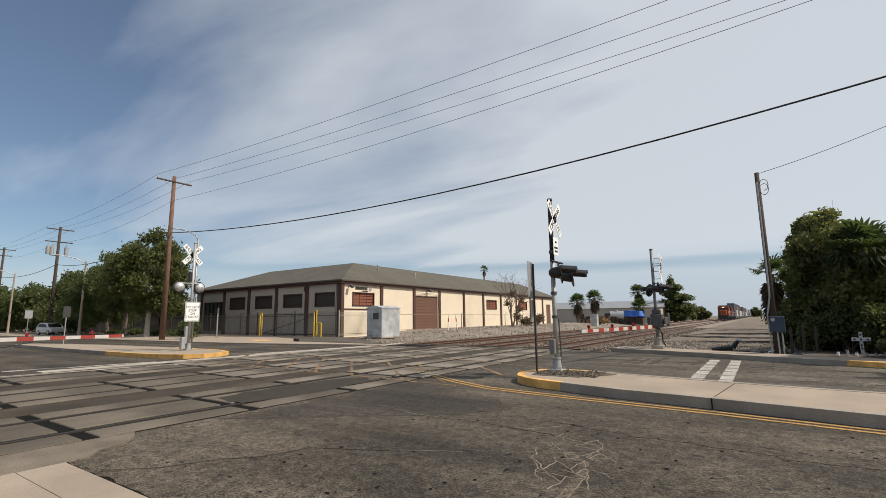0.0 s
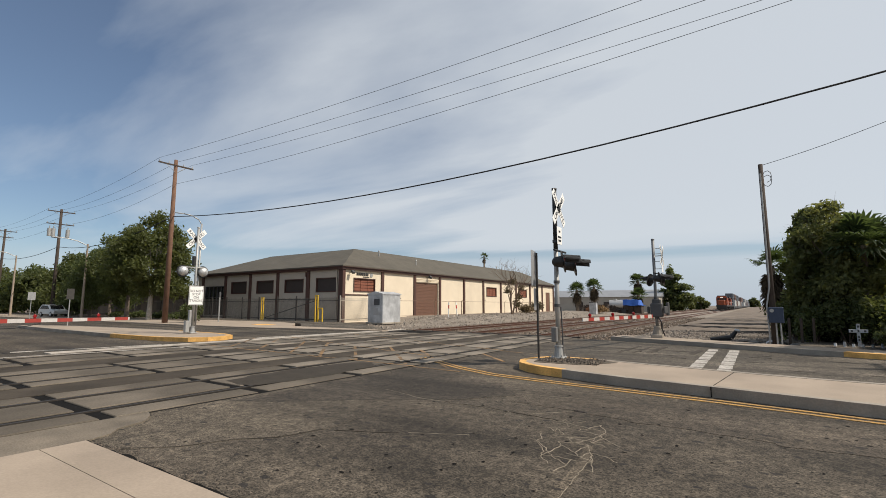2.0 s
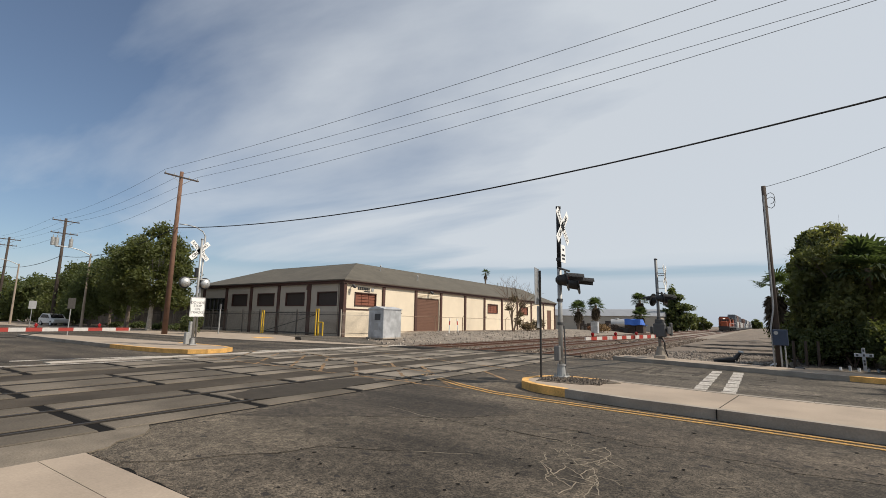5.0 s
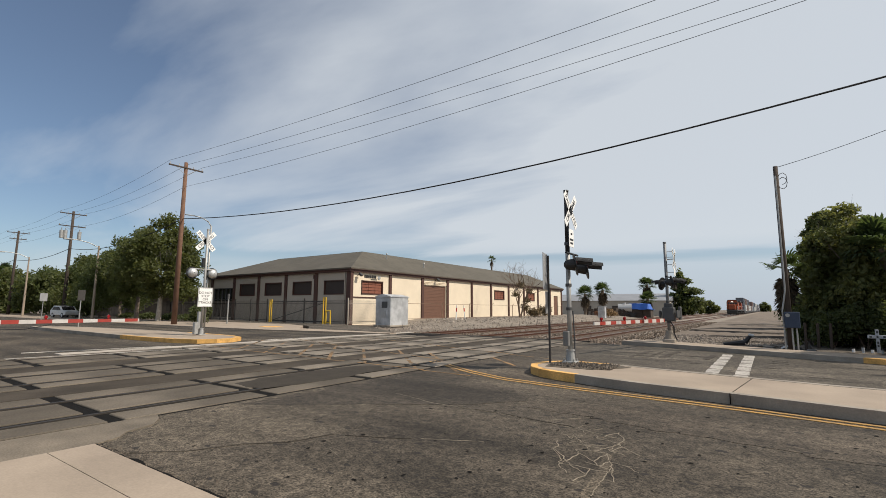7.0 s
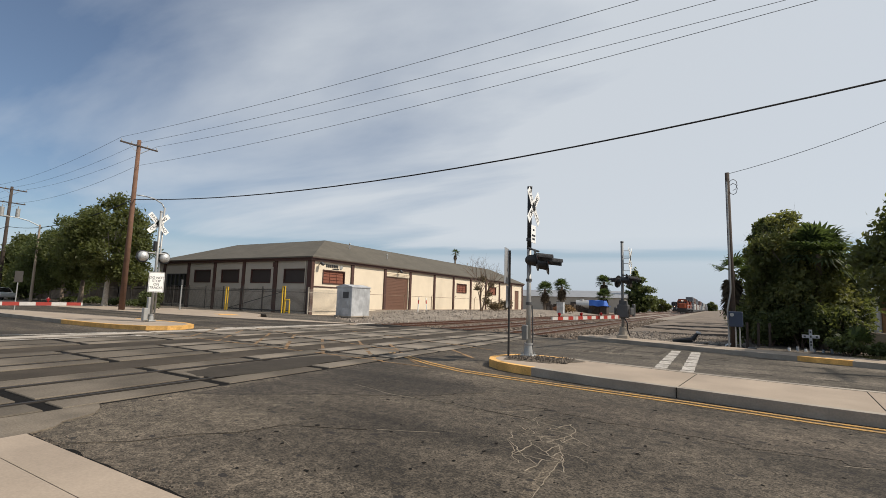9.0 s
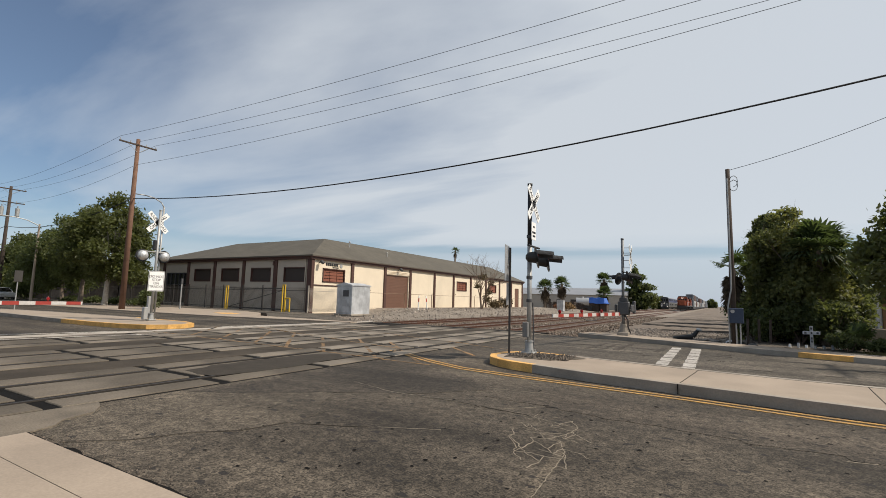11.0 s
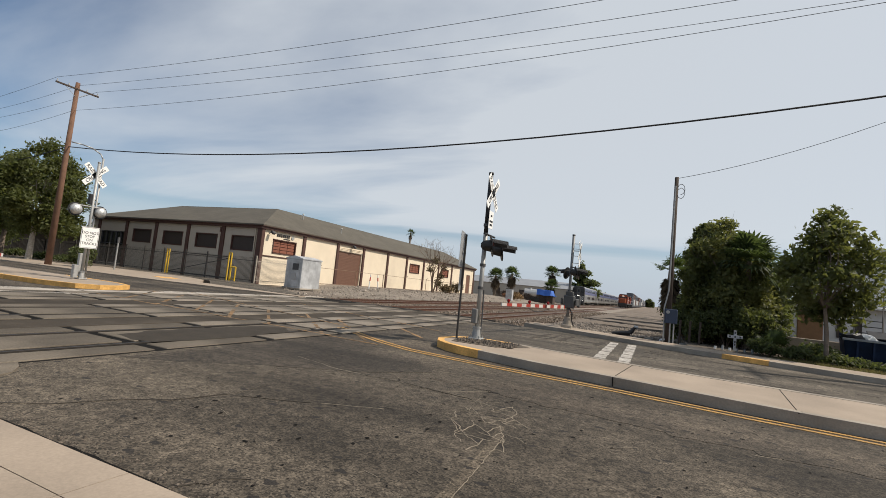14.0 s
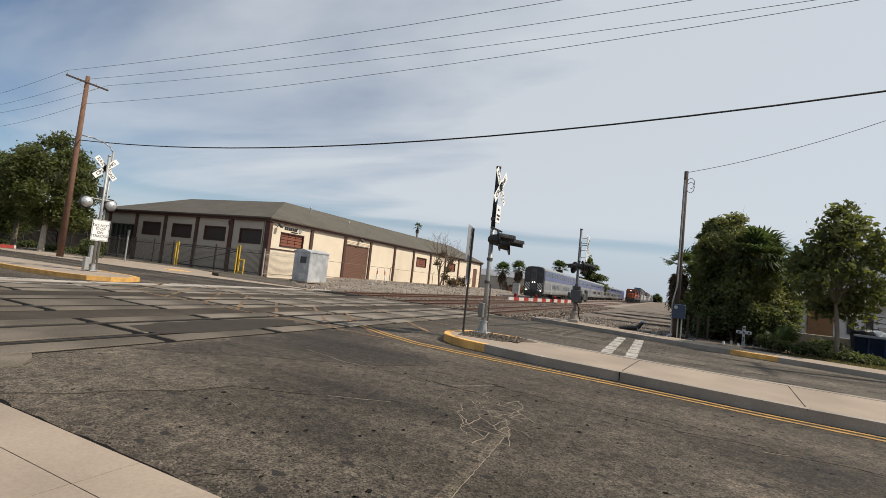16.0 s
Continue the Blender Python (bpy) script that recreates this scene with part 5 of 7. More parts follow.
# gate signal beyond the far lanes, arm lowered across them
s2 = thing("gate_signal", pose(-3.95, 23.2, 0.05), "crossing gate with mast, lights and lowered striped arm", "signal", "crossing signals")
bm = B()
box(bm, (0, 0, 0.05), (0.5, 0.5, 0.4), bevel=0.03)
tube(bm, (0, 0, 0.25), (0, 0, 0.62), 0.21, 0.13, 12)
part("footing", bm, KERB, s2)
mast_base(s2)
bm = B()
tube(bm, (0, 0, 0.3), (0, 0, 4.6), 0.065, n=14)
tube(bm, (0, 0, 4.6), (0, 0, 4.66), 0.075, n=14)
part("mast", bm, mat("dull_grey_steel", (0.20, 0.205, 0.21), 0.55, 0.4, var=0.15, stain=0.2), s2, "dull grey steel mast", True)
for z in (1.0, 1.9, 2.9):
    clamp(s2, z)
bm = B()
tube(bm, (0.05, -0.42, 3.05), (0.05, 0.42, 3.05), 0.03)
part("light_arm", bm, BLACK, s2)
flasher(s2, -0.4, 2.78, None, BLACK, 1, LENS, 20)
flasher(s2, 0.4, 2.78, None, BLACK, 1, LENS, 20)
flasher(s2, 0.42, 2.76, None, BLACK, -1, LENS, -20)
bm = B()
for z in (3.25, 3.6, 3.95, 4.2):
    tube(bm, (0, 0, z), (0.34, 0.05, z), 0.014, n=6)
part("crossbuck_bracket", bm, GALV, s2)
crossbuck(s2, 3.85, 0.36)
bm = B()
box(bm, (0.35, 0.06, 3.25), (0.012, 0.36, 0.34), bevel=0.004)
part("tracks_plate", bm, WHITE, s2, "white plate")
bm = B()
box(bm, (0.02, 0.05, 1.35), (0.5, 0.42, 0.62), bevel=0.04)
box(bm, (0.02, 0.05, 1.75), (0.36, 0.3, 0.2), bevel=0.03)
mech = part("gate_mechanism", bm, DARKGREY, s2, "dark gate mechanism housing")
for x in (-0.34, 0.36):
    bm = B()
    box(bm, (x, 0.35, 1.35), (0.07, 0.95, 0.34), bevel=0.03)
    part("counterweight", bm, DARKGREY, mech, "flat steel counterweight arm")
bm = B()
box(bm, (0.36, 0.85, 1.4), (0.12, 0.34, 0.6), bevel=0.03)
part("weight_block", bm, DARKGREY, mech)
bm = B()
pipe(bm, [(0.05, -0.1, 1.1), (0.22, -0.12, 0.8), (0.2, -0.02, 0.5), (0.3, 0.05, 0.2)], 0.03)
part("cable_loop", bm, BLACK, s2)
REDWHITE = striped("red_white_sheeting", (0.66, 0.62, 0.58), (0.40, 0.05, 0.035), 0.86, "Y")


def gate_arm(name, base, tipp, parent, lamps):
    base, tipp = Vector(base), Vector(tipp)
    d = tipp - base
    ob = new(name, bpy.data.meshes.new(name))
    bm = B()
    L = d.length
    v = []
    for y, h in ((0.3, 0.075), (L, 0.055)):
        for z in (-h, h):
            for x in (-0.022, 0.022):
                v.append(bm.verts.new((x, y, z)))
    for f in ((0, 1, 3, 2), (4, 6, 7, 5), (0, 4, 5, 1), (2, 3, 7, 6), (0, 2, 6, 4), (1, 5, 7, 3)):
        bm.faces.new([v[k] for k in f])
    bmesh.ops.recalc_face_normals(bm, faces=bm.faces)
    finish(ob, bm, REDWHITE)
    ob.parent = parent
    yaw = math.atan2(-d.x, d.y)
    ob.matrix_basis = Matrix.Translation(base) @ Euler((math.atan2(d.z, math.hypot(d.x, d.y)), 0, yaw)).to_matrix().to_4x4()
    tagged(ob, "lowered gate arm in red and white bands")
    for u in lamps:
        b2 = B()
        box(b2, (0, u, 0.10), (0.05, 0.06, 0.09), bevel=0.01)
        tube(b2, (-0.04, u, 0.15), (0.04, u, 0.15), 0.05, n=14)
        tube(b2, (0, u, 0.18), (0, u, 0.22), 0.035, 0.012, 10)
        part("arm_lamp", b2, LENS, ob, "red gate-arm lamp")
    b2 = B()
    pipe(b2, [(0.03, L * 0.32, -0.1), (0.03, L * 0.42, -0.24), (0.03, L * 0.55, -0.24), (0.03, L * 0.64, -0.1)], 0.012, 6)
    part("arm_cable", b2, BLACK, ob)
    return ob


gate_arm("gate_arm", (-0.05, -0.2, 1.08), (-1.25, -6.95, 1.06), s2, (2.4, 4.4, 6.3))

# mast on the left median: silver backs of lights, lettered signs
s3 = thing("crossing_signal", pose(-24.4, 12.75, 0.165), "silver crossing signal mast with crossbuck and track notice", "signal", "crossing signals")
mast_base(s3)
bm = B()
tube(bm, (0, 0, 0.3), (0, 0, 5.5), 0.06, n=14)
tube(bm, (0, 0, 5.5), (0, 0, 5.56), 0.07, n=14)
part("mast", bm, GALV, s3, smooth=True)
bm = B()
tube(bm, (-0.25, 0.28, 0.0), (-0.25, 0.28, 5.8), 0.045, n=12)
pipe(bm, [(-0.25, 0.28, 5.75), (-0.30, 0.15, 6.0), (-0.45, -0.15, 6.2), (-0.65, -0.50, 6.28), (-0.85, -0.85, 6.3)], 0.028, 8)
part("service_pole", bm, GALV, s3, "thin galvanised pole with a curved arm", True)
crossbuck(s3, 4.92, -0.14, 1.08)
bm = B()
tube(bm, (0, -0.62, 3.4), (0, 0.55, 3.4), 0.03)
part("light_arm", bm, GALV, s3)
for y in (-0.62, 0.42):
    bm = B()
    disc(bm, (-0.12, y, 3.2), (1, 0, 0), 0.31, 0.03, 28)
    h = part("light_head", bm, BLACK, s3, "black rim of a light seen from behind")
    bm = B()
    prof = [(0.0, 0.25), (0.09, 0.235), (0.17, 0.18), (0.22, 0.1), (0.24, 0.02)]
    for (d0, r0), (d1, r1) in zip(prof, prof[1:]):
        tube(bm, (-0.10 + d0, y, 3.2), (-0.10 + d1, y, 3.2), r0, r1, 20, caps=False)
    part("dome", bm, ALU, h, "bright silver domed housing", True)
bm = B()
box(bm, (0.12, 0.03, 1.95), (0.014, 0.76, 1.0), bevel=0.02)
nt_ = part("notice", bm, WHITE, s3, "white notice reading DO NOT STOP ON TRACKS")
bm = B()
for c_, s_ in (((0.129, 0.03, 2.42), (0.004, 0.70, 0.014)), ((0.129, 0.03, 1.48), (0.004, 0.70, 0.014)), ((0.129, -0.32, 1.95), (0.004, 0.014, 0.94)), ((0.129, 0.38, 1.95), (0.004, 0.014, 0.94))):
    box(bm, c_, s_)
part("border", bm, BLACK, nt_)
lettering("lettering", "DO NOT\nSTOP\nON\nTRACKS", 0.175, BLACK, nt_, pose(0.130, 0.03, 1.92, 90, 0, 90))
bm = B()
box(bm, (-0.05, -0.28, 0.35), (0.22, 0.2, 0.6), bevel=0.02)
box(bm, (-0.1, -0.1, 0.75), (0.16, 0.16, 0.9), bevel=0.02)
part("junction_box", bm, GALV, s3)
bm = B()
box(bm, (-0.03, -0.12, 3.75), (0.16, 0.16, 0.5), bevel=0.03)
part("bell", bm, BLACK, s3, "black warning bell box")

# gate for the near lanes on the other side of the tracks, arm lowered
s4 = thing("gate_signal", pose(-20.6, 0.6, 0.0), "lowered red and white crossing gate for the near lanes", "signal", "crossing signals")
bm = B()
box(bm, (0, 0, 0.6), (0.5, 0.5, 1.3), bevel=0.04)
part("gate_mechanism", bm, DARKGREY, s4)
bm = B()
tube(bm, (0, -0.5, 0), (0, -0.5, 4.6), 0.07)
part("mast", bm, GALV, s4)
gate_arm("gate_arm", (0.05, 0.1, 1.08), (0.45, 7.45, 1.10), s4, (1.2, 4.55, 6.35))

# sign on the left median, and another further off
for x, y, z, h, w, hh, mt in ((-40.4, 12.45, 0.16, 2.6, 0.45, 0.75, FENCE), (-61.0, 15.7, 0.0, 2.9, 0.62, 0.8, SIGNBACK)):
    q = thing("road_sign", pose(x, y, z), "small road sign on a thin steel post, seen from behind", "sign", "road signs")
    bm = B()
    tube(bm, (0, 0, 0), (0, 0, h), 0.035)
    part("post", bm, GALV, q)
    bm = B()
    box(bm, (0.05, 0, h - hh / 2), (0.014, w, hh), bevel=0.01)
    part("sign_plate", bm, mt, q, "bare metal sign back")


# ---- poles and wires ----
def utility_pole(x, y, h, r, arms, material, label, lean=0.0):
    p = thing("utility_pole", pose(x, y, -0.2, 0, lean, 0), label, "utility pole", "utility poles")
    bm = B()
    tube(bm, (0, 0, 0), (0, 0, h + 0.2), r * 1.25, r * 0.8, 14)
    part("pole", bm, material, p, smooth=True)
    for z, half in arms:
        bm = B()
        box(bm, (0.12, 0, z + 0.2), (0.1, half * 2, 0.13), bevel=0.01)
        arm = part("crossarm", bm, WOOD_DARK, p, "dark timber crossarm")
        for u in (-1, -0.45, 0.45, 1):
            b2 = B()
            tube(b2, (0.12, u * (half - 0.1), z + 0.26), (0.12, u * (half - 0.1), z + 0.46), 0.05, 0.03, 8)
            part("insulator", b2, GALV, arm, "grey insulator")
        for s in (-1, 1):
            b2 = B()
            tube(b2, (0.12, s * half * 0.55, z + 0.15), (0.1, 0, z - 0.5), 0.02, n=6)
            part("brace", b2, GALV, arm)
    return p


P1 = Vector((-43.7, 20.5, 0))
utility_pole(P1.x, P1.y, 14.9, 0.19, [(14.35, 1.55)], WOOD, "tall reddish-brown timber utility pole with one crossarm")
p2 = utility_pole(-81.7, 23.4, 15.2, 0.2, [(14.8, 1.6), (13.0, 1.6)], WOOD_DARK, "dark timber utility pole with two crossarms and transformers")
for s in (-1.2, -0.75, 0.9):
    bm = B()
    tube(bm, (0.15, s, 11.4), (0.15, s, 12.5), 0.24, n=14)
    tube(bm, (0.15, s, 12.5), (0.15, s, 12.85), 0.06, n=8)
    part("transformer", bm, GALV, p2, "grey transformer can")
utility_pole(-112, 24.2, 15.2, 0.2, [(14.8, 1.6), (13.7, 1.2)], WOOD_DARK, "distant timber utility pole with crossarms", 2)
utility_pole(-150, 25, 15.0, 0.2, [(14.6, 1.6)], WOOD_DARK, "distant timber utility pole with crossarms")
utility_pole(15, 20.9, 14.9, 0.19, [(14.35, 1.55)], WOOD, "tall timber utility pole with one crossarm")


def wire(pts, sag, r, label):
    """A cable hung through supports, sagging between them, one connected tube."""
    path = []
    for (a, b), sg in zip(zip(pts, pts[1:]), sag):
        a, b = Vector(a), Vector(b)
        path += [a.lerp(b, k / 20) - Vector((0, 0, 4 * sg * k / 20 * (1 - k / 20))) for k in range(20)]
    path.append(Vector(pts[-1]))
    bm = B()
    rings = []
    for i, p in enumerate(path):
        d = (path[min(i + 1, len(path) - 1)] - path[max(i - 1, 0)]).normalized()
        u = d.cross(Vector((0, 0, 1))).normalized()
        v = u.cross(d)
        rings.append([bm.verts.new(p + (u * math.cos(q * 1.0472) + v * math.sin(q * 1.0472)) * r) for q in range(6)])
    for a, b in zip(rings, rings[1:]):
        for q in range(6):
            bm.faces.new((a[q], a[(q + 1) % 6], b[(q + 1) % 6], b[q]))
    bm.faces.new(rings[0][::-1]), bm.faces.new(rings[-1])
    return solid("overhead_wire", bm, WIRE, label, "cable", "overhead wires")


for dy, dz in ((-1.45, 0.0), (0.05, -0.05), (1.45, 0.0)):
    wire([(-150, 25 + dy, 14.9), (-112, 24.2 + dy, 15.1), (-81.7, 23.4 + dy, 15.1), (P1.x, P1.y + dy, 14.75 + dz), (15, 20.9 + dy, 14.75)], (0.4, 0.4, 0.6, 0.6), 0.011, "thin bare power wire hung from timber crossarms")
wire([(-112, 24.2, 13.0), (-81.7, 23.4, 12.9), (P1.x, P1.y, 12.6), (15, 20.7, 13.9)], (0.4, 0.8, 0.8), 0.011, "thin grey wire hung between timber poles")
wire([(-150, 25, 10.0), (-112, 24.2, 9.9), (-81.7, 23.4, 9.8), (P1.x, P1.y, 9.6), (15, 20.9, 10.9)], (0.6, 0.7, 1.1, 1.75), 0.036, "thick black telecom cable hung across the crossing")
wire([(0.42, 22.2, 7.25), (15, 20.9, 13.4)], (0.9,), 0.010, "thin service wire from the roadside pole")

# street lamps on the left
for x, y, h in ((-67.5, 22.2, 9.0), (-92, 21.5, 9.0)):
    l = thing("street_lamp", pose(x, y, 0), "grey concrete street lamp with a curved arm", "street lamp", "street lamps")
    bm = B()
    tube(bm, (0, 0, 0), (0, 0, h), 0.16, 0.09, 12)
    part("post", bm, CONCRETE, l)
    bm = B()
    pipe(bm, [(0, 0, h - 0.2), (-0.2, -1.0, h + 0.3), (-0.3, -2.0, h + 0.5), (-0.4, -2.8, h + 0.55)], 0.05)
    part("arm", bm, GALV, l)
    bm = B()
    box(bm, (-0.4, -3.1, h + 0.52), (0.3, 0.8, 0.16), bevel=0.05)
    part("lantern", bm, GALV, l)

# roadside pole with meter box on the right
p = thing("service_pole", pose(0.42, 22.2, -0.1), "weathered timber service pole with conduit and meter box", "utility pole", "utility poles")
bm = B()
tube(bm, (0, 0, 0), (-0.02, 0, 7.4), 0.105, 0.08, 14)
part("pole", bm, WOOD_DARK, p, smooth=True)
bm = B()
box(bm, (0.08, -0.25, 1.35), (0.48, 0.24, 0.60), bevel=0.02)
mb = part("meter_box", bm, BLUEPAINT, p, "slate-blue meter box")
bm = B()
tube(bm, (-0.05, -0.37, 1.52), (-0.05, -0.42, 1.52), 0.07, n=16)
part("meter", bm, GALV, mb, "round glass meter")
bm = B()
pipe(bm, [(-0.17, -0.10, 0.0), (-0.17, -0.10, 1.0), (-0.19, -0.10, 1.7), (-0.06, -0.10, 2.4), (-0.05, -0.10, 2.6), (-0.05, -0.10, 7.0)], 0.03)
part("conduit", bm, GALV, p, "pale bent conduit")
for dx in (0.06, 0.2):
    bm = B()
    tube(bm, (dx, -0.25, 0), (dx, -0.25, 1.1), 0.028)
    part("conduit", bm, GALV, p)
bm = B()
n = 14
pipe(bm, [(0.16 + 0.16 * math.sin(k / n * 6.28 * 1.6), -0.05, 6.9 - 0.28 * math.cos(k / n * 6.28 * 1.6) - k * 0.02) for k in range(n + 1)], 0.012, 5)
part("wire_loop", bm, WIRE, p)


# ---- trees ----
def leaf_cloud(name, clumps, count, size, material, parent, seed, label="", droop=0.0, shell=0.45):
    """Many small folded leaves, thick towards the rims of the clumps (x, y, z, rx, ry, rz)."""
    r = np.random.default_rng(seed)
    cl = np.array(clumps, float)
    w = cl[:, 3] * cl[:, 4] * cl[:, 5]
    pick = r.choice(len(cl), count, p=w / w.sum())
    d = r.normal(size=(count, 3))
    d /= np.linalg.norm(d, axis=1)[:, None]
    rad = r.random(count) ** shell
    # ragged surface
    bumps = 1 + 0.28 * np.sin(d[:, 0] * 5 + pick) * np.cos(d[:, 1] * 6 + 2 * pick) + 0.12 * r.normal(size=count)
    c = cl[pick, :3] + d * cl[pick, 3:6] * (rad * bumps)[:, None]
    u = r.normal(size=(count, 3))
    u[:, 2] -= droop
    u /= np.linalg.norm(u, axis=1)[:, None]
    n_ = r.normal(size=(count, 3)) * 0.8 + d * 0.6 + np.array([0, 0, 0.4])
    v = np.cross(n_, u)
    v /= np.linalg.norm(v, axis=1)[:, None] + 1e-9
    s = size * r.uniform(0.6, 1.4, count)
    nn = np.cross(u, v)
    pts = np.stack([c - u * s[:, None], c + v * (s * 0.5)[:, None] + nn * (s * 0.15)[:, None], c + u * s[:, None], c - v * (s * 0.5)[:, None] + nn * (s * 0.15)[:, None]], 1).reshape(-1, 3)
    idx = np.arange(count)[:, None] * 4
    faces = np.concatenate([idx + [0, 1, 2], idx + [0, 2, 3]], 0)
    me = bpy.data.meshes.new(name)
    me.from_pydata(pts.tolist(), [], faces.tolist())
    me.materials.append(material)
    me.update()
    ob = new(name, me)
    ob.parent = parent
    if label:
        tagged(ob, label)
    return ob


def limbs(parent, base, h, r, tips, material, seed, fork=0.35):
    """A tapered bent trunk that forks into limbs reaching the tips."""
    rr = random.Random(seed)
    bm = B()
    f = Vector((rr.uniform(-.1, .1), rr.uniform(-.1, .1), h * fork))
    mid = Vector((f.x * 0.4 + rr.uniform(-.08, .08), f.y * 0.4, f.z * 0.5))
    tube(bm, (0, 0, -0.2), mid, r * 1.25, r * 0.95, 10)
    tube(bm, mid, f, r * 0.95, r * 0.8, 10)
    part("trunk", bm, material, parent)
    bm = B()
    for t in tips:
        t = Vector(t)
        a = f
        rad = r * 0.42
        n = 4
        for k in range(1, n + 1):
            b = f.lerp(t, k / n) + Vector((rr.uniform(-.15, .15), rr.uniform(-.15, .15), 0.25 * math.sin(k / n * 3.1)))
            tube(bm, a, b, rad, rad * 0.68, 7)
            if k > 1:
                for q in range(2):
                    e = b + Vector((rr.uniform(-1, 1), rr.uniform(-1, 1), rr.uniform(0.1, 0.9))) * h * 0.11
                    tube(bm, b, e, rad * 0.4, rad * 0.12, 5)
            a = b
            rad *= 0.68
    part("branchwork", bm, material, parent)


def tree(x, y, z, h, w, seed, leafm, count, size, label, bark=BARK, fork=0.32, low=0.3, clumps=14, group="street trees", girth=0.02, puff=1.0, shell=0.45):
    t = thing("tree", pose(x, y, z), label, "tree", group)
    rr = random.Random(seed)
    cl = []
    for k in range(clumps):
        a = rr.uniform(0, 6.28)
        u = (k + 0.5) / clumps
        zz = h * (low + (0.94 - low) * u)
        spread = w * (0.75 * math.sin(math.pi * min(1, 0.18 + 0.8 * u)) ** 0.8)
        d = spread * math.sqrt(rr.uniform(0.1, 1))
        s = w * rr.uniform(0.22, 0.42) * (1.0 if u < 0.75 else 0.7) * puff
        cl.append((d * math.cos(a), d * math.sin(a), zz, s, s, s * rr.uniform(0.65, 0.95)))
    limbs(t, (0, 0, 0), h, girth * h, [c_[:3] for c_ in cl[::2]], bark, seed, fork)
    leaf_cloud("crown", cl, count, size, leafm, t, seed, shell=shell)
    return t


tree(-54.6, 24.0, 0.05, 11.9, 5.0, 1, LEAF, 22000, 0.17, "broad green street tree with pale mottled trunk", BARK_PALE, low=0.26, clumps=44, puff=0.78)
tree(-62.5, 25.0, 0.05, 11.2, 4.8, 2, LEAF, 18000, 0.16, "leafy green street tree in the row", BARK, low=0.28, clumps=36, puff=0.8)
tree(-70.0, 26.0, 0.05, 10.8, 5.0, 3, LEAF_D, 14000, 0.18, "dark green street tree in the row", BARK, low=0.18, clumps=26)
tree(-79.0, 27.0, 0.05, 10.0, 5.2, 5, LEAF_D, 12000, 0.2, "dark green street tree in the row", BARK, low=0.16, clumps=24)
tree(-90.0, 28.5, 0.05, 9.8, 5.4, 6, LEAF, 9000, 0.24, "leafy green street tree further along the road", BARK, low=0.16, clumps=22)
tree(-108, 29.0, 0.0, 8.4, 6.5, 7, LEAF_D, 8000, 0.3, "dark distant tree by the road", BARK, low=0.1, clumps=18)
tree(-128, 27.0, 0.0, 9.0, 7.5, 8, LEAF, 8000, 0.34, "dark distant tree by the road", BARK, low=0.1, clumps=18)
tree(-150, 30.0, 0.0, 10.0, 8.0, 9, LEAF_D, 7000, 0.4, "dark distant tree by the road", BARK, low=0.1, clumps=18)
tree(-140, 10.0, 0.0, 8.0, 6.0, 19, LEAF_D, 5000, 0.4, "dark distant tree by the road", BARK, low=0.1, clumps=14)
tree(-118, 36.0, 0.0, 9.0, 7.5, 29, LEAF_D, 7000, 0.36, "dark distant tree by the road", BARK, low=0.1, clumps=16)

# trees right of the dirt track
tree(2.85, 26.0, 0.08, 6.4, 1.9, 11, LEAF_B, 17000, 0.1, "dense broad-leaved tree behind the service pole", BARK, low=0.1, clumps=36, group="verge trees", puff=1.2, shell=0.36)
tree(1.8, 26.4, 0.08, 5.2, 1.25, 16, LEAF, 11000, 0.11, "dense broad-leaved tree behind the service pole", BARK, low=0.08, clumps=26, group="verge trees", puff=1.3, shell=0.36)
tree(4.0, 27.2, 0.08, 5.2, 1.9, 12, LEAF_D, 24000, 0.1, "dark dense tree in a thicket", BARK, low=0.05, clumps=38, group="verge trees", puff=1.3, shell=0.36)
tree(2.6, 29.0, 0.08, 5.2, 2.3, 13, LEAF_D, 18000, 0.1, "dark dense tree in a thicket", BARK, low=0.05, clumps=30, group="verge trees", puff=1.3, shell=0.36)
# row added mostly out of view, to cast shade on the dirt
for k, (x, y, h) in enumerate(((3.1, 37.6, 8.2), (3.5, 47.0, 9.8), (3.6, 55.4, 10.9), (4.2, 66, 12.0), (4.6, 80, 13))):
    tree(x, y, 0.05, h, 1.1 + 0.08 * k, 160 + k, LEAF_D, 12000, 0.14, "slim dark tree added behind the thicket to shade the dirt track", BARK, low=0.08, clumps=22, group="verge trees", puff=1.2)
tree(5.75, 21.9, 0.10, 6.1, 1.95, 14, LEAF, 6500, 0.115, "slender young street tree with airy foliage", BARK, fork=0.34, low=0.30, clumps=36, group="verge trees", girth=0.0125)
tree(9.7, 24.2, 0.10, 5.0, 1.5, 15, LEAF, 4500, 0.08, "leafy young street tree near the pale house", BARK, fork=0.36, low=0.34, clumps=26, group="verge trees", girth=0.013)


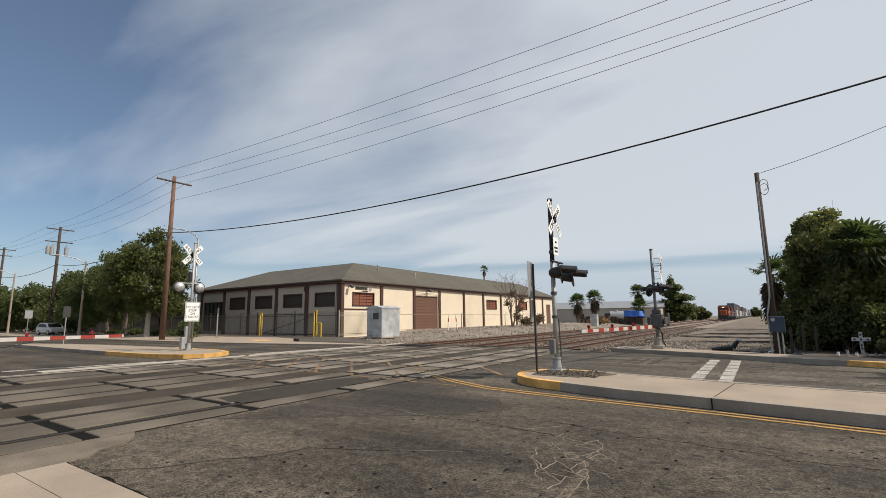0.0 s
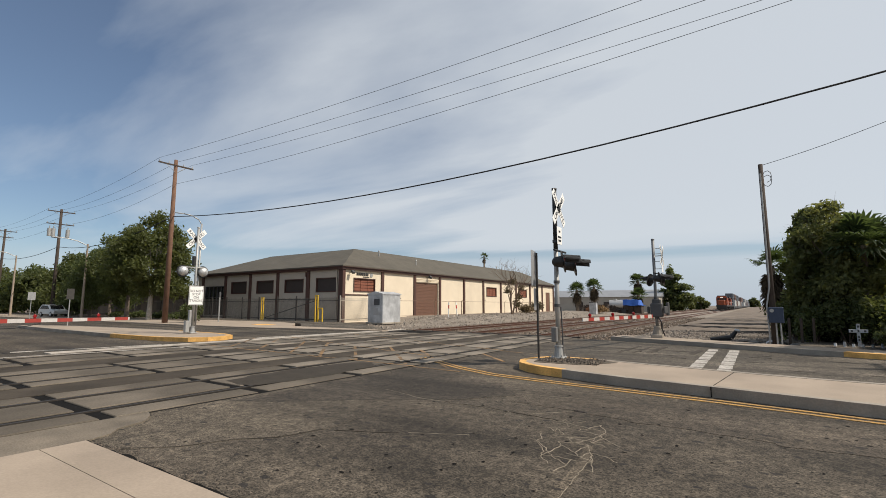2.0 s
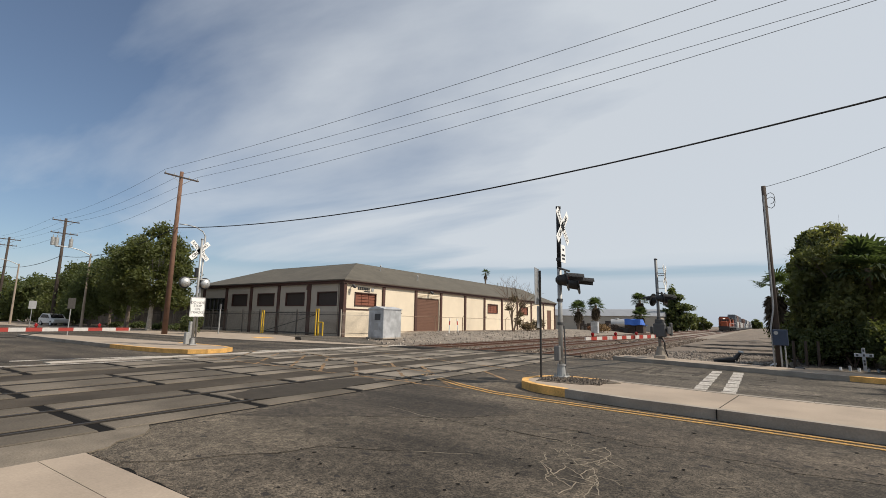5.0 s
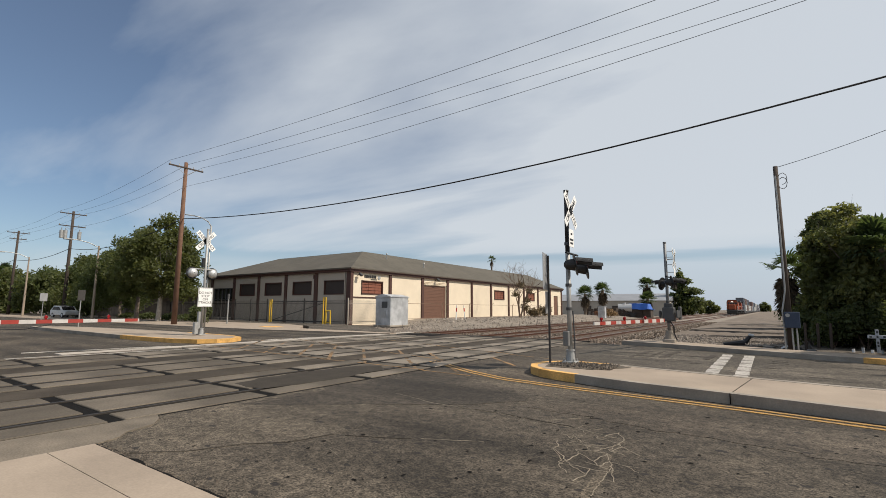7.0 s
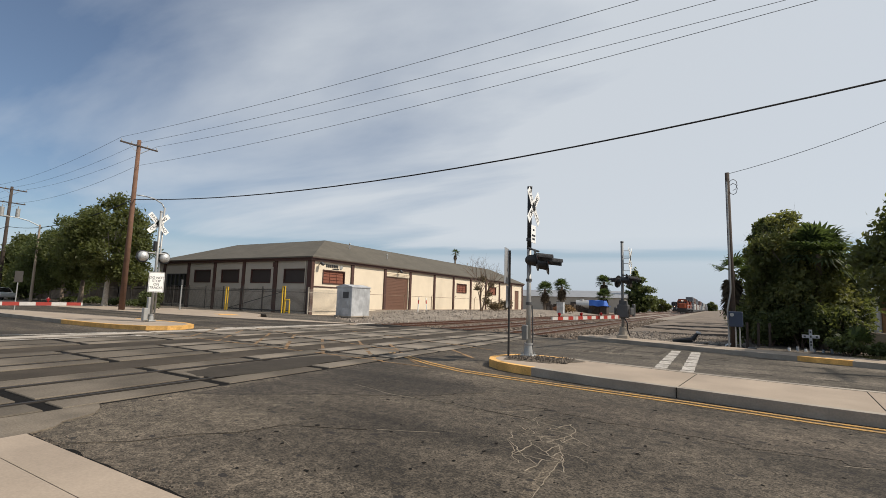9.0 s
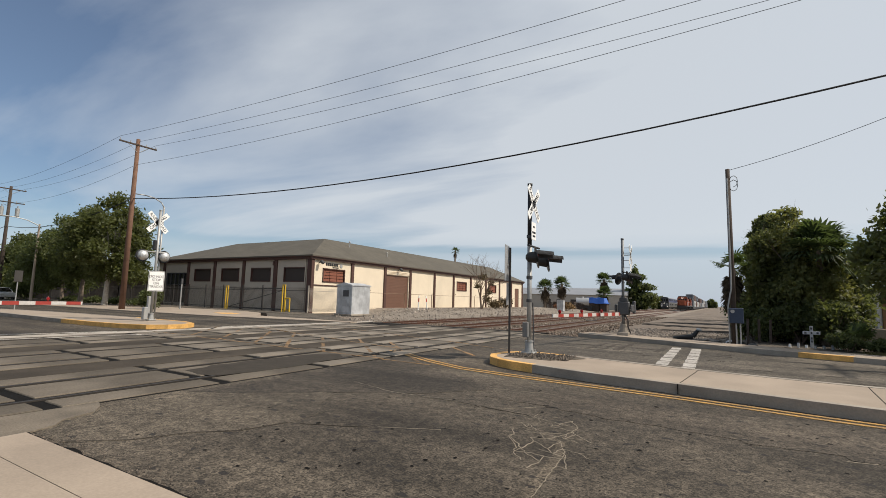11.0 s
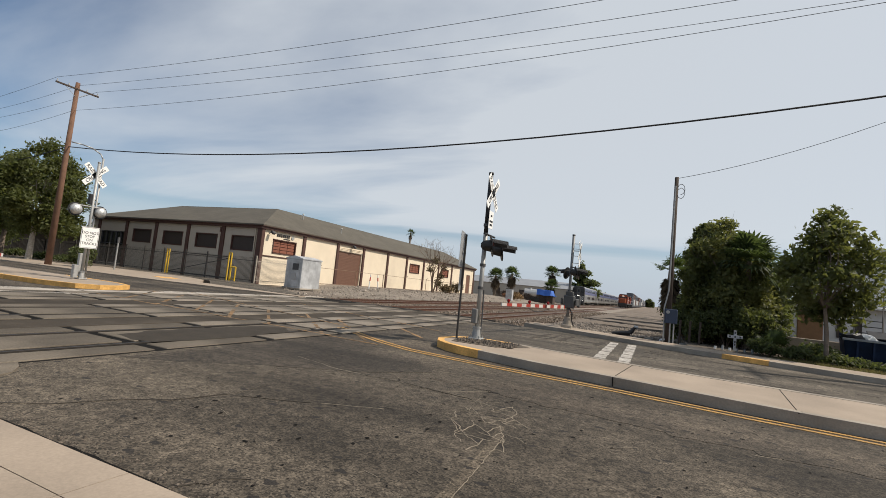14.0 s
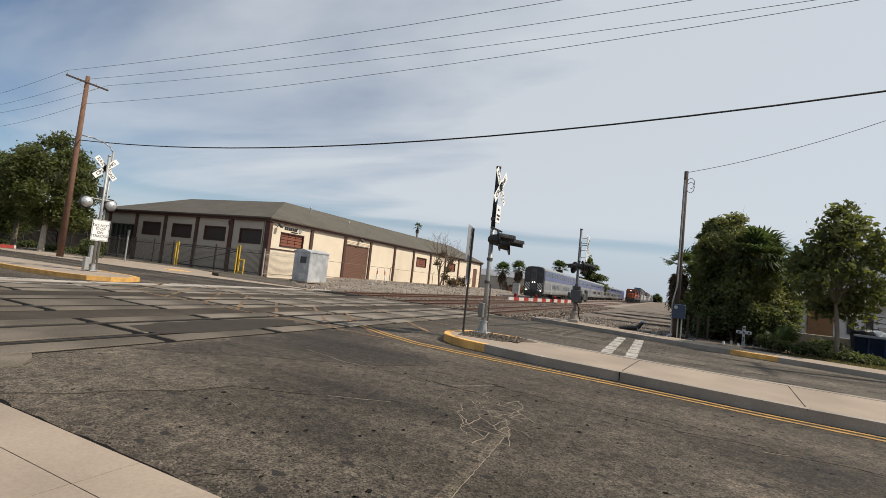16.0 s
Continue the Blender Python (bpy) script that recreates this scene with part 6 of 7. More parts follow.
def fan_frond(vs, fs, root, az, el, length, fan, rr, leaflets=13):
    """One fan leaf: a stalk and a half-disc of narrow folded blades."""
    out = Vector((math.cos(az) * math.cos(el), math.sin(az) * math.cos(el), math.sin(el)))
    side = Vector((-math.sin(az), math.cos(az), 0))
    up = out.cross(side) * -1
    p0, p1 = Vector(root), Vector(root) + out * length + Vector((0, 0, -0.12 * length))
    k = len(vs)
    for p in (p0, p1):
        vs += [tuple(p + side * 0.02), tuple(p - side * 0.02)]
    fs.append((k, k + 1, k + 3, k + 2))
    for i in range(leaflets):
        a = (i / (leaflets - 1) - 0.5) * 3.6
        d = (out * math.cos(a) + side * math.sin(a)).normalized()
        n = up
        ln = fan * (0.75 + 0.25 * math.cos(a)) * rr.uniform(0.85, 1.1)
        wd = 0.045 * fan + 0.012
        t = d.cross(n).normalized()
        m = p1 + d * ln * 0.6 + n * 0.04
        e = p1 + d * ln + Vector((0, 0, -0.28 * ln * rr.uniform(0.6, 1.3)))
        k = len(vs)
        vs += [tuple(p1), tuple(m + t * wd), tuple(m - t * wd), tuple(e)]
        fs += [(k, k + 1, k + 2), (k + 1, k + 3, k + 2)]


def fan_palm(x, y, z, h, r, fronds, fan, label, seed, skirt=40, stalk=0.7, lo=-0.5):
    t = thing("palm_tree", pose(x, y, z), label, "palm tree", "palm trees")
    rr = random.Random(seed)
    bm = B()
    n = 8
    for k in range(n):
        tube(bm, (0, 0, h * k / n - 0.1), (0, 0, h * (k + 1) / n), r * (1.15 - 0.3 * k / n), r * (1.05 - 0.3 * k / n), 10)
    part("trunk", bm, BARK, t)
    vs, fs = [], []
    for k in range(fronds):
        el = lo + (1.45 - lo) * (k / fronds) ** 0.8
        fan_frond(vs, fs, (0, 0, h), rr.uniform(0, 6.28), el + rr.uniform(-.15, .15), stalk * rr.uniform(0.7, 1.1), fan * rr.uniform(0.8, 1.1), rr)
    ob = new("crown", raw("crown", vs, fs, PALM))
    ob.parent = t
    if skirt:
        vs, fs = [], []
        for k in range(skirt):
            fan_frond(vs, fs, (0, 0, h - 0.1 - rr.random() * min(1.6, h * 0.35)), rr.uniform(0, 6.28), -1.2 + rr.uniform(-.2, .25), stalk * 0.5, fan * 0.9, rr, 9)
        ob = new("dry_skirt", raw("dry_skirt", vs, fs, PALM_DRY))
        ob.parent = t
        tagged(ob, "hanging skirt of dry brown fronds")
    return t


fan_palm(0.60, 28.3, -0.1, 3.7, 0.2, 15, 0.75, "fan palm with a skirt of dead fronds by the pole", 21, 90, 0.6, -0.35)
fan_palm(3.7, 25.3, 0.1, 4.0, 0.14, 60, 1.0, "bushy fan palm in front of the thicket", 22, 0, 0.8, -0.5)
fan_palm(4.3, 22.9, 0.1, 0.3, 0.15, 16, 0.6, "small young fan palm among shrubs", 23, 0, 0.5, 0.1)
for x, y, h, sd in ((-34.0, 104.5, 5.2, 31), (-31.0, 107.6, 6.0, 32), (-23.4, 117, 7.5, 33), (-22.6, 113, 4.0, 34)):
    fan_palm(x, y, -0.1, h, 0.36, 44, 1.5, "fan palm with a ragged crown behind the railway yard", sd, 60, 1.15, -0.5)
fan_palm(-72.5, 131, 0, 17.4, 0.3, 26, 1.0, "very tall thin palm beyond the warehouse", 35, 14, 0.8, -0.5)
fan_palm(-152, 22, 0, 11, 0.4, 30, 1.6, "distant palm by the road", 36, 20, 0.9, -0.4)
fan_palm(-146, 30, 0, 10, 0.4, 30, 1.6, "distant palm by the road", 37, 20, 0.9, -0.4)

# conifer and bushes beyond the tracks
t = thing("conifer_tree", pose(-21.4, 157, -0.2) @ Matrix.Diagonal((1.25, 1.25, 1.2, 1)), "dark irregular conifer beyond the tracks", "tree", "yard trees")
limbs(t, (0, 0, 0), 11.5, 0.25, [(0.5, 0, 10), (-1.5, 0, 7), (1.6, 0, 6)], BARK, 41)
leaf_cloud("crown", [(-0.4, 0, 10.2, 0.9, 0.9, 1.4), (0.6, 0, 8.6, 1.5, 1.5, 0.9), (-0.8, 0, 7.0, 1.9, 1.6, 1.0), (1.5, 0, 6.0, 2.4, 1.9, 1.0), (-1.0, 0, 4.6, 2.6, 2.0, 1.1), (1.8, 0, 3.4, 2.8, 2.2, 1.3), (0, 0, 1.8, 3.2, 2.4, 1.4)], 9000, 0.34, LEAF_D, t, 42)
tree(-22.8, 196, -0.2, 6.6, 4.4, 43, LEAF, 3500, 0.4, "rounded green bush tree beyond the tracks", BARK, low=0.12, clumps=12, group="yard trees")
tree(-21.5, 240, -0.2, 6.0, 4.0, 44, LEAF, 2500, 0.45, "rounded green bush tree beyond the tracks", BARK, low=0.12, clumps=12, group="yard trees")
tree(3.6, 150, -0.2, 4.5, 3.4, 45, LEAF_D, 3000, 0.35, "dark bush at the end of the dirt track", BARK, low=0.1, clumps=10, group="yard trees")
tree(2.9, 95, -0.2, 4.0, 2.6, 46, LEAF_D, 3000, 0.3, "dark bush at the side of the dirt track", BARK, low=0.1, clumps=10, group="yard trees")
tree(-3, 620, -0.2, 9, 9, 47, LEAF_D, 2500, 1.0, "far dark trees along the railway", BARK, low=0.1, clumps=10, group="yard trees")

# bare twiggy tree on the bank
t = thing("bare_tree", pose(-29.0, 60.3, 0.2), "almost leafless twiggy tree on the gravel bank", "tree", "yard trees")
rr = random.Random(51)
bm = B()
twigs = B()


def grow(p, d, ln, r, depth):
    q = p + d * ln
    tube(bm if depth < 3 else twigs, p, q, r, r * 0.72, 6 if depth < 3 else 4, caps=False)
    if depth >= 6:
        return
    for k in range(rr.choice((2, 2, 3) if depth < 4 else (1, 2, 2))):
        nd = (d + Vector((rr.gauss(0, 0.42), rr.gauss(0, 0.42), rr.uniform(-.22, .3)))).normalized()
        grow(q, nd, ln * rr.uniform(0.55, 0.95), r * 0.62, depth + 1)


for k in range(3):
    a = k * 2.2 + 0.4
    grow(Vector((0, 0, -0.2)), Vector((math.cos(a) * 0.22, math.sin(a) * 0.22, 1)).normalized(), 2.1, 0.13, 0)
part("branchwork", bm, DRYTWIG, t)
part("twig", twigs, DRYTWIG, t, "fine bare twig growth")
leaf_cloud("leaves", [(0.2, 1.8, 2.6, 0.6, 0.7, 0.5), (0.4, 2.2, 4.0, 0.5, 0.6, 0.4), (0, -1.4, 3.4, 0.5, 0.6, 0.4), (0, 0.3, 4.8, 0.6, 0.7, 0.5), (0.3, 1.0, 1.6, 0.6, 0.9, 0.6)], 900, 0.15, mat("withered_leaf", (0.13, 0.10, 0.05), 0.8, var=0.3, bump=0, island=0.4), t, 52, "few withered leaves")


def shrub(x, y, z, w, h, seed, leafm, count, size, label, group="shrubs"):
    t = thing("shrub", pose(x, y, z), label, "shrub", group)
    rr = random.Random(seed)
    bm = B()
    for k in range(7):
        a = rr.uniform(0, 6.28)
        tube(bm, (0, 0, -0.1), (math.cos(a) * w * 0.5, math.sin(a) * w * 0.5, h * 0.7), 0.025, 0.008, 5)
    part("branchwork", bm, DRYTWIG, t)
    cl = [(rr.uniform(-.55, .55) * w, rr.uniform(-.4, .4) * w, h * rr.uniform(0.35, 0.75), w * 0.4, w * 0.4, h * 0.35) for k in range(7)]
    leaf_cloud("foliage", cl, count, size, leafm, t, seed)
    return t


for k, (x, y, w, h) in enumerate(((1.9, 25.2, 1.0, 1.5), (2.9, 24.9, 1.1, 1.7), (3.8, 24.4, 1.1, 1.8), (4.7, 24.6, 1.1, 1.7), (1.3, 26.2, 1.0, 1.6))):
    shrub(x, y, 0.08, w, h, 170 + k, LEAF_D, 3500, 0.085, "dark undergrowth at the foot of the thicket")
shrub(3.9, 22.0, 0.1, 0.9, 0.6, 61, LEAF_S, 1500, 0.07, "low green shrub beside the pavement")
shrub(4.9, 21.9, 0.1, 1.0, 0.5, 62, LEAF_S, 1500, 0.07, "low green shrub beside the pavement")
shrub(6.3, 21.6, 0.1, 0.9, 0.4, 63, LEAF_S, 1300, 0.07, "low green shrub beside the pavement")
shrub(7.6, 21.7, 0.1, 0.9, 0.4, 64, LEAF_S, 1300, 0.07, "low green shrub beside the pavement")
shrub(5.6, 22.9, 0.1, 1.1, 0.7, 65, LEAF_S, 1600, 0.08, "low green shrub beside the pavement")
shrub(9.2, 21.5, 0.1, 1.1, 0.5, 66, LEAF_S, 1300, 0.07, "low green shrub beside the pavement")
shrub(-42.6, 22.3, 0.06, 1.15, 1.9, 67, LEAF_S, 1600, 0.12, "rounded green bush beside the timber pole")
shrub(-29.5, 66, 0.3, 1.6, 1.6, 68, mat("withered_shrub", (0.16, 0.115, 0.06), 0.85, var=0.3, bump=0, island=0.4), 1200, 0.12, "dry brown shrub on the gravel bank")
shrub(-30.2, 72, 0.3, 1.6, 2.0, 69, mat("withered_shrub_dark", (0.13, 0.10, 0.055), 0.85, var=0.3, bump=0, island=0.4), 1200, 0.12, "dry brown shrub on the gravel bank")
for k, (x, y) in enumerate(((-53, 26.5), (-58, 26.5), (-64, 26.8), (-70, 27))):
    shrub(x, y, 0.05, 1.8, 0.8, 70 + k, LEAF_D, 900, 0.12, "low dark hedge plant at the fence")


# ---- trains ----
STEEL = mat("fluted_stainless", (0.37, 0.36, 0.34), 0.35, 0.75, var=0.08, scale=2, fine=30, bump=0.05, stain=0.12)
TRAINBLUE = mat("blue_train_band", (0.10, 0.115, 0.22), 0.4, var=0.08, scale=1, fine=20, bump=0.02, stain=0.08)
TRAINDARK = mat("dark_train_front", (0.035, 0.034, 0.036), 0.45, var=0.15, scale=3, fine=30, bump=0.03)
ORANGE = mat("loco_orange", (0.30, 0.065, 0.022), 0.5, var=0.12, scale=2, fine=20, bump=0.03, stain=0.2)
LOCOBLACK = mat("loco_black", (0.025, 0.024, 0.024), 0.6, var=0.2, scale=2, fine=20, bump=0.03)
HEAD = glow("headlight", (1.0, 0.93, 0.82), 3.5)
DIMLAMP = glow("dimmed_headlight", (1.0, 0.9, 0.75), 0.9)
HAZARD = striped("front_stripes", (0.55, 0.55, 0.53), (0.05, 0.05, 0.055), 0.42, "X", slant=1.0)


def wheelset(parent, y, mat_):
    for s in (-1, 1):
        bm = B()
        tube(bm, (s * 0.72, y, 0.48), (s * 0.82, y, 0.48), 0.46, n=20)
        part("wheel", bm, mat_, parent)


def bogie(parent, y):
    bm = B()
    for s in (-1, 1):
        box(bm, (s * 1.05, y, 0.55), (0.16, 3.1, 0.32), bevel=0.05)
        for q in (-1.25, 1.25):
            box(bm, (s * 1.08, y + q, 0.5), (0.24, 0.42, 0.42), bevel=0.05)
    box(bm, (0, y, 0.6), (2.0, 0.6, 0.3))
    b = part("bogie", bm, LOCOBLACK, parent, "dark steel bogie")
    for q in (-1.25, 1.25):
        wheelset(b, y + q, LOCOBLACK)


def profile_body(bm, y0, y1, prof):
    lo = [bm.verts.new((x, y0, z)) for x, z in prof]
    hi = [bm.verts.new((x, y1, z)) for x, z in prof]
    n = len(prof)
    bm.faces.new(lo), bm.faces.new(hi[::-1])
    for k in range(n):
        bm.faces.new((lo[k], hi[k], hi[(k + 1) % n], lo[(k + 1) % n]))
    bmesh.ops.recalc_face_normals(bm, faces=bm.faces)


def passenger_train():
    tr = thing("passenger_train", pose(TRACKS[2], 71.0, 0.03), "bilevel passenger train in stainless steel with a blue band", "train", "trains")
    body = [(-1.5, 0.75), (1.5, 0.75), (1.55, 1.0), (1.55, 4.2), (1.48, 4.55), (1.2, 4.82), (0.6, 4.93), (-0.6, 4.93), (-1.2, 4.82), (-1.48, 4.55), (-1.55, 4.2), (-1.55, 1.0)]
    L = 25.4
    wide = bpy.data.meshes.new("window")
    bm = B()
    box(bm, (0, 0, 0), (0.03, 1.45, 0.62), bevel=0.01)
    bm.to_mesh(wide)
    bm.free()
    wide.materials.append(DARKGLASS)
    for c in range(6):
        y0 = c * 26.0
        bm = B()
        profile_body(bm, y0 + (0.5 if c == 0 else 0.15), y0 + L + 0.4, body)
        car = part("coach" if c else "cab_car", bm, STEEL, tr, "stainless steel bilevel coach")
        for s in (-1, 1):
            b2 = B()
            box(b2, (s * 1.555, y0 + L / 2 + 0.3, 3.62), (0.03, L - 0.5, 1.5))
            part("blue_band", b2, TRAINBLUE, car, "blue band along the upper deck")
            b2 = B()
            for z in (1.2, 1.35, 2.55, 2.7):
                box(b2, (s * 1.56, y0 + L / 2 + 0.3, z), (0.02, L - 0.5, 0.045))
            part("fluting", b2, ALU, car)
            for k in range(11):
                shared("window", wide, car, pose(s * 1.575, y0 + 2.3 + k * 2.1, 3.82))
            for k in (2, 3, 4, 7, 8, 9):
                shared("window", wide, car, pose(s * 1.568, y0 + 2.6 + k * 2.1, 1.98))
            b2 = B()
            box(b2, (s * 1.565, y0 + 6.0, 1.75), (0.03, 1.3, 1.9), bevel=0.02)
            part("side_door", b2, SIGNBACK, car)
        for q in (3.6, 22.0):
            bogie(car, y0 + q)
        b2 = B()
        box(b2, (0, y0 + 12.8, 0.62), (2.4, 8.0, 0.5), bevel=0.05)
        part("underfloor_boxes", b2, LOCOBLACK, car)
        if c:
            b2 = B()
            box(b2, (0, y0 - 0.1, 2.6), (1.6, 0.6, 3.6))
            part("gangway", b2, LOCOBLACK, car)
    # front end of the cab car
    bm = B()
    profile_body(bm, 0.0, 0.55, [(-1.42, 0.6), (1.42, 0.6), (1.5, 1.0), (1.5, 4.1), (1.42, 4.45), (1.15, 4.72), (0.6, 4.83), (-0.6, 4.83), (-1.15, 4.72), (-1.42, 4.45), (-1.5, 4.1), (-1.5, 1.0)])
    fr = part("front_end", bm, TRAINDARK, tr, "dark grey cab front with stripes")
    for x in (-0.98, 0.98):
        b2 = B()
        box(b2, (x, -0.012, 3.75), (0.72, 0.03, 0.85), bevel=0.02)
        part("windscreen", b2, DARKGLASS, fr)
        b2 = B()
        box(b2, (x, -0.01, 1.75), (0.8, 0.025, 1.25), bevel=0.01)
        part("stripes", b2, HAZARD, fr, "diagonal warning stripes")
        b2 = B()
        disc(b2, (x * 1.15, -0.03, 1.2), (0, 1, 0), 0.085, 0.08)
        part("ditch_light", b2, HEAD, fr, "lit ditch light")
        b2 = B()
        disc(b2, (x * 0.16, -0.06, 2.45), (0, 1, 0), 0.08, 0.06)
        part("headlight", b2, HEAD, fr, "lit headlight")
    b2 = B()
    box(b2, (0, -0.02, 2.9), (0.86, 0.05, 3.3), bevel=0.03)
    part("end_door", b2, DARKGREY, fr)
    b2 = B()
    box(b2, (0, -0.05, 3.7), (0.5, 0.03, 0.7))
    part("door_window", b2, DARKGLASS, fr)
    b2 = B()
    box(b2, (0, -0.25, 0.95), (0.35, 0.6, 0.3), bevel=0.04)
    box(b2, (0, -0.1, 0.45), (2.6, 0.2, 0.4), bevel=0.04)
    part("coupler", b2, LOCOBLACK, fr)
    # pushing locomotive at the rear
    bm = B()
    profile_body(bm, 156.5, 174.5, body)
    part("rear_locomotive", bm, TRAINBLUE, tr, "blue and silver pushing locomotive")
    bogie(tr, 160), bogie(tr, 171)
    return tr


def freight_train():
    tr = thing("freight_train", pose(TRACKS[0], 167.0, 0.03), "orange freight locomotives heading a train of stacked containers", "train", "trains")
    for c in range(2):
        y0 = c * 22.5
        bm = B()
        box(bm, (0, y0 + 11, 1.45), (3.0, 21.6, 0.45), bevel=0.05)
        lo = part("locomotive", bm, LOCOBLACK, tr, "orange and black diesel locomotive")
        b2 = B()
        box(b2, (0, y0 + 1.3, 2.4), (1.75, 2.2, 1.6), bevel=0.15)
        part("nose", b2, ORANGE, lo, "orange short nose")
        b2 = B()
        profile_body(b2, y0 + 2.3, y0 + 5.2, [(-1.5, 1.6), (1.5, 1.6), (1.5, 3.9), (1.1, 4.5), (-1.1, 4.5), (-1.5, 3.9)])
        cab = part("cab", b2, ORANGE, lo, "orange driver's cab")
        b2 = B()
        profile_body(b2, y0 + 2.25, y0 + 5.3, [(-1.52, 3.95), (-1.1, 4.52), (1.1, 4.52), (1.52, 3.95), (1.15, 4.66), (-1.15, 4.66)])
        part("cab_roof", b2, LOCOBLACK, cab)
        for x in (-0.95, -0.32, 0.32, 0.95):
            b2 = B()
            box(b2, (x, y0 + 2.28, 3.6), (0.5, 0.06, 0.55), bevel=0.02)
            part("windscreen", b2, DARKGLASS, cab)
        b2 = B()
        box(b2, (0, y0 + 13, 2.8), (1.9, 15.5, 2.4), bevel=0.1)
        part("hood", b2, ORANGE, lo, "orange engine hood")
        b2 = B()
        box(b2, (0, y0 + 13, 4.15), (2.0, 15.0, 0.45), bevel=0.1)
        box(b2, (0, y0 + 18.5, 4.25), (2.9, 4.5, 0.5), bevel=0.1)
        part("radiator", b2, LOCOBLACK, lo)
        b2 = B()
        box(b2, (0, y0 - 0.05, 0.95), (2.8, 0.5, 1.1), bevel=0.1)
        part("plough", b2, LOCOBLACK, lo)
        b2 = B()
        for s in (-1, 1):
            pipe(b2, [(s * 1.45, y0 + 0.2, 1.6), (s * 1.45, y0 + 0.2, 2.7), (s * 1.45, y0 + 2.3, 2.7)], 0.03)
            pipe(b2, [(s * 1.45, y0 + 5.4, 2.7), (s * 1.45, y0 + 21.5, 2.7)], 0.03)
        part("handrail", b2, WHITE, lo)
        if c == 0:
            b2 = B()
            for x in (-0.17, 0.17):
                disc(b2, (x, y0 + 2.15, 4.05), (0, 1, 0), 0.14, 0.12)
            part("headlight", b2, DIMLAMP, lo, "lit headlight")
        for q in (4.2, 17.8):
            bogie(lo, y0 + q)
    colours = [mat("container_grey", (0.33, 0.33, 0.33), 0.6, var=0.1, stain=0.2), mat("container_white", (0.60, 0.60, 0.58), 0.6, var=0.06, stain=0.2),
               mat("container_slate", (0.13, 0.14, 0.16), 0.6, var=0.1, stain=0.2), mat("container_rust", (0.20, 0.13, 0.11), 0.6, var=0.1, stain=0.2), mat("container_blue", (0.17, 0.19, 0.22), 0.6, var=0.1, stain=0.2)]
    rr = random.Random(91)
    y = 47.0
    for k in range(34):
        bm = B()
        box(bm, (0, y + 8, 0.75), (2.9, 15.8, 0.9), bevel=0.08)
        box(bm, (0, y + 8, 0.9), (1.0, 17.6, 0.3))
        car = part("well_car", bm, LOCOBLACK, tr, "low steel well car")
        ln = rr.choice((12.2, 14.6, 14.6))
        for z, hgt in ((1.1 + 1.3, 2.6), (3.72 + 1.3, 2.6)):
            if z > 4 and (k in (4, 5, 9) or rr.random() < 0.12):
                continue
            b2 = B()
            box(b2, (0, y + 8, z), (2.5, ln, hgt), bevel=0.04)
            n = int(ln / 0.6)
            for s in (-1, 1):
                for q in range(n):
                    box(b2, (s * 1.26, y + 8 - ln / 2 + (q + 0.5) * ln / n, z), (0.05, 0.28, hgt - 0.25))
            part("container", b2, colours[0 if k < 1 else rr.randrange(5)] if k else colours[2], car, "corrugated shipping container")
        for q in (0.2,):
            bogie(car, y + q)
        y += 17.9
    return tr


PASSENGER = passenger_train()
FREIGHT = freight_train()


# ---- yard beyond the tracks ----
GREYMETAL = mat("grey_metal_siding", (0.25, 0.26, 0.28), 0.6, 0.1, var=0.06, scale=1, fine=12, bump=0.05, stain=0.1)
h = thing("grey_warehouse", pose(0, 0, -0.2), "long low grey metal warehouse behind the yard", "building")
bm = B()
box(bm, (-44, 160, 2.2), (40, 24, 4.4))
# reuses the stucco colour darkened for shade
part("wall", bm, WALL_SHADE_TONE, h)
bm = B()
v = [(147.6, 4.4), (172.4, 4.4), (160, 6.8)]
slab_lo = [bm.verts.new((-64.4, y, z)) for y, z in v]
slab_hi = [bm.verts.new((-23.6, y, z)) for y, z in v]
bm.faces.new(slab_lo), bm.faces.new(slab_hi[::-1])
for k in range(3):
    bm.faces.new((slab_lo[k], slab_hi[k], slab_hi[(k + 1) % 3], slab_lo[(k + 1) % 3]))
bmesh.ops.recalc_face_normals(bm, faces=bm.faces)
part("roof", bm, GREYMETAL, h, "grey sheet-metal roof")
for x in (-34, -38.5, -43, -47.5):
    bm = B()
    box(bm, (x, 147.98, 2.0), (2.6, 0.1, 1.7))
    part("bay_opening", bm, DARKSCREEN, h)

k = thing("tank_truck", pose(-25.4, 104, -0.1, 0, 0, 12), "parked pale grey tank lorry in the yard", "truck")
bm = B()
disc(bm, (0, 0, 1.9), (1, 0, 0.0), 0.95, 2.7, 20)
part("tank", bm, SIGNBACK, k)
bm = B()
box(bm, (0, 0, 0.85), (4.6, 1.7, 0.3))
part("chassis", bm, LOCOBLACK, k)
for x in (-1.5, -0.5, 1.5):
    bm = B()
    tube(bm, (x, -0.95, 0.5), (x, 0.95, 0.5), 0.48, n=18)
    part("wheel", bm, BLACK, k)
bm = B()
tube(bm, (-0.1, 0, 2.85), (-0.1, 0, 3.1), 0.35, n=14)
part("hatch", bm, ALU, k)
k = thing("covered_stack", pose(-22.9, 106, -0.1), "stack of goods under a bright blue tarpaulin", "goods")
bm = B()
bmesh.ops.create_grid(bm, x_segments=14, y_segments=8, size=1)
for v_ in bm.verts:
    e = max(abs(v_.co.x), abs(v_.co.y))
    v_.co = Vector((v_.co.x * 2.7, v_.co.y * 1.8, (2.9 if e < 0.85 else 1.7) + 0.18 * noise.noise(v_.co * 2.4)))
bmesh.ops.solidify(bm, geom=bm.faces, thickness=0.04)
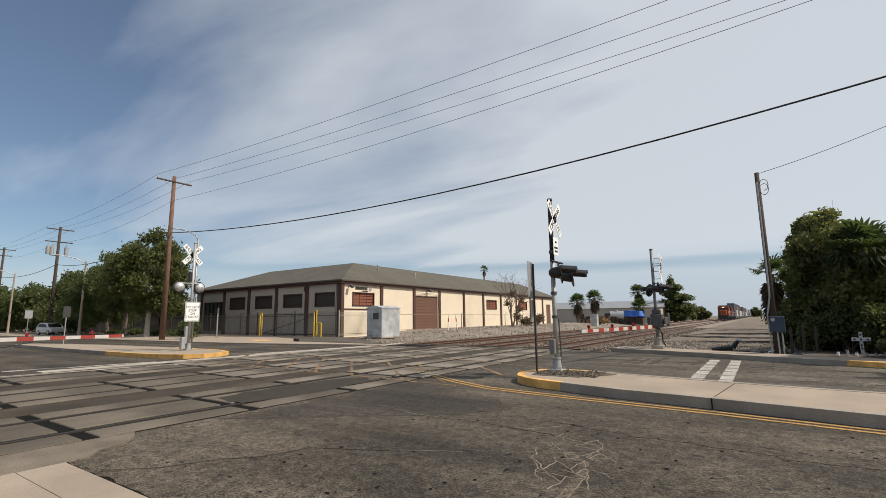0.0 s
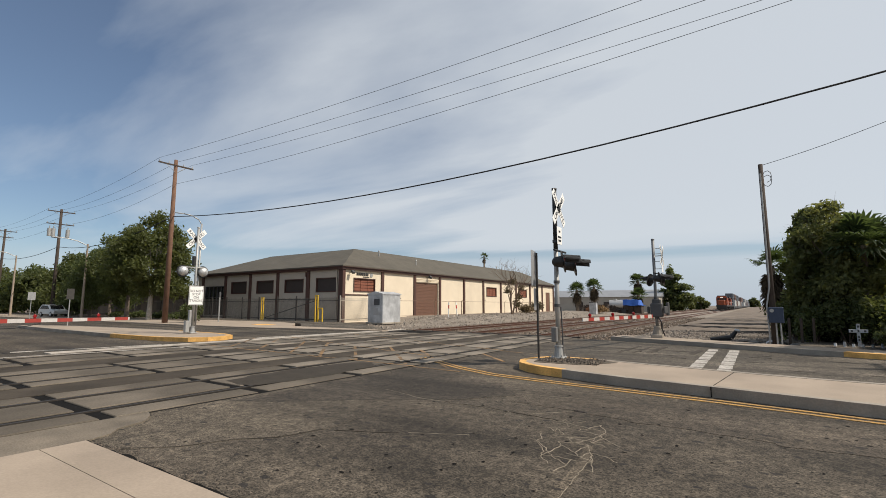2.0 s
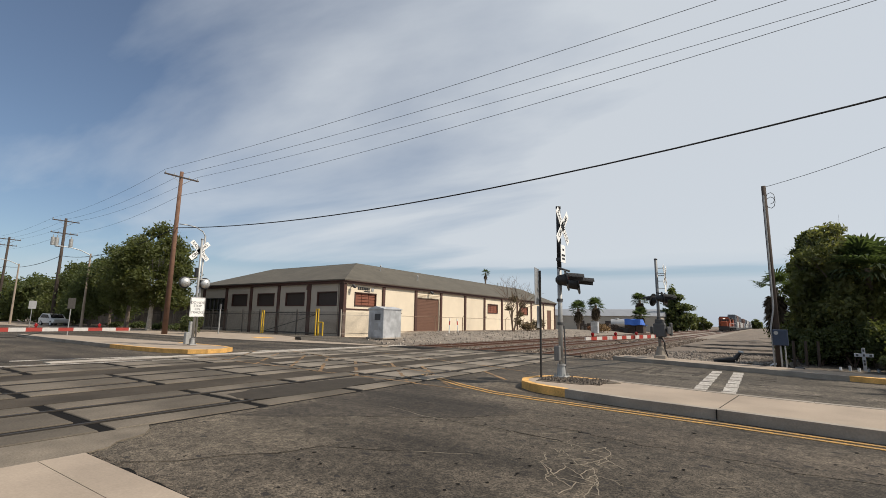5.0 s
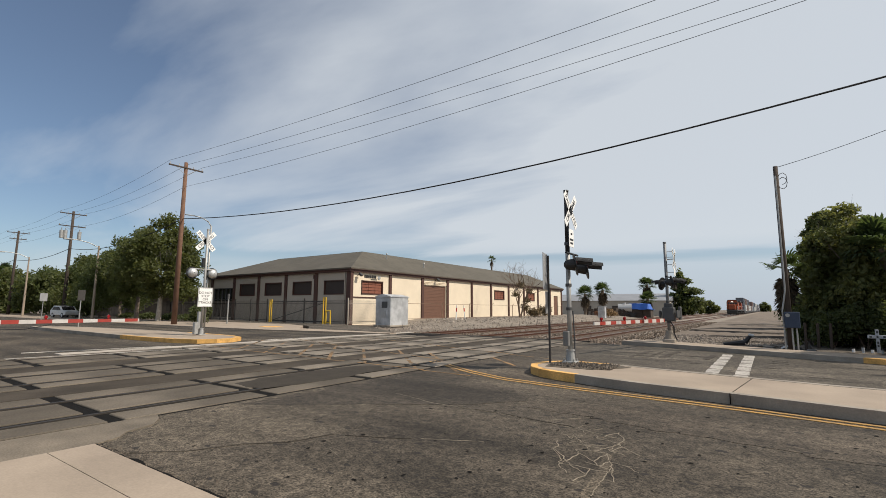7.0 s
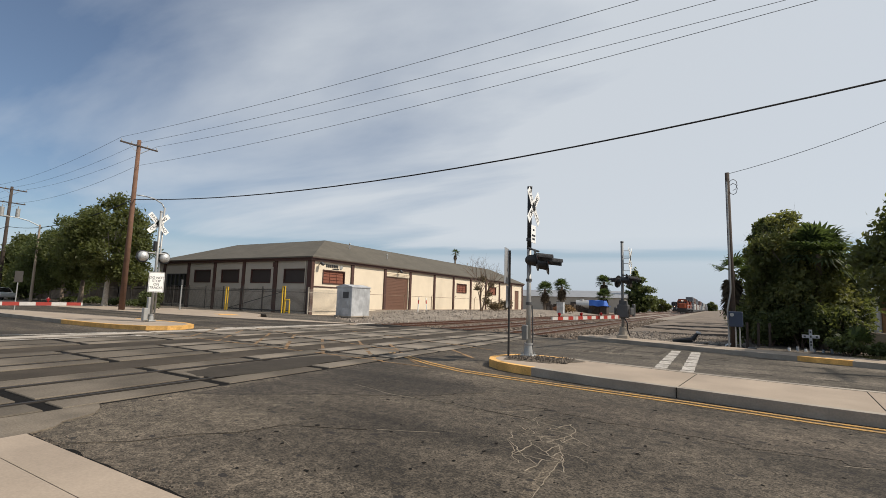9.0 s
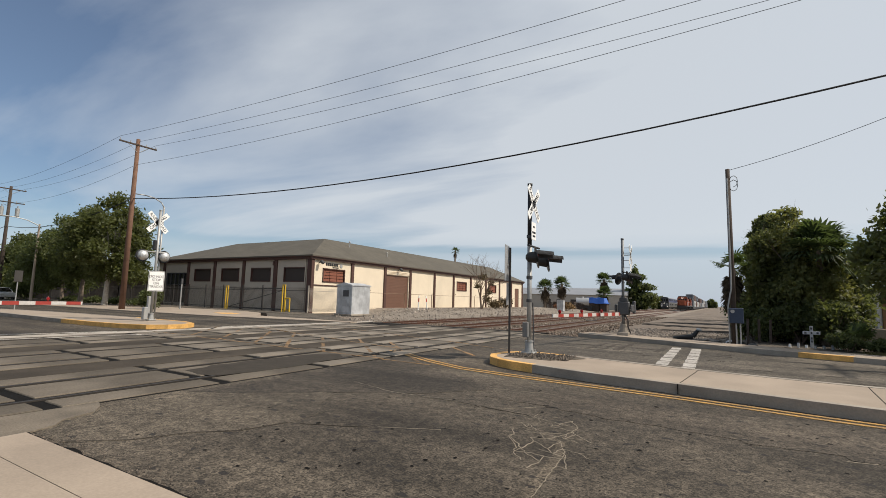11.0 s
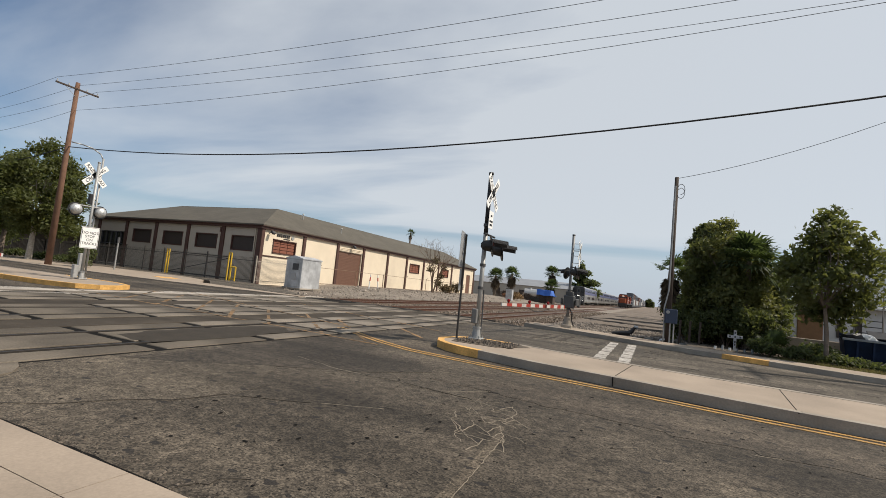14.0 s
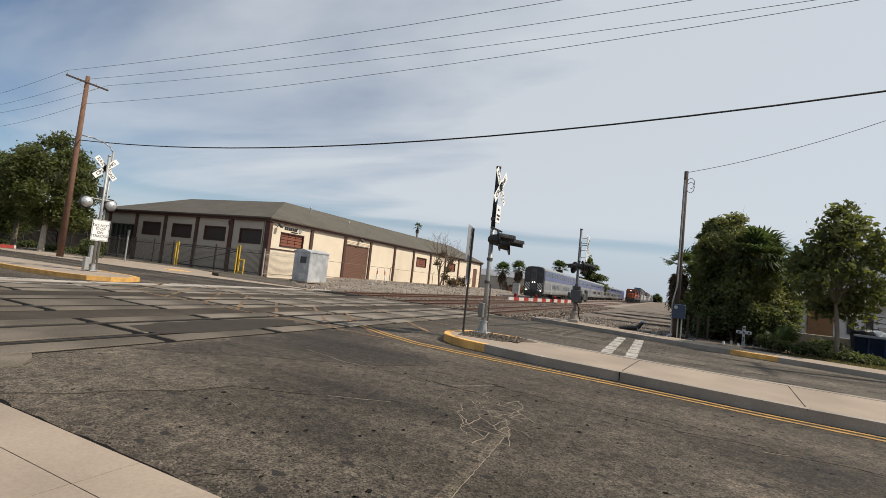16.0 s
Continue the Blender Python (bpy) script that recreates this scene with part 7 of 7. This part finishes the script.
part("tarpaulin", bm, mat("blue_tarpaulin", (0.03, 0.11, 0.42), 0.5, var=0.15, scale=1, fine=8, bump=0.2, dist=0.05), k)
bm = B()
for x in (-1.7, 0, 1.7):
    box(bm, (x, 0, 0.85), (1.5, 2.6, 1.7), bevel=0.05)
part("crates", bm, WOOD_DARK, k)
for x, y, w, hh in ((-28.5, 101, 4.6, 1.9), (-26.6, 108.5, 5.0, 2.1)):
    k = thing("timber_stack", pose(x, y, -0.1), "dark brown timber stack in the railway yard", "timber", "yard stacks")
    for q in range(5):
        bm = B()
        box(bm, (random.uniform(-.2, .2), 0, (q + 0.5) * hh / 5), (w, 1.6, hh / 5 - 0.06), bevel=0.03)
        part("layer", bm, WOOD_DARK, k)
yf = thing("yard_fence", pose(0, 0, -0.1), "weathered brown board fence of the railway yard", "fence")
for q in range(44):
    bm = B()
    box(bm, (-32 + q * 0.24, 99.5 + 0.13 * q, 0.85 + 0.06 * math.sin(q * 2.1)), (0.22, 0.05, 1.7))
    part("board", bm, WOOD_DARK, yf)
bm = B()
box(bm, (-26.8, 102.35, 1.2), (10.4, 0.06, 0.12), rot=(0, 0, 28.4))
part("fence_rail", bm, WOOD_DARK, yf)
k = thing("relay_cabinet", pose(-24.6, 84.5, 0.0), "small pale grey relay cabinet beside the tracks", "cabinet")
bm = B()
box(bm, (0, 0, 1.0), (1.2, 1.0, 2.0), bevel=0.03)
part("body", bm, CABINET, k)
bm = B()
box(bm, (0, 0, 2.04), (1.35, 1.15, 0.08), bevel=0.02)
part("roof", bm, CABINET, k)
bm = B()
box(bm, (-0.1, -0.52, 1.0), (0.9, 0.04, 1.7), bevel=0.01)
part("door", bm, CABINET, k)
shrub(-25.2, 90, 0.0, 2.0, 1.6, 81, mat("tumbleweed", (0.30, 0.20, 0.10), 0.9, var=0.3, bump=0, island=0.3), 1500, 0.14, "dry tan tumbleweed heap by the tracks")
shrub(-27.2, 93, 0.0, 2.0, 1.5, 82, mat("tumbleweed_red", (0.27, 0.13, 0.07), 0.9, var=0.3, bump=0, island=0.3), 1500, 0.14, "dry rusty weed heap by the tracks")
k = thing("white_container", pose(-30, 255, -0.2), "white box container far behind bushes", "container")
bm = B()
box(bm, (0, 0, 3.6), (9, 3, 3.4), bevel=0.05)
box(bm, (0, 0, 1.0), (8, 2.6, 2.0))
part("body", bm, WHITE, k)

# ---- house, steps and bins on the right ----
HOUSE = mat("pale_grey_render", (0.66, 0.66, 0.67), 0.85, var=0.05, scale=1, fine=20, bump=0.1, stain=0.1)
h = thing("pale_house", pose(0, 0, 0), "pale grey rendered house behind the trees", "building")
bm = B()
box(bm, (16.0, 36.5, 2.85), (13.0, 9.0, 5.6))
part("wall", bm, HOUSE, h)
bm = B()
box(bm, (9.1, 32.0, 1.25), (5.0, 3.0, 2.5))
part("annexe", bm, HOUSE, h, "low pale annexe")
bm = B()
box(bm, (8.9, 31.8, 2.58), (5.6, 3.6, 0.14), bevel=0.02)
part("annexe_roof", bm, ALU, h, "flat white annexe roof")
bm = B()
box(bm, (7.35, 30.46, 1.3), (1.1, 0.08, 2.0), bevel=0.02)
part("annexe_door", bm, mat("tan_timber", (0.25, 0.14, 0.07), 0.7, var=0.2), h, "tan timber door")
for x, z in ((8.6, 1.4), (9.35, 1.6)):
    bm = B()
    box(bm, (x, 30.46, z), (0.26, 0.06, 0.9))
    part("annexe_window", bm, DARKSCREEN, h)
bm = B()
slab(bm, [(9.2, 31.7), (22.8, 31.7), (22.8, 41.3), (9.2, 41.3)], 5.65, 5.85)
part("roof", bm, ALU, h)
bm = B()
box(bm, (8.4, 26.8, 0.45), (8.0, 0.2, 0.75), bevel=0.02)
solid("garden_wall", bm, mat("block_wall", (0.30, 0.255, 0.20), 0.9, var=0.15, scale=2, fine=20, bump=0.3, stain=0.2), "low tan block garden wall", "wall", kind="structure")
k = thing("step_ladder", pose(8.35, 26.2, 0.1, 0, 0, -20), "dark metal platform steps beside the garden wall", "steps")
for s in (-0.45, 0.45):
    bm = B()
    tube(bm, (s, -0.9, 0), (s, 0.5, 1.9), 0.03)
    part("stringer", bm, FENCE, k)
    bm = B()
    pipe(bm, [(s, -0.9, 0.9), (s, 0.5, 2.8), (s, 0.9, 2.8), (s, 0.9, 0)], 0.022)
    part("handrail", bm, FENCE, k)
for q in range(7):
    bm = B()
    box(bm, (0, -0.9 + 0.2 * (q + 0.7), 0.27 * (q + 0.7)), (0.9, 0.2, 0.035))
    part("tread", bm, FENCE, k)
BLUE_STEEL = mat("dark_blue_steel", (0.018, 0.036, 0.085), 0.5, 0.1, var=0.25, scale=3, fine=25, bump=0.05, stain=0.35, stain_scale=2)
k = thing("dumpster", pose(7.95, 24.7, 0.1, 0, 0, -8), "dark blue steel dumpster with rubbish bags under an open lid", "dumpster")
bm = B()
v = [(-0.85, -0.45, 0.12), (0.85, -0.45, 0.12), (0.85, 0.5, 0.12), (-0.85, 0.5, 0.12), (-0.95, -0.62, 0.98), (0.95, -0.62, 0.98), (0.95, 0.55, 1.16), (-0.95, 0.55, 1.16)]
v = [bm.verts.new(p) for p in v]
for f in ((0, 3, 2, 1), (0, 1, 5, 4), (1, 2, 6, 5), (2, 3, 7, 6), (3, 0, 4, 7)):
    bm.faces.new([v[q] for q in f])
bmesh.ops.solidify(bm, geom=bm.faces, thickness=0.03)
for x in (-0.5, 0.0, 0.5):
    box(bm, (x, -0.56, 0.55), (0.07, 0.05, 0.8), rot=(11, 0, 0))
body = part("body", bm, BLUE_STEEL, k)
bm = B()
box(bm, (0, -0.64, 0.97), (1.96, 0.08, 0.09), bevel=0.01)
part("rim", bm, mat("pale_scuffed_steel", (0.32, 0.34, 0.36), 0.6, 0.2, var=0.25, stain=0.3), body, "pale scuffed rim")
bm = B()
box(bm, (0.48, 0.55, 1.22), (0.95, 0.9, 0.04), rot=(18, 0, 0), bevel=0.012)
part("lid", bm, BLACK, k, "black plastic lid")
for s_ in (-0.75, 0.75):
    bm = B()
    tube(bm, (s_ - 0.03, -0.3, 0.06), (s_ + 0.03, -0.3, 0.06), 0.07, n=12)
    part("wheel", bm, BLACK, k)
for x, r_, mt in ((7.35, 0.3, BLACK), (7.75, 0.26, WHITE)):
    bm = B()
    bmesh.ops.create_icosphere(bm, subdivisions=2, radius=r_)
    for v_ in bm.verts:
        v_.co = Vector((v_.co.x * 1.2, v_.co.y, v_.co.z * 0.8)) * (1 + 0.4 * noise.noise(v_.co * 6 + Vector((x, 0, 0))))
    solid("rubbish_bag", bm, mt, "crumpled rubbish bag heaped in the dumpster", "bag", "rubbish bags", m=pose(x, 24.6, 1.12))

bm = B()
slab(bm, [(3.7, 20.95), (6.0, 20.05), (9.2, 19.45), (20, 18.55), (20, 20.6), (9.2, 21.4), (6.0, 21.7), (4.2, 22.2)], 0.05, 0.118)
solid("lawn_strip", bm, mat("dry_turf", (0.105, 0.088, 0.042), 0.95, var=0.45, scale=1.6, fine=30, bump=0.8, dist=0.03, stain=0.3, stain_scale=0.7), "strip of patchy dry grass behind the pavement", "lawn", kind="structure")
gr = np.random.default_rng(61)
n = 9000
gx = gr.uniform(4.2, 14.0, n)
gy = np.interp(gx, [4.2, 6, 9.2, 14], [20.85, 20.15, 19.55, 19.1]) + gr.random(n) * np.interp(gx, [4.2, 6, 14], [1.0, 1.4, 1.6])
ga, gh, gw = gr.uniform(0, 6.28, n), gr.uniform(0.03, 0.11, n), gr.uniform(0.006, 0.014, n)
lean = gr.normal(0, 0.035, (n, 2))
pts = np.stack([np.stack([gx - gw * np.cos(ga), gy - gw * np.sin(ga), np.full(n, 0.115)], 1), np.stack([gx + gw * np.cos(ga), gy + gw * np.sin(ga), np.full(n, 0.115)], 1), np.stack([gx + lean[:, 0], gy + lean[:, 1], 0.115 + gh], 1)], 1).reshape(-1, 3)
ob = new("grass", raw("grass", pts.tolist(), (np.arange(n)[:, None] * 3 + [0, 1, 2]).tolist(), leaf_mat("dry_grass_blade", (0.13, 0.115, 0.045), (0.2, 0.18, 0.06))))
tagged(ob, "short dry grass blades on the verge", "grass", kind="stuff")

# roadside memorial and litter
k = thing("memorial_cross", pose(2.98, 23.0, 0.08) @ Matrix.Diagonal((0.78, 0.78, 0.95, 1)), "small white wooden memorial cross on the verge", "cross")
bm = B()
box(bm, (0, 0, 0.45), (0.13, 0.05, 0.9), bevel=0.008)
box(bm, (0, -0.003, 0.62), (0.7, 0.05, 0.13), bevel=0.008)
part("cross", bm, CABINET, k)
for z, w in ((0.80, 0.07), (0.62, 0.07), (0.4, 0.07), (0.28, 0.07)):
    bm = B()
    box(bm, (0, -0.032, z), (w, 0.006, 0.09))
    part("mark", bm, DARKGREY, k, "dark unreadable marks")
for s in (-0.24, 0.24):
    bm = B()
    box(bm, (s, -0.036, 0.62), (0.09, 0.006, 0.08))
    part("mark", bm, DARKGREY, k)
rr = random.Random(7)
for q in range(7):
    k = thing("memorial_candle", pose(2.25 + q * 0.26, 22.75 + rr.uniform(-.15, .15), 0.1), "small pale memorial jar standing on soil", "jar", "memorial jars")
    bm = B()
    hh = rr.uniform(0.10, 0.2)
    tube(bm, (0, 0, 0), (0, 0, hh), 0.045, n=10)
    part("jar", bm, rr.choice((CABINET, GALV, WHITE)), k)
    bm = B()
    tube(bm, (0, 0, hh), (0, 0, hh + 0.03), 0.03, n=8)
    part("rim", bm, DARKGREY, k)
for q in range(9):
    x, y = rr.uniform(-0.9, 1.6), rr.uniform(23.0, 24.6)
    bm = B()
    bmesh.ops.create_icosphere(bm, subdivisions=2, radius=rr.uniform(0.12, 0.3))
    for v_ in bm.verts:
        v_.co = Vector((v_.co.x * 1.5, v_.co.y, v_.co.z * 0.6)) * (1 + 0.35 * noise.noise(v_.co * 5 + Vector((q, 0, 0))))
    solid("litter_bag", bm, rr.choice((BLACK, DARKGREY, CABINET, SIGNBACK, TAR)), "crumpled bag of litter beside the pole", "litter", "litter", m=pose(x, y, 0.0, 0, 0, rr.uniform(0, 90)))
k = thing("dumped_log", pose(-1.45, 25.6, 0.0, 0, 0, 10), "dark charred log lying on the dirt", "log")
bm = B()
tube(bm, (-0.6, 0, 0.02), (0.25, 0, 0.12), 0.08, 0.13, 9)
tube(bm, (0.25, 0, 0.12), (0.5, 0, 0.45), 0.12, 0.07, 8)
part("log", bm, BLACK, k)
bm = B()
box(bm, (0.52, -0.05, 0.47), (0.22, 0.16, 0.09), rot=(20, 10, 5), bevel=0.03)
part("rag", bm, CABINET, k, "pale rag")
for x in (0.95, 1.35, 1.75):
    k = thing("verge_stump", pose(x, 24.0, 0.05), "short dark timber post by the verge", "post", "verge posts")
    bm = B()
    tube(bm, (0, 0, -0.1), (0.02, 0, 1.05), 0.05, n=8)
    part("stake", bm, WOOD_DARK, k)


# ---- parked and waiting cars ----
def car(name, m, paint, label):
    c = thing(name, m, label, "car", "cars")
    side = [(-2.2, 0.35), (2.15, 0.35), (2.25, 0.55), (2.2, 0.85), (1.2, 0.98), (0.45, 1.55), (-1.3, 1.6), (-2.05, 1.05), (-2.25, 0.95)]
    bm = B()
    a = [bm.verts.new((x, -0.88, z)) for x, z in side]
    b = [bm.verts.new((x, 0.88, z)) for x, z in side]
    bm.faces.new(a), bm.faces.new(b[::-1])
    n = len(side)
    for k in range(n):
        bm.faces.new((a[k], b[k], b[(k + 1) % n], a[(k + 1) % n]))
    bmesh.ops.recalc_face_normals(bm, faces=bm.faces)
    bmesh.ops.bevel(bm, geom=list(bm.edges), offset=0.06, segments=2, affect="EDGES", profile=0.6)
    body = part("body", bm, paint, c)
    for s in (-1, 1):
        b2 = B()
        v = [b2.verts.new(p) for p in ((1.0, s * 0.89, 1.0), (0.42, s * 0.885, 1.45), (-1.2, s * 0.885, 1.5), (-1.7, s * 0.89, 1.05))]
        b2.faces.new(v)
        bmesh.ops.solidify(b2, geom=b2.faces, thickness=0.012)
        part("side_window", b2, DARKGLASS, body)
        for x in (-1.4, 1.4):
            b2 = B()
            tube(b2, (x, s * 0.72, 0.33), (x, s * 0.9, 0.33), 0.33, n=22)
            wl = part("wheel", b2, BLACK, c)
            b2 = B()
            tube(b2, (x, s * 0.88, 0.33), (x, s * 0.912, 0.33), 0.2, n=16)
            part("rim", b2, ALU, wl)
        b2 = B()
        box(b2, (2.18, s * 0.62, 0.76), (0.14, 0.36, 0.16), bevel=0.03)
        part("headlight", b2, ALU, body)
    b2 = B()
    v = [b2.verts.new(p) for p in ((1.16, -0.74, 1.03), (1.16, 0.74, 1.03), (0.5, 0.66, 1.53), (0.5, -0.66, 1.53))]
    b2.faces.new(v)
    bmesh.ops.solidify(b2, geom=b2.faces, thickness=-0.02)
    part("windscreen", b2, DARKGLASS, body)
    return c


car("parked_car", pose(-79.5, 23.0, 0.06, 0, 0, 5), mat("silver_car_paint", (0.55, 0.56, 0.57), 0.3, 0.3, var=0.03, bump=0), "silver car parked beyond the street trees")

WAITING = car("waiting_car", pose(-28.65, 4.9, -0.02), mat("dark_car_paint", (0.035, 0.037, 0.042), 0.25, 0.3, var=0.03, bump=0), "dark grey car waiting behind the lowered gate")

# low brown buildings behind the street trees
h = thing("low_building", pose(0, 0, -0.1), "low brown building with a flat roof behind the street trees", "building")
bm = B()
box(bm, (-92, 40, 1.9), (46, 8, 3.8))
part("wall", bm, mat("brown_render", (0.15, 0.12, 0.095), 0.9, var=0.15, scale=1, fine=20, bump=0.2, stain=0.2), h)
bm = B()
box(bm, (-92, 39.6, 3.95), (47.5, 9.6, 0.3), bevel=0.03)
part("roof", bm, ROOF, h)
for x in (-72, -78, -86, -94, -104):
    bm = B()
    box(bm, (x, 35.97, 1.8), (2.4, 0.08, 1.6), bevel=0.02)
    part("window", bm, DARKSCREEN, h)
picket_fence((-68, 31.4), (-112, 31.4), 0.28, 2.2, FENCE, "steel_fence", "dark steel fence behind the street trees", 4.0)

# ---- ballast stones, last because of their number ----
def stones(name, n, xs, ys, z, size, label, seed, material=STONE):
    r = np.random.default_rng(seed)
    oct_ = np.array([(1, 0, 0), (-1, 0, 0), (0, 1, 0), (0, -1, 0), (0, 0, 1), (0, 0, -1)], float)
    tri = np.array([(0, 2, 4), (2, 1, 4), (1, 3, 4), (3, 0, 4), (2, 0, 5), (1, 2, 5), (3, 1, 5), (0, 3, 5)])
    c = np.stack([r.uniform(*xs, n), ys[0] + (ys[1] - ys[0]) * r.random(n) ** 1.5, np.zeros(n)], 1)
    c[:, 2] = [z(a, b) for a, b in c[:, :2]]
    s = size * r.uniform(0.5, 1.5, (n, 1, 1))
    v = oct_[None] * (1 + 0.5 * r.normal(size=(n, 6, 1))) * s * r.uniform(0.6, 1.3, (n, 1, 3))
    a = r.uniform(0, 6.28, n)
    ca, sa = np.cos(a), np.sin(a)
    rot = np.zeros((n, 3, 3))
    rot[:, 0, 0], rot[:, 0, 1], rot[:, 1, 0], rot[:, 1, 1], rot[:, 2, 2] = ca, -sa, sa, ca, 1
    v = np.einsum("nij,nkj->nki", rot, v) + c[:, None]
    f = (np.arange(n)[:, None, None] * 6 + tri[None]).reshape(-1, 3)
    me = bpy.data.meshes.new(name)
    me.from_pydata(v.reshape(-1, 3).tolist(), [], f.tolist())
    me.materials.append(material)
    return tagged(new(name, me), label, "gravel", kind="stuff")


stones("crumbled_edge", 1500, (-6.8, 3.0), (2.26, 2.48), lambda x, y: -0.020, 0.009, "crumbled asphalt grit along the pavement edge", 41, STONE_DARK)
stones("ballast_stones", 22000, (-21.0, -6.2), (24.0, 75), lambda x, y: -0.12, 0.045, "loose rust-stained ballast stones between the rails", 5, STONE_RUST)
stones("bank_rocks", 260, (-31, -21), (27, 70), lambda x, y: bank(x, y) + 0.03, 0.12, "pale broken rocks on the gravel bank", 16)
stones("bank_stones", 6000, (-33, -20.5), (25, 80), lambda x, y: bank(x, y) + 0.02, 0.042, "loose stones on the gravel bank", 6)
stones("verge_stones", 12000, (-6.2, 0.9), (22.9, 38), lambda x, y: yard(x, y) + 0.01, 0.04, "loose stones beside the gate", 7)
stones("bed_stones", 900, (-4.95, -3.4), (11.5, 12.55), lambda x, y: 0.178, 0.028, "dark stones in the median bed", 8, STONE_DARK)


def motions():
    # the passenger train runs in at a steady 27.5 m/s; the freight train waits
    walk(PASSENGER, [(t, pose(TRACKS[2], 71.0 + 27.5 * (16 - t), 0.03)) for t in range(17)])
    # the waiting car rolls up to the gate, then backs off a little
    rows = ((0, -28.4), (0.7, -27.7), (1.3, -26.95), (1.8, -26.5), (2.6, -26.5), (3.6, -26.9), (5.0, -29.2), (6.2, -29.85), (7.2, -29.9), (16, -29.9))
    walk(WAITING, [(t, pose(x - 2.25, 4.9, -0.02)) for t, x in rows])


motions()
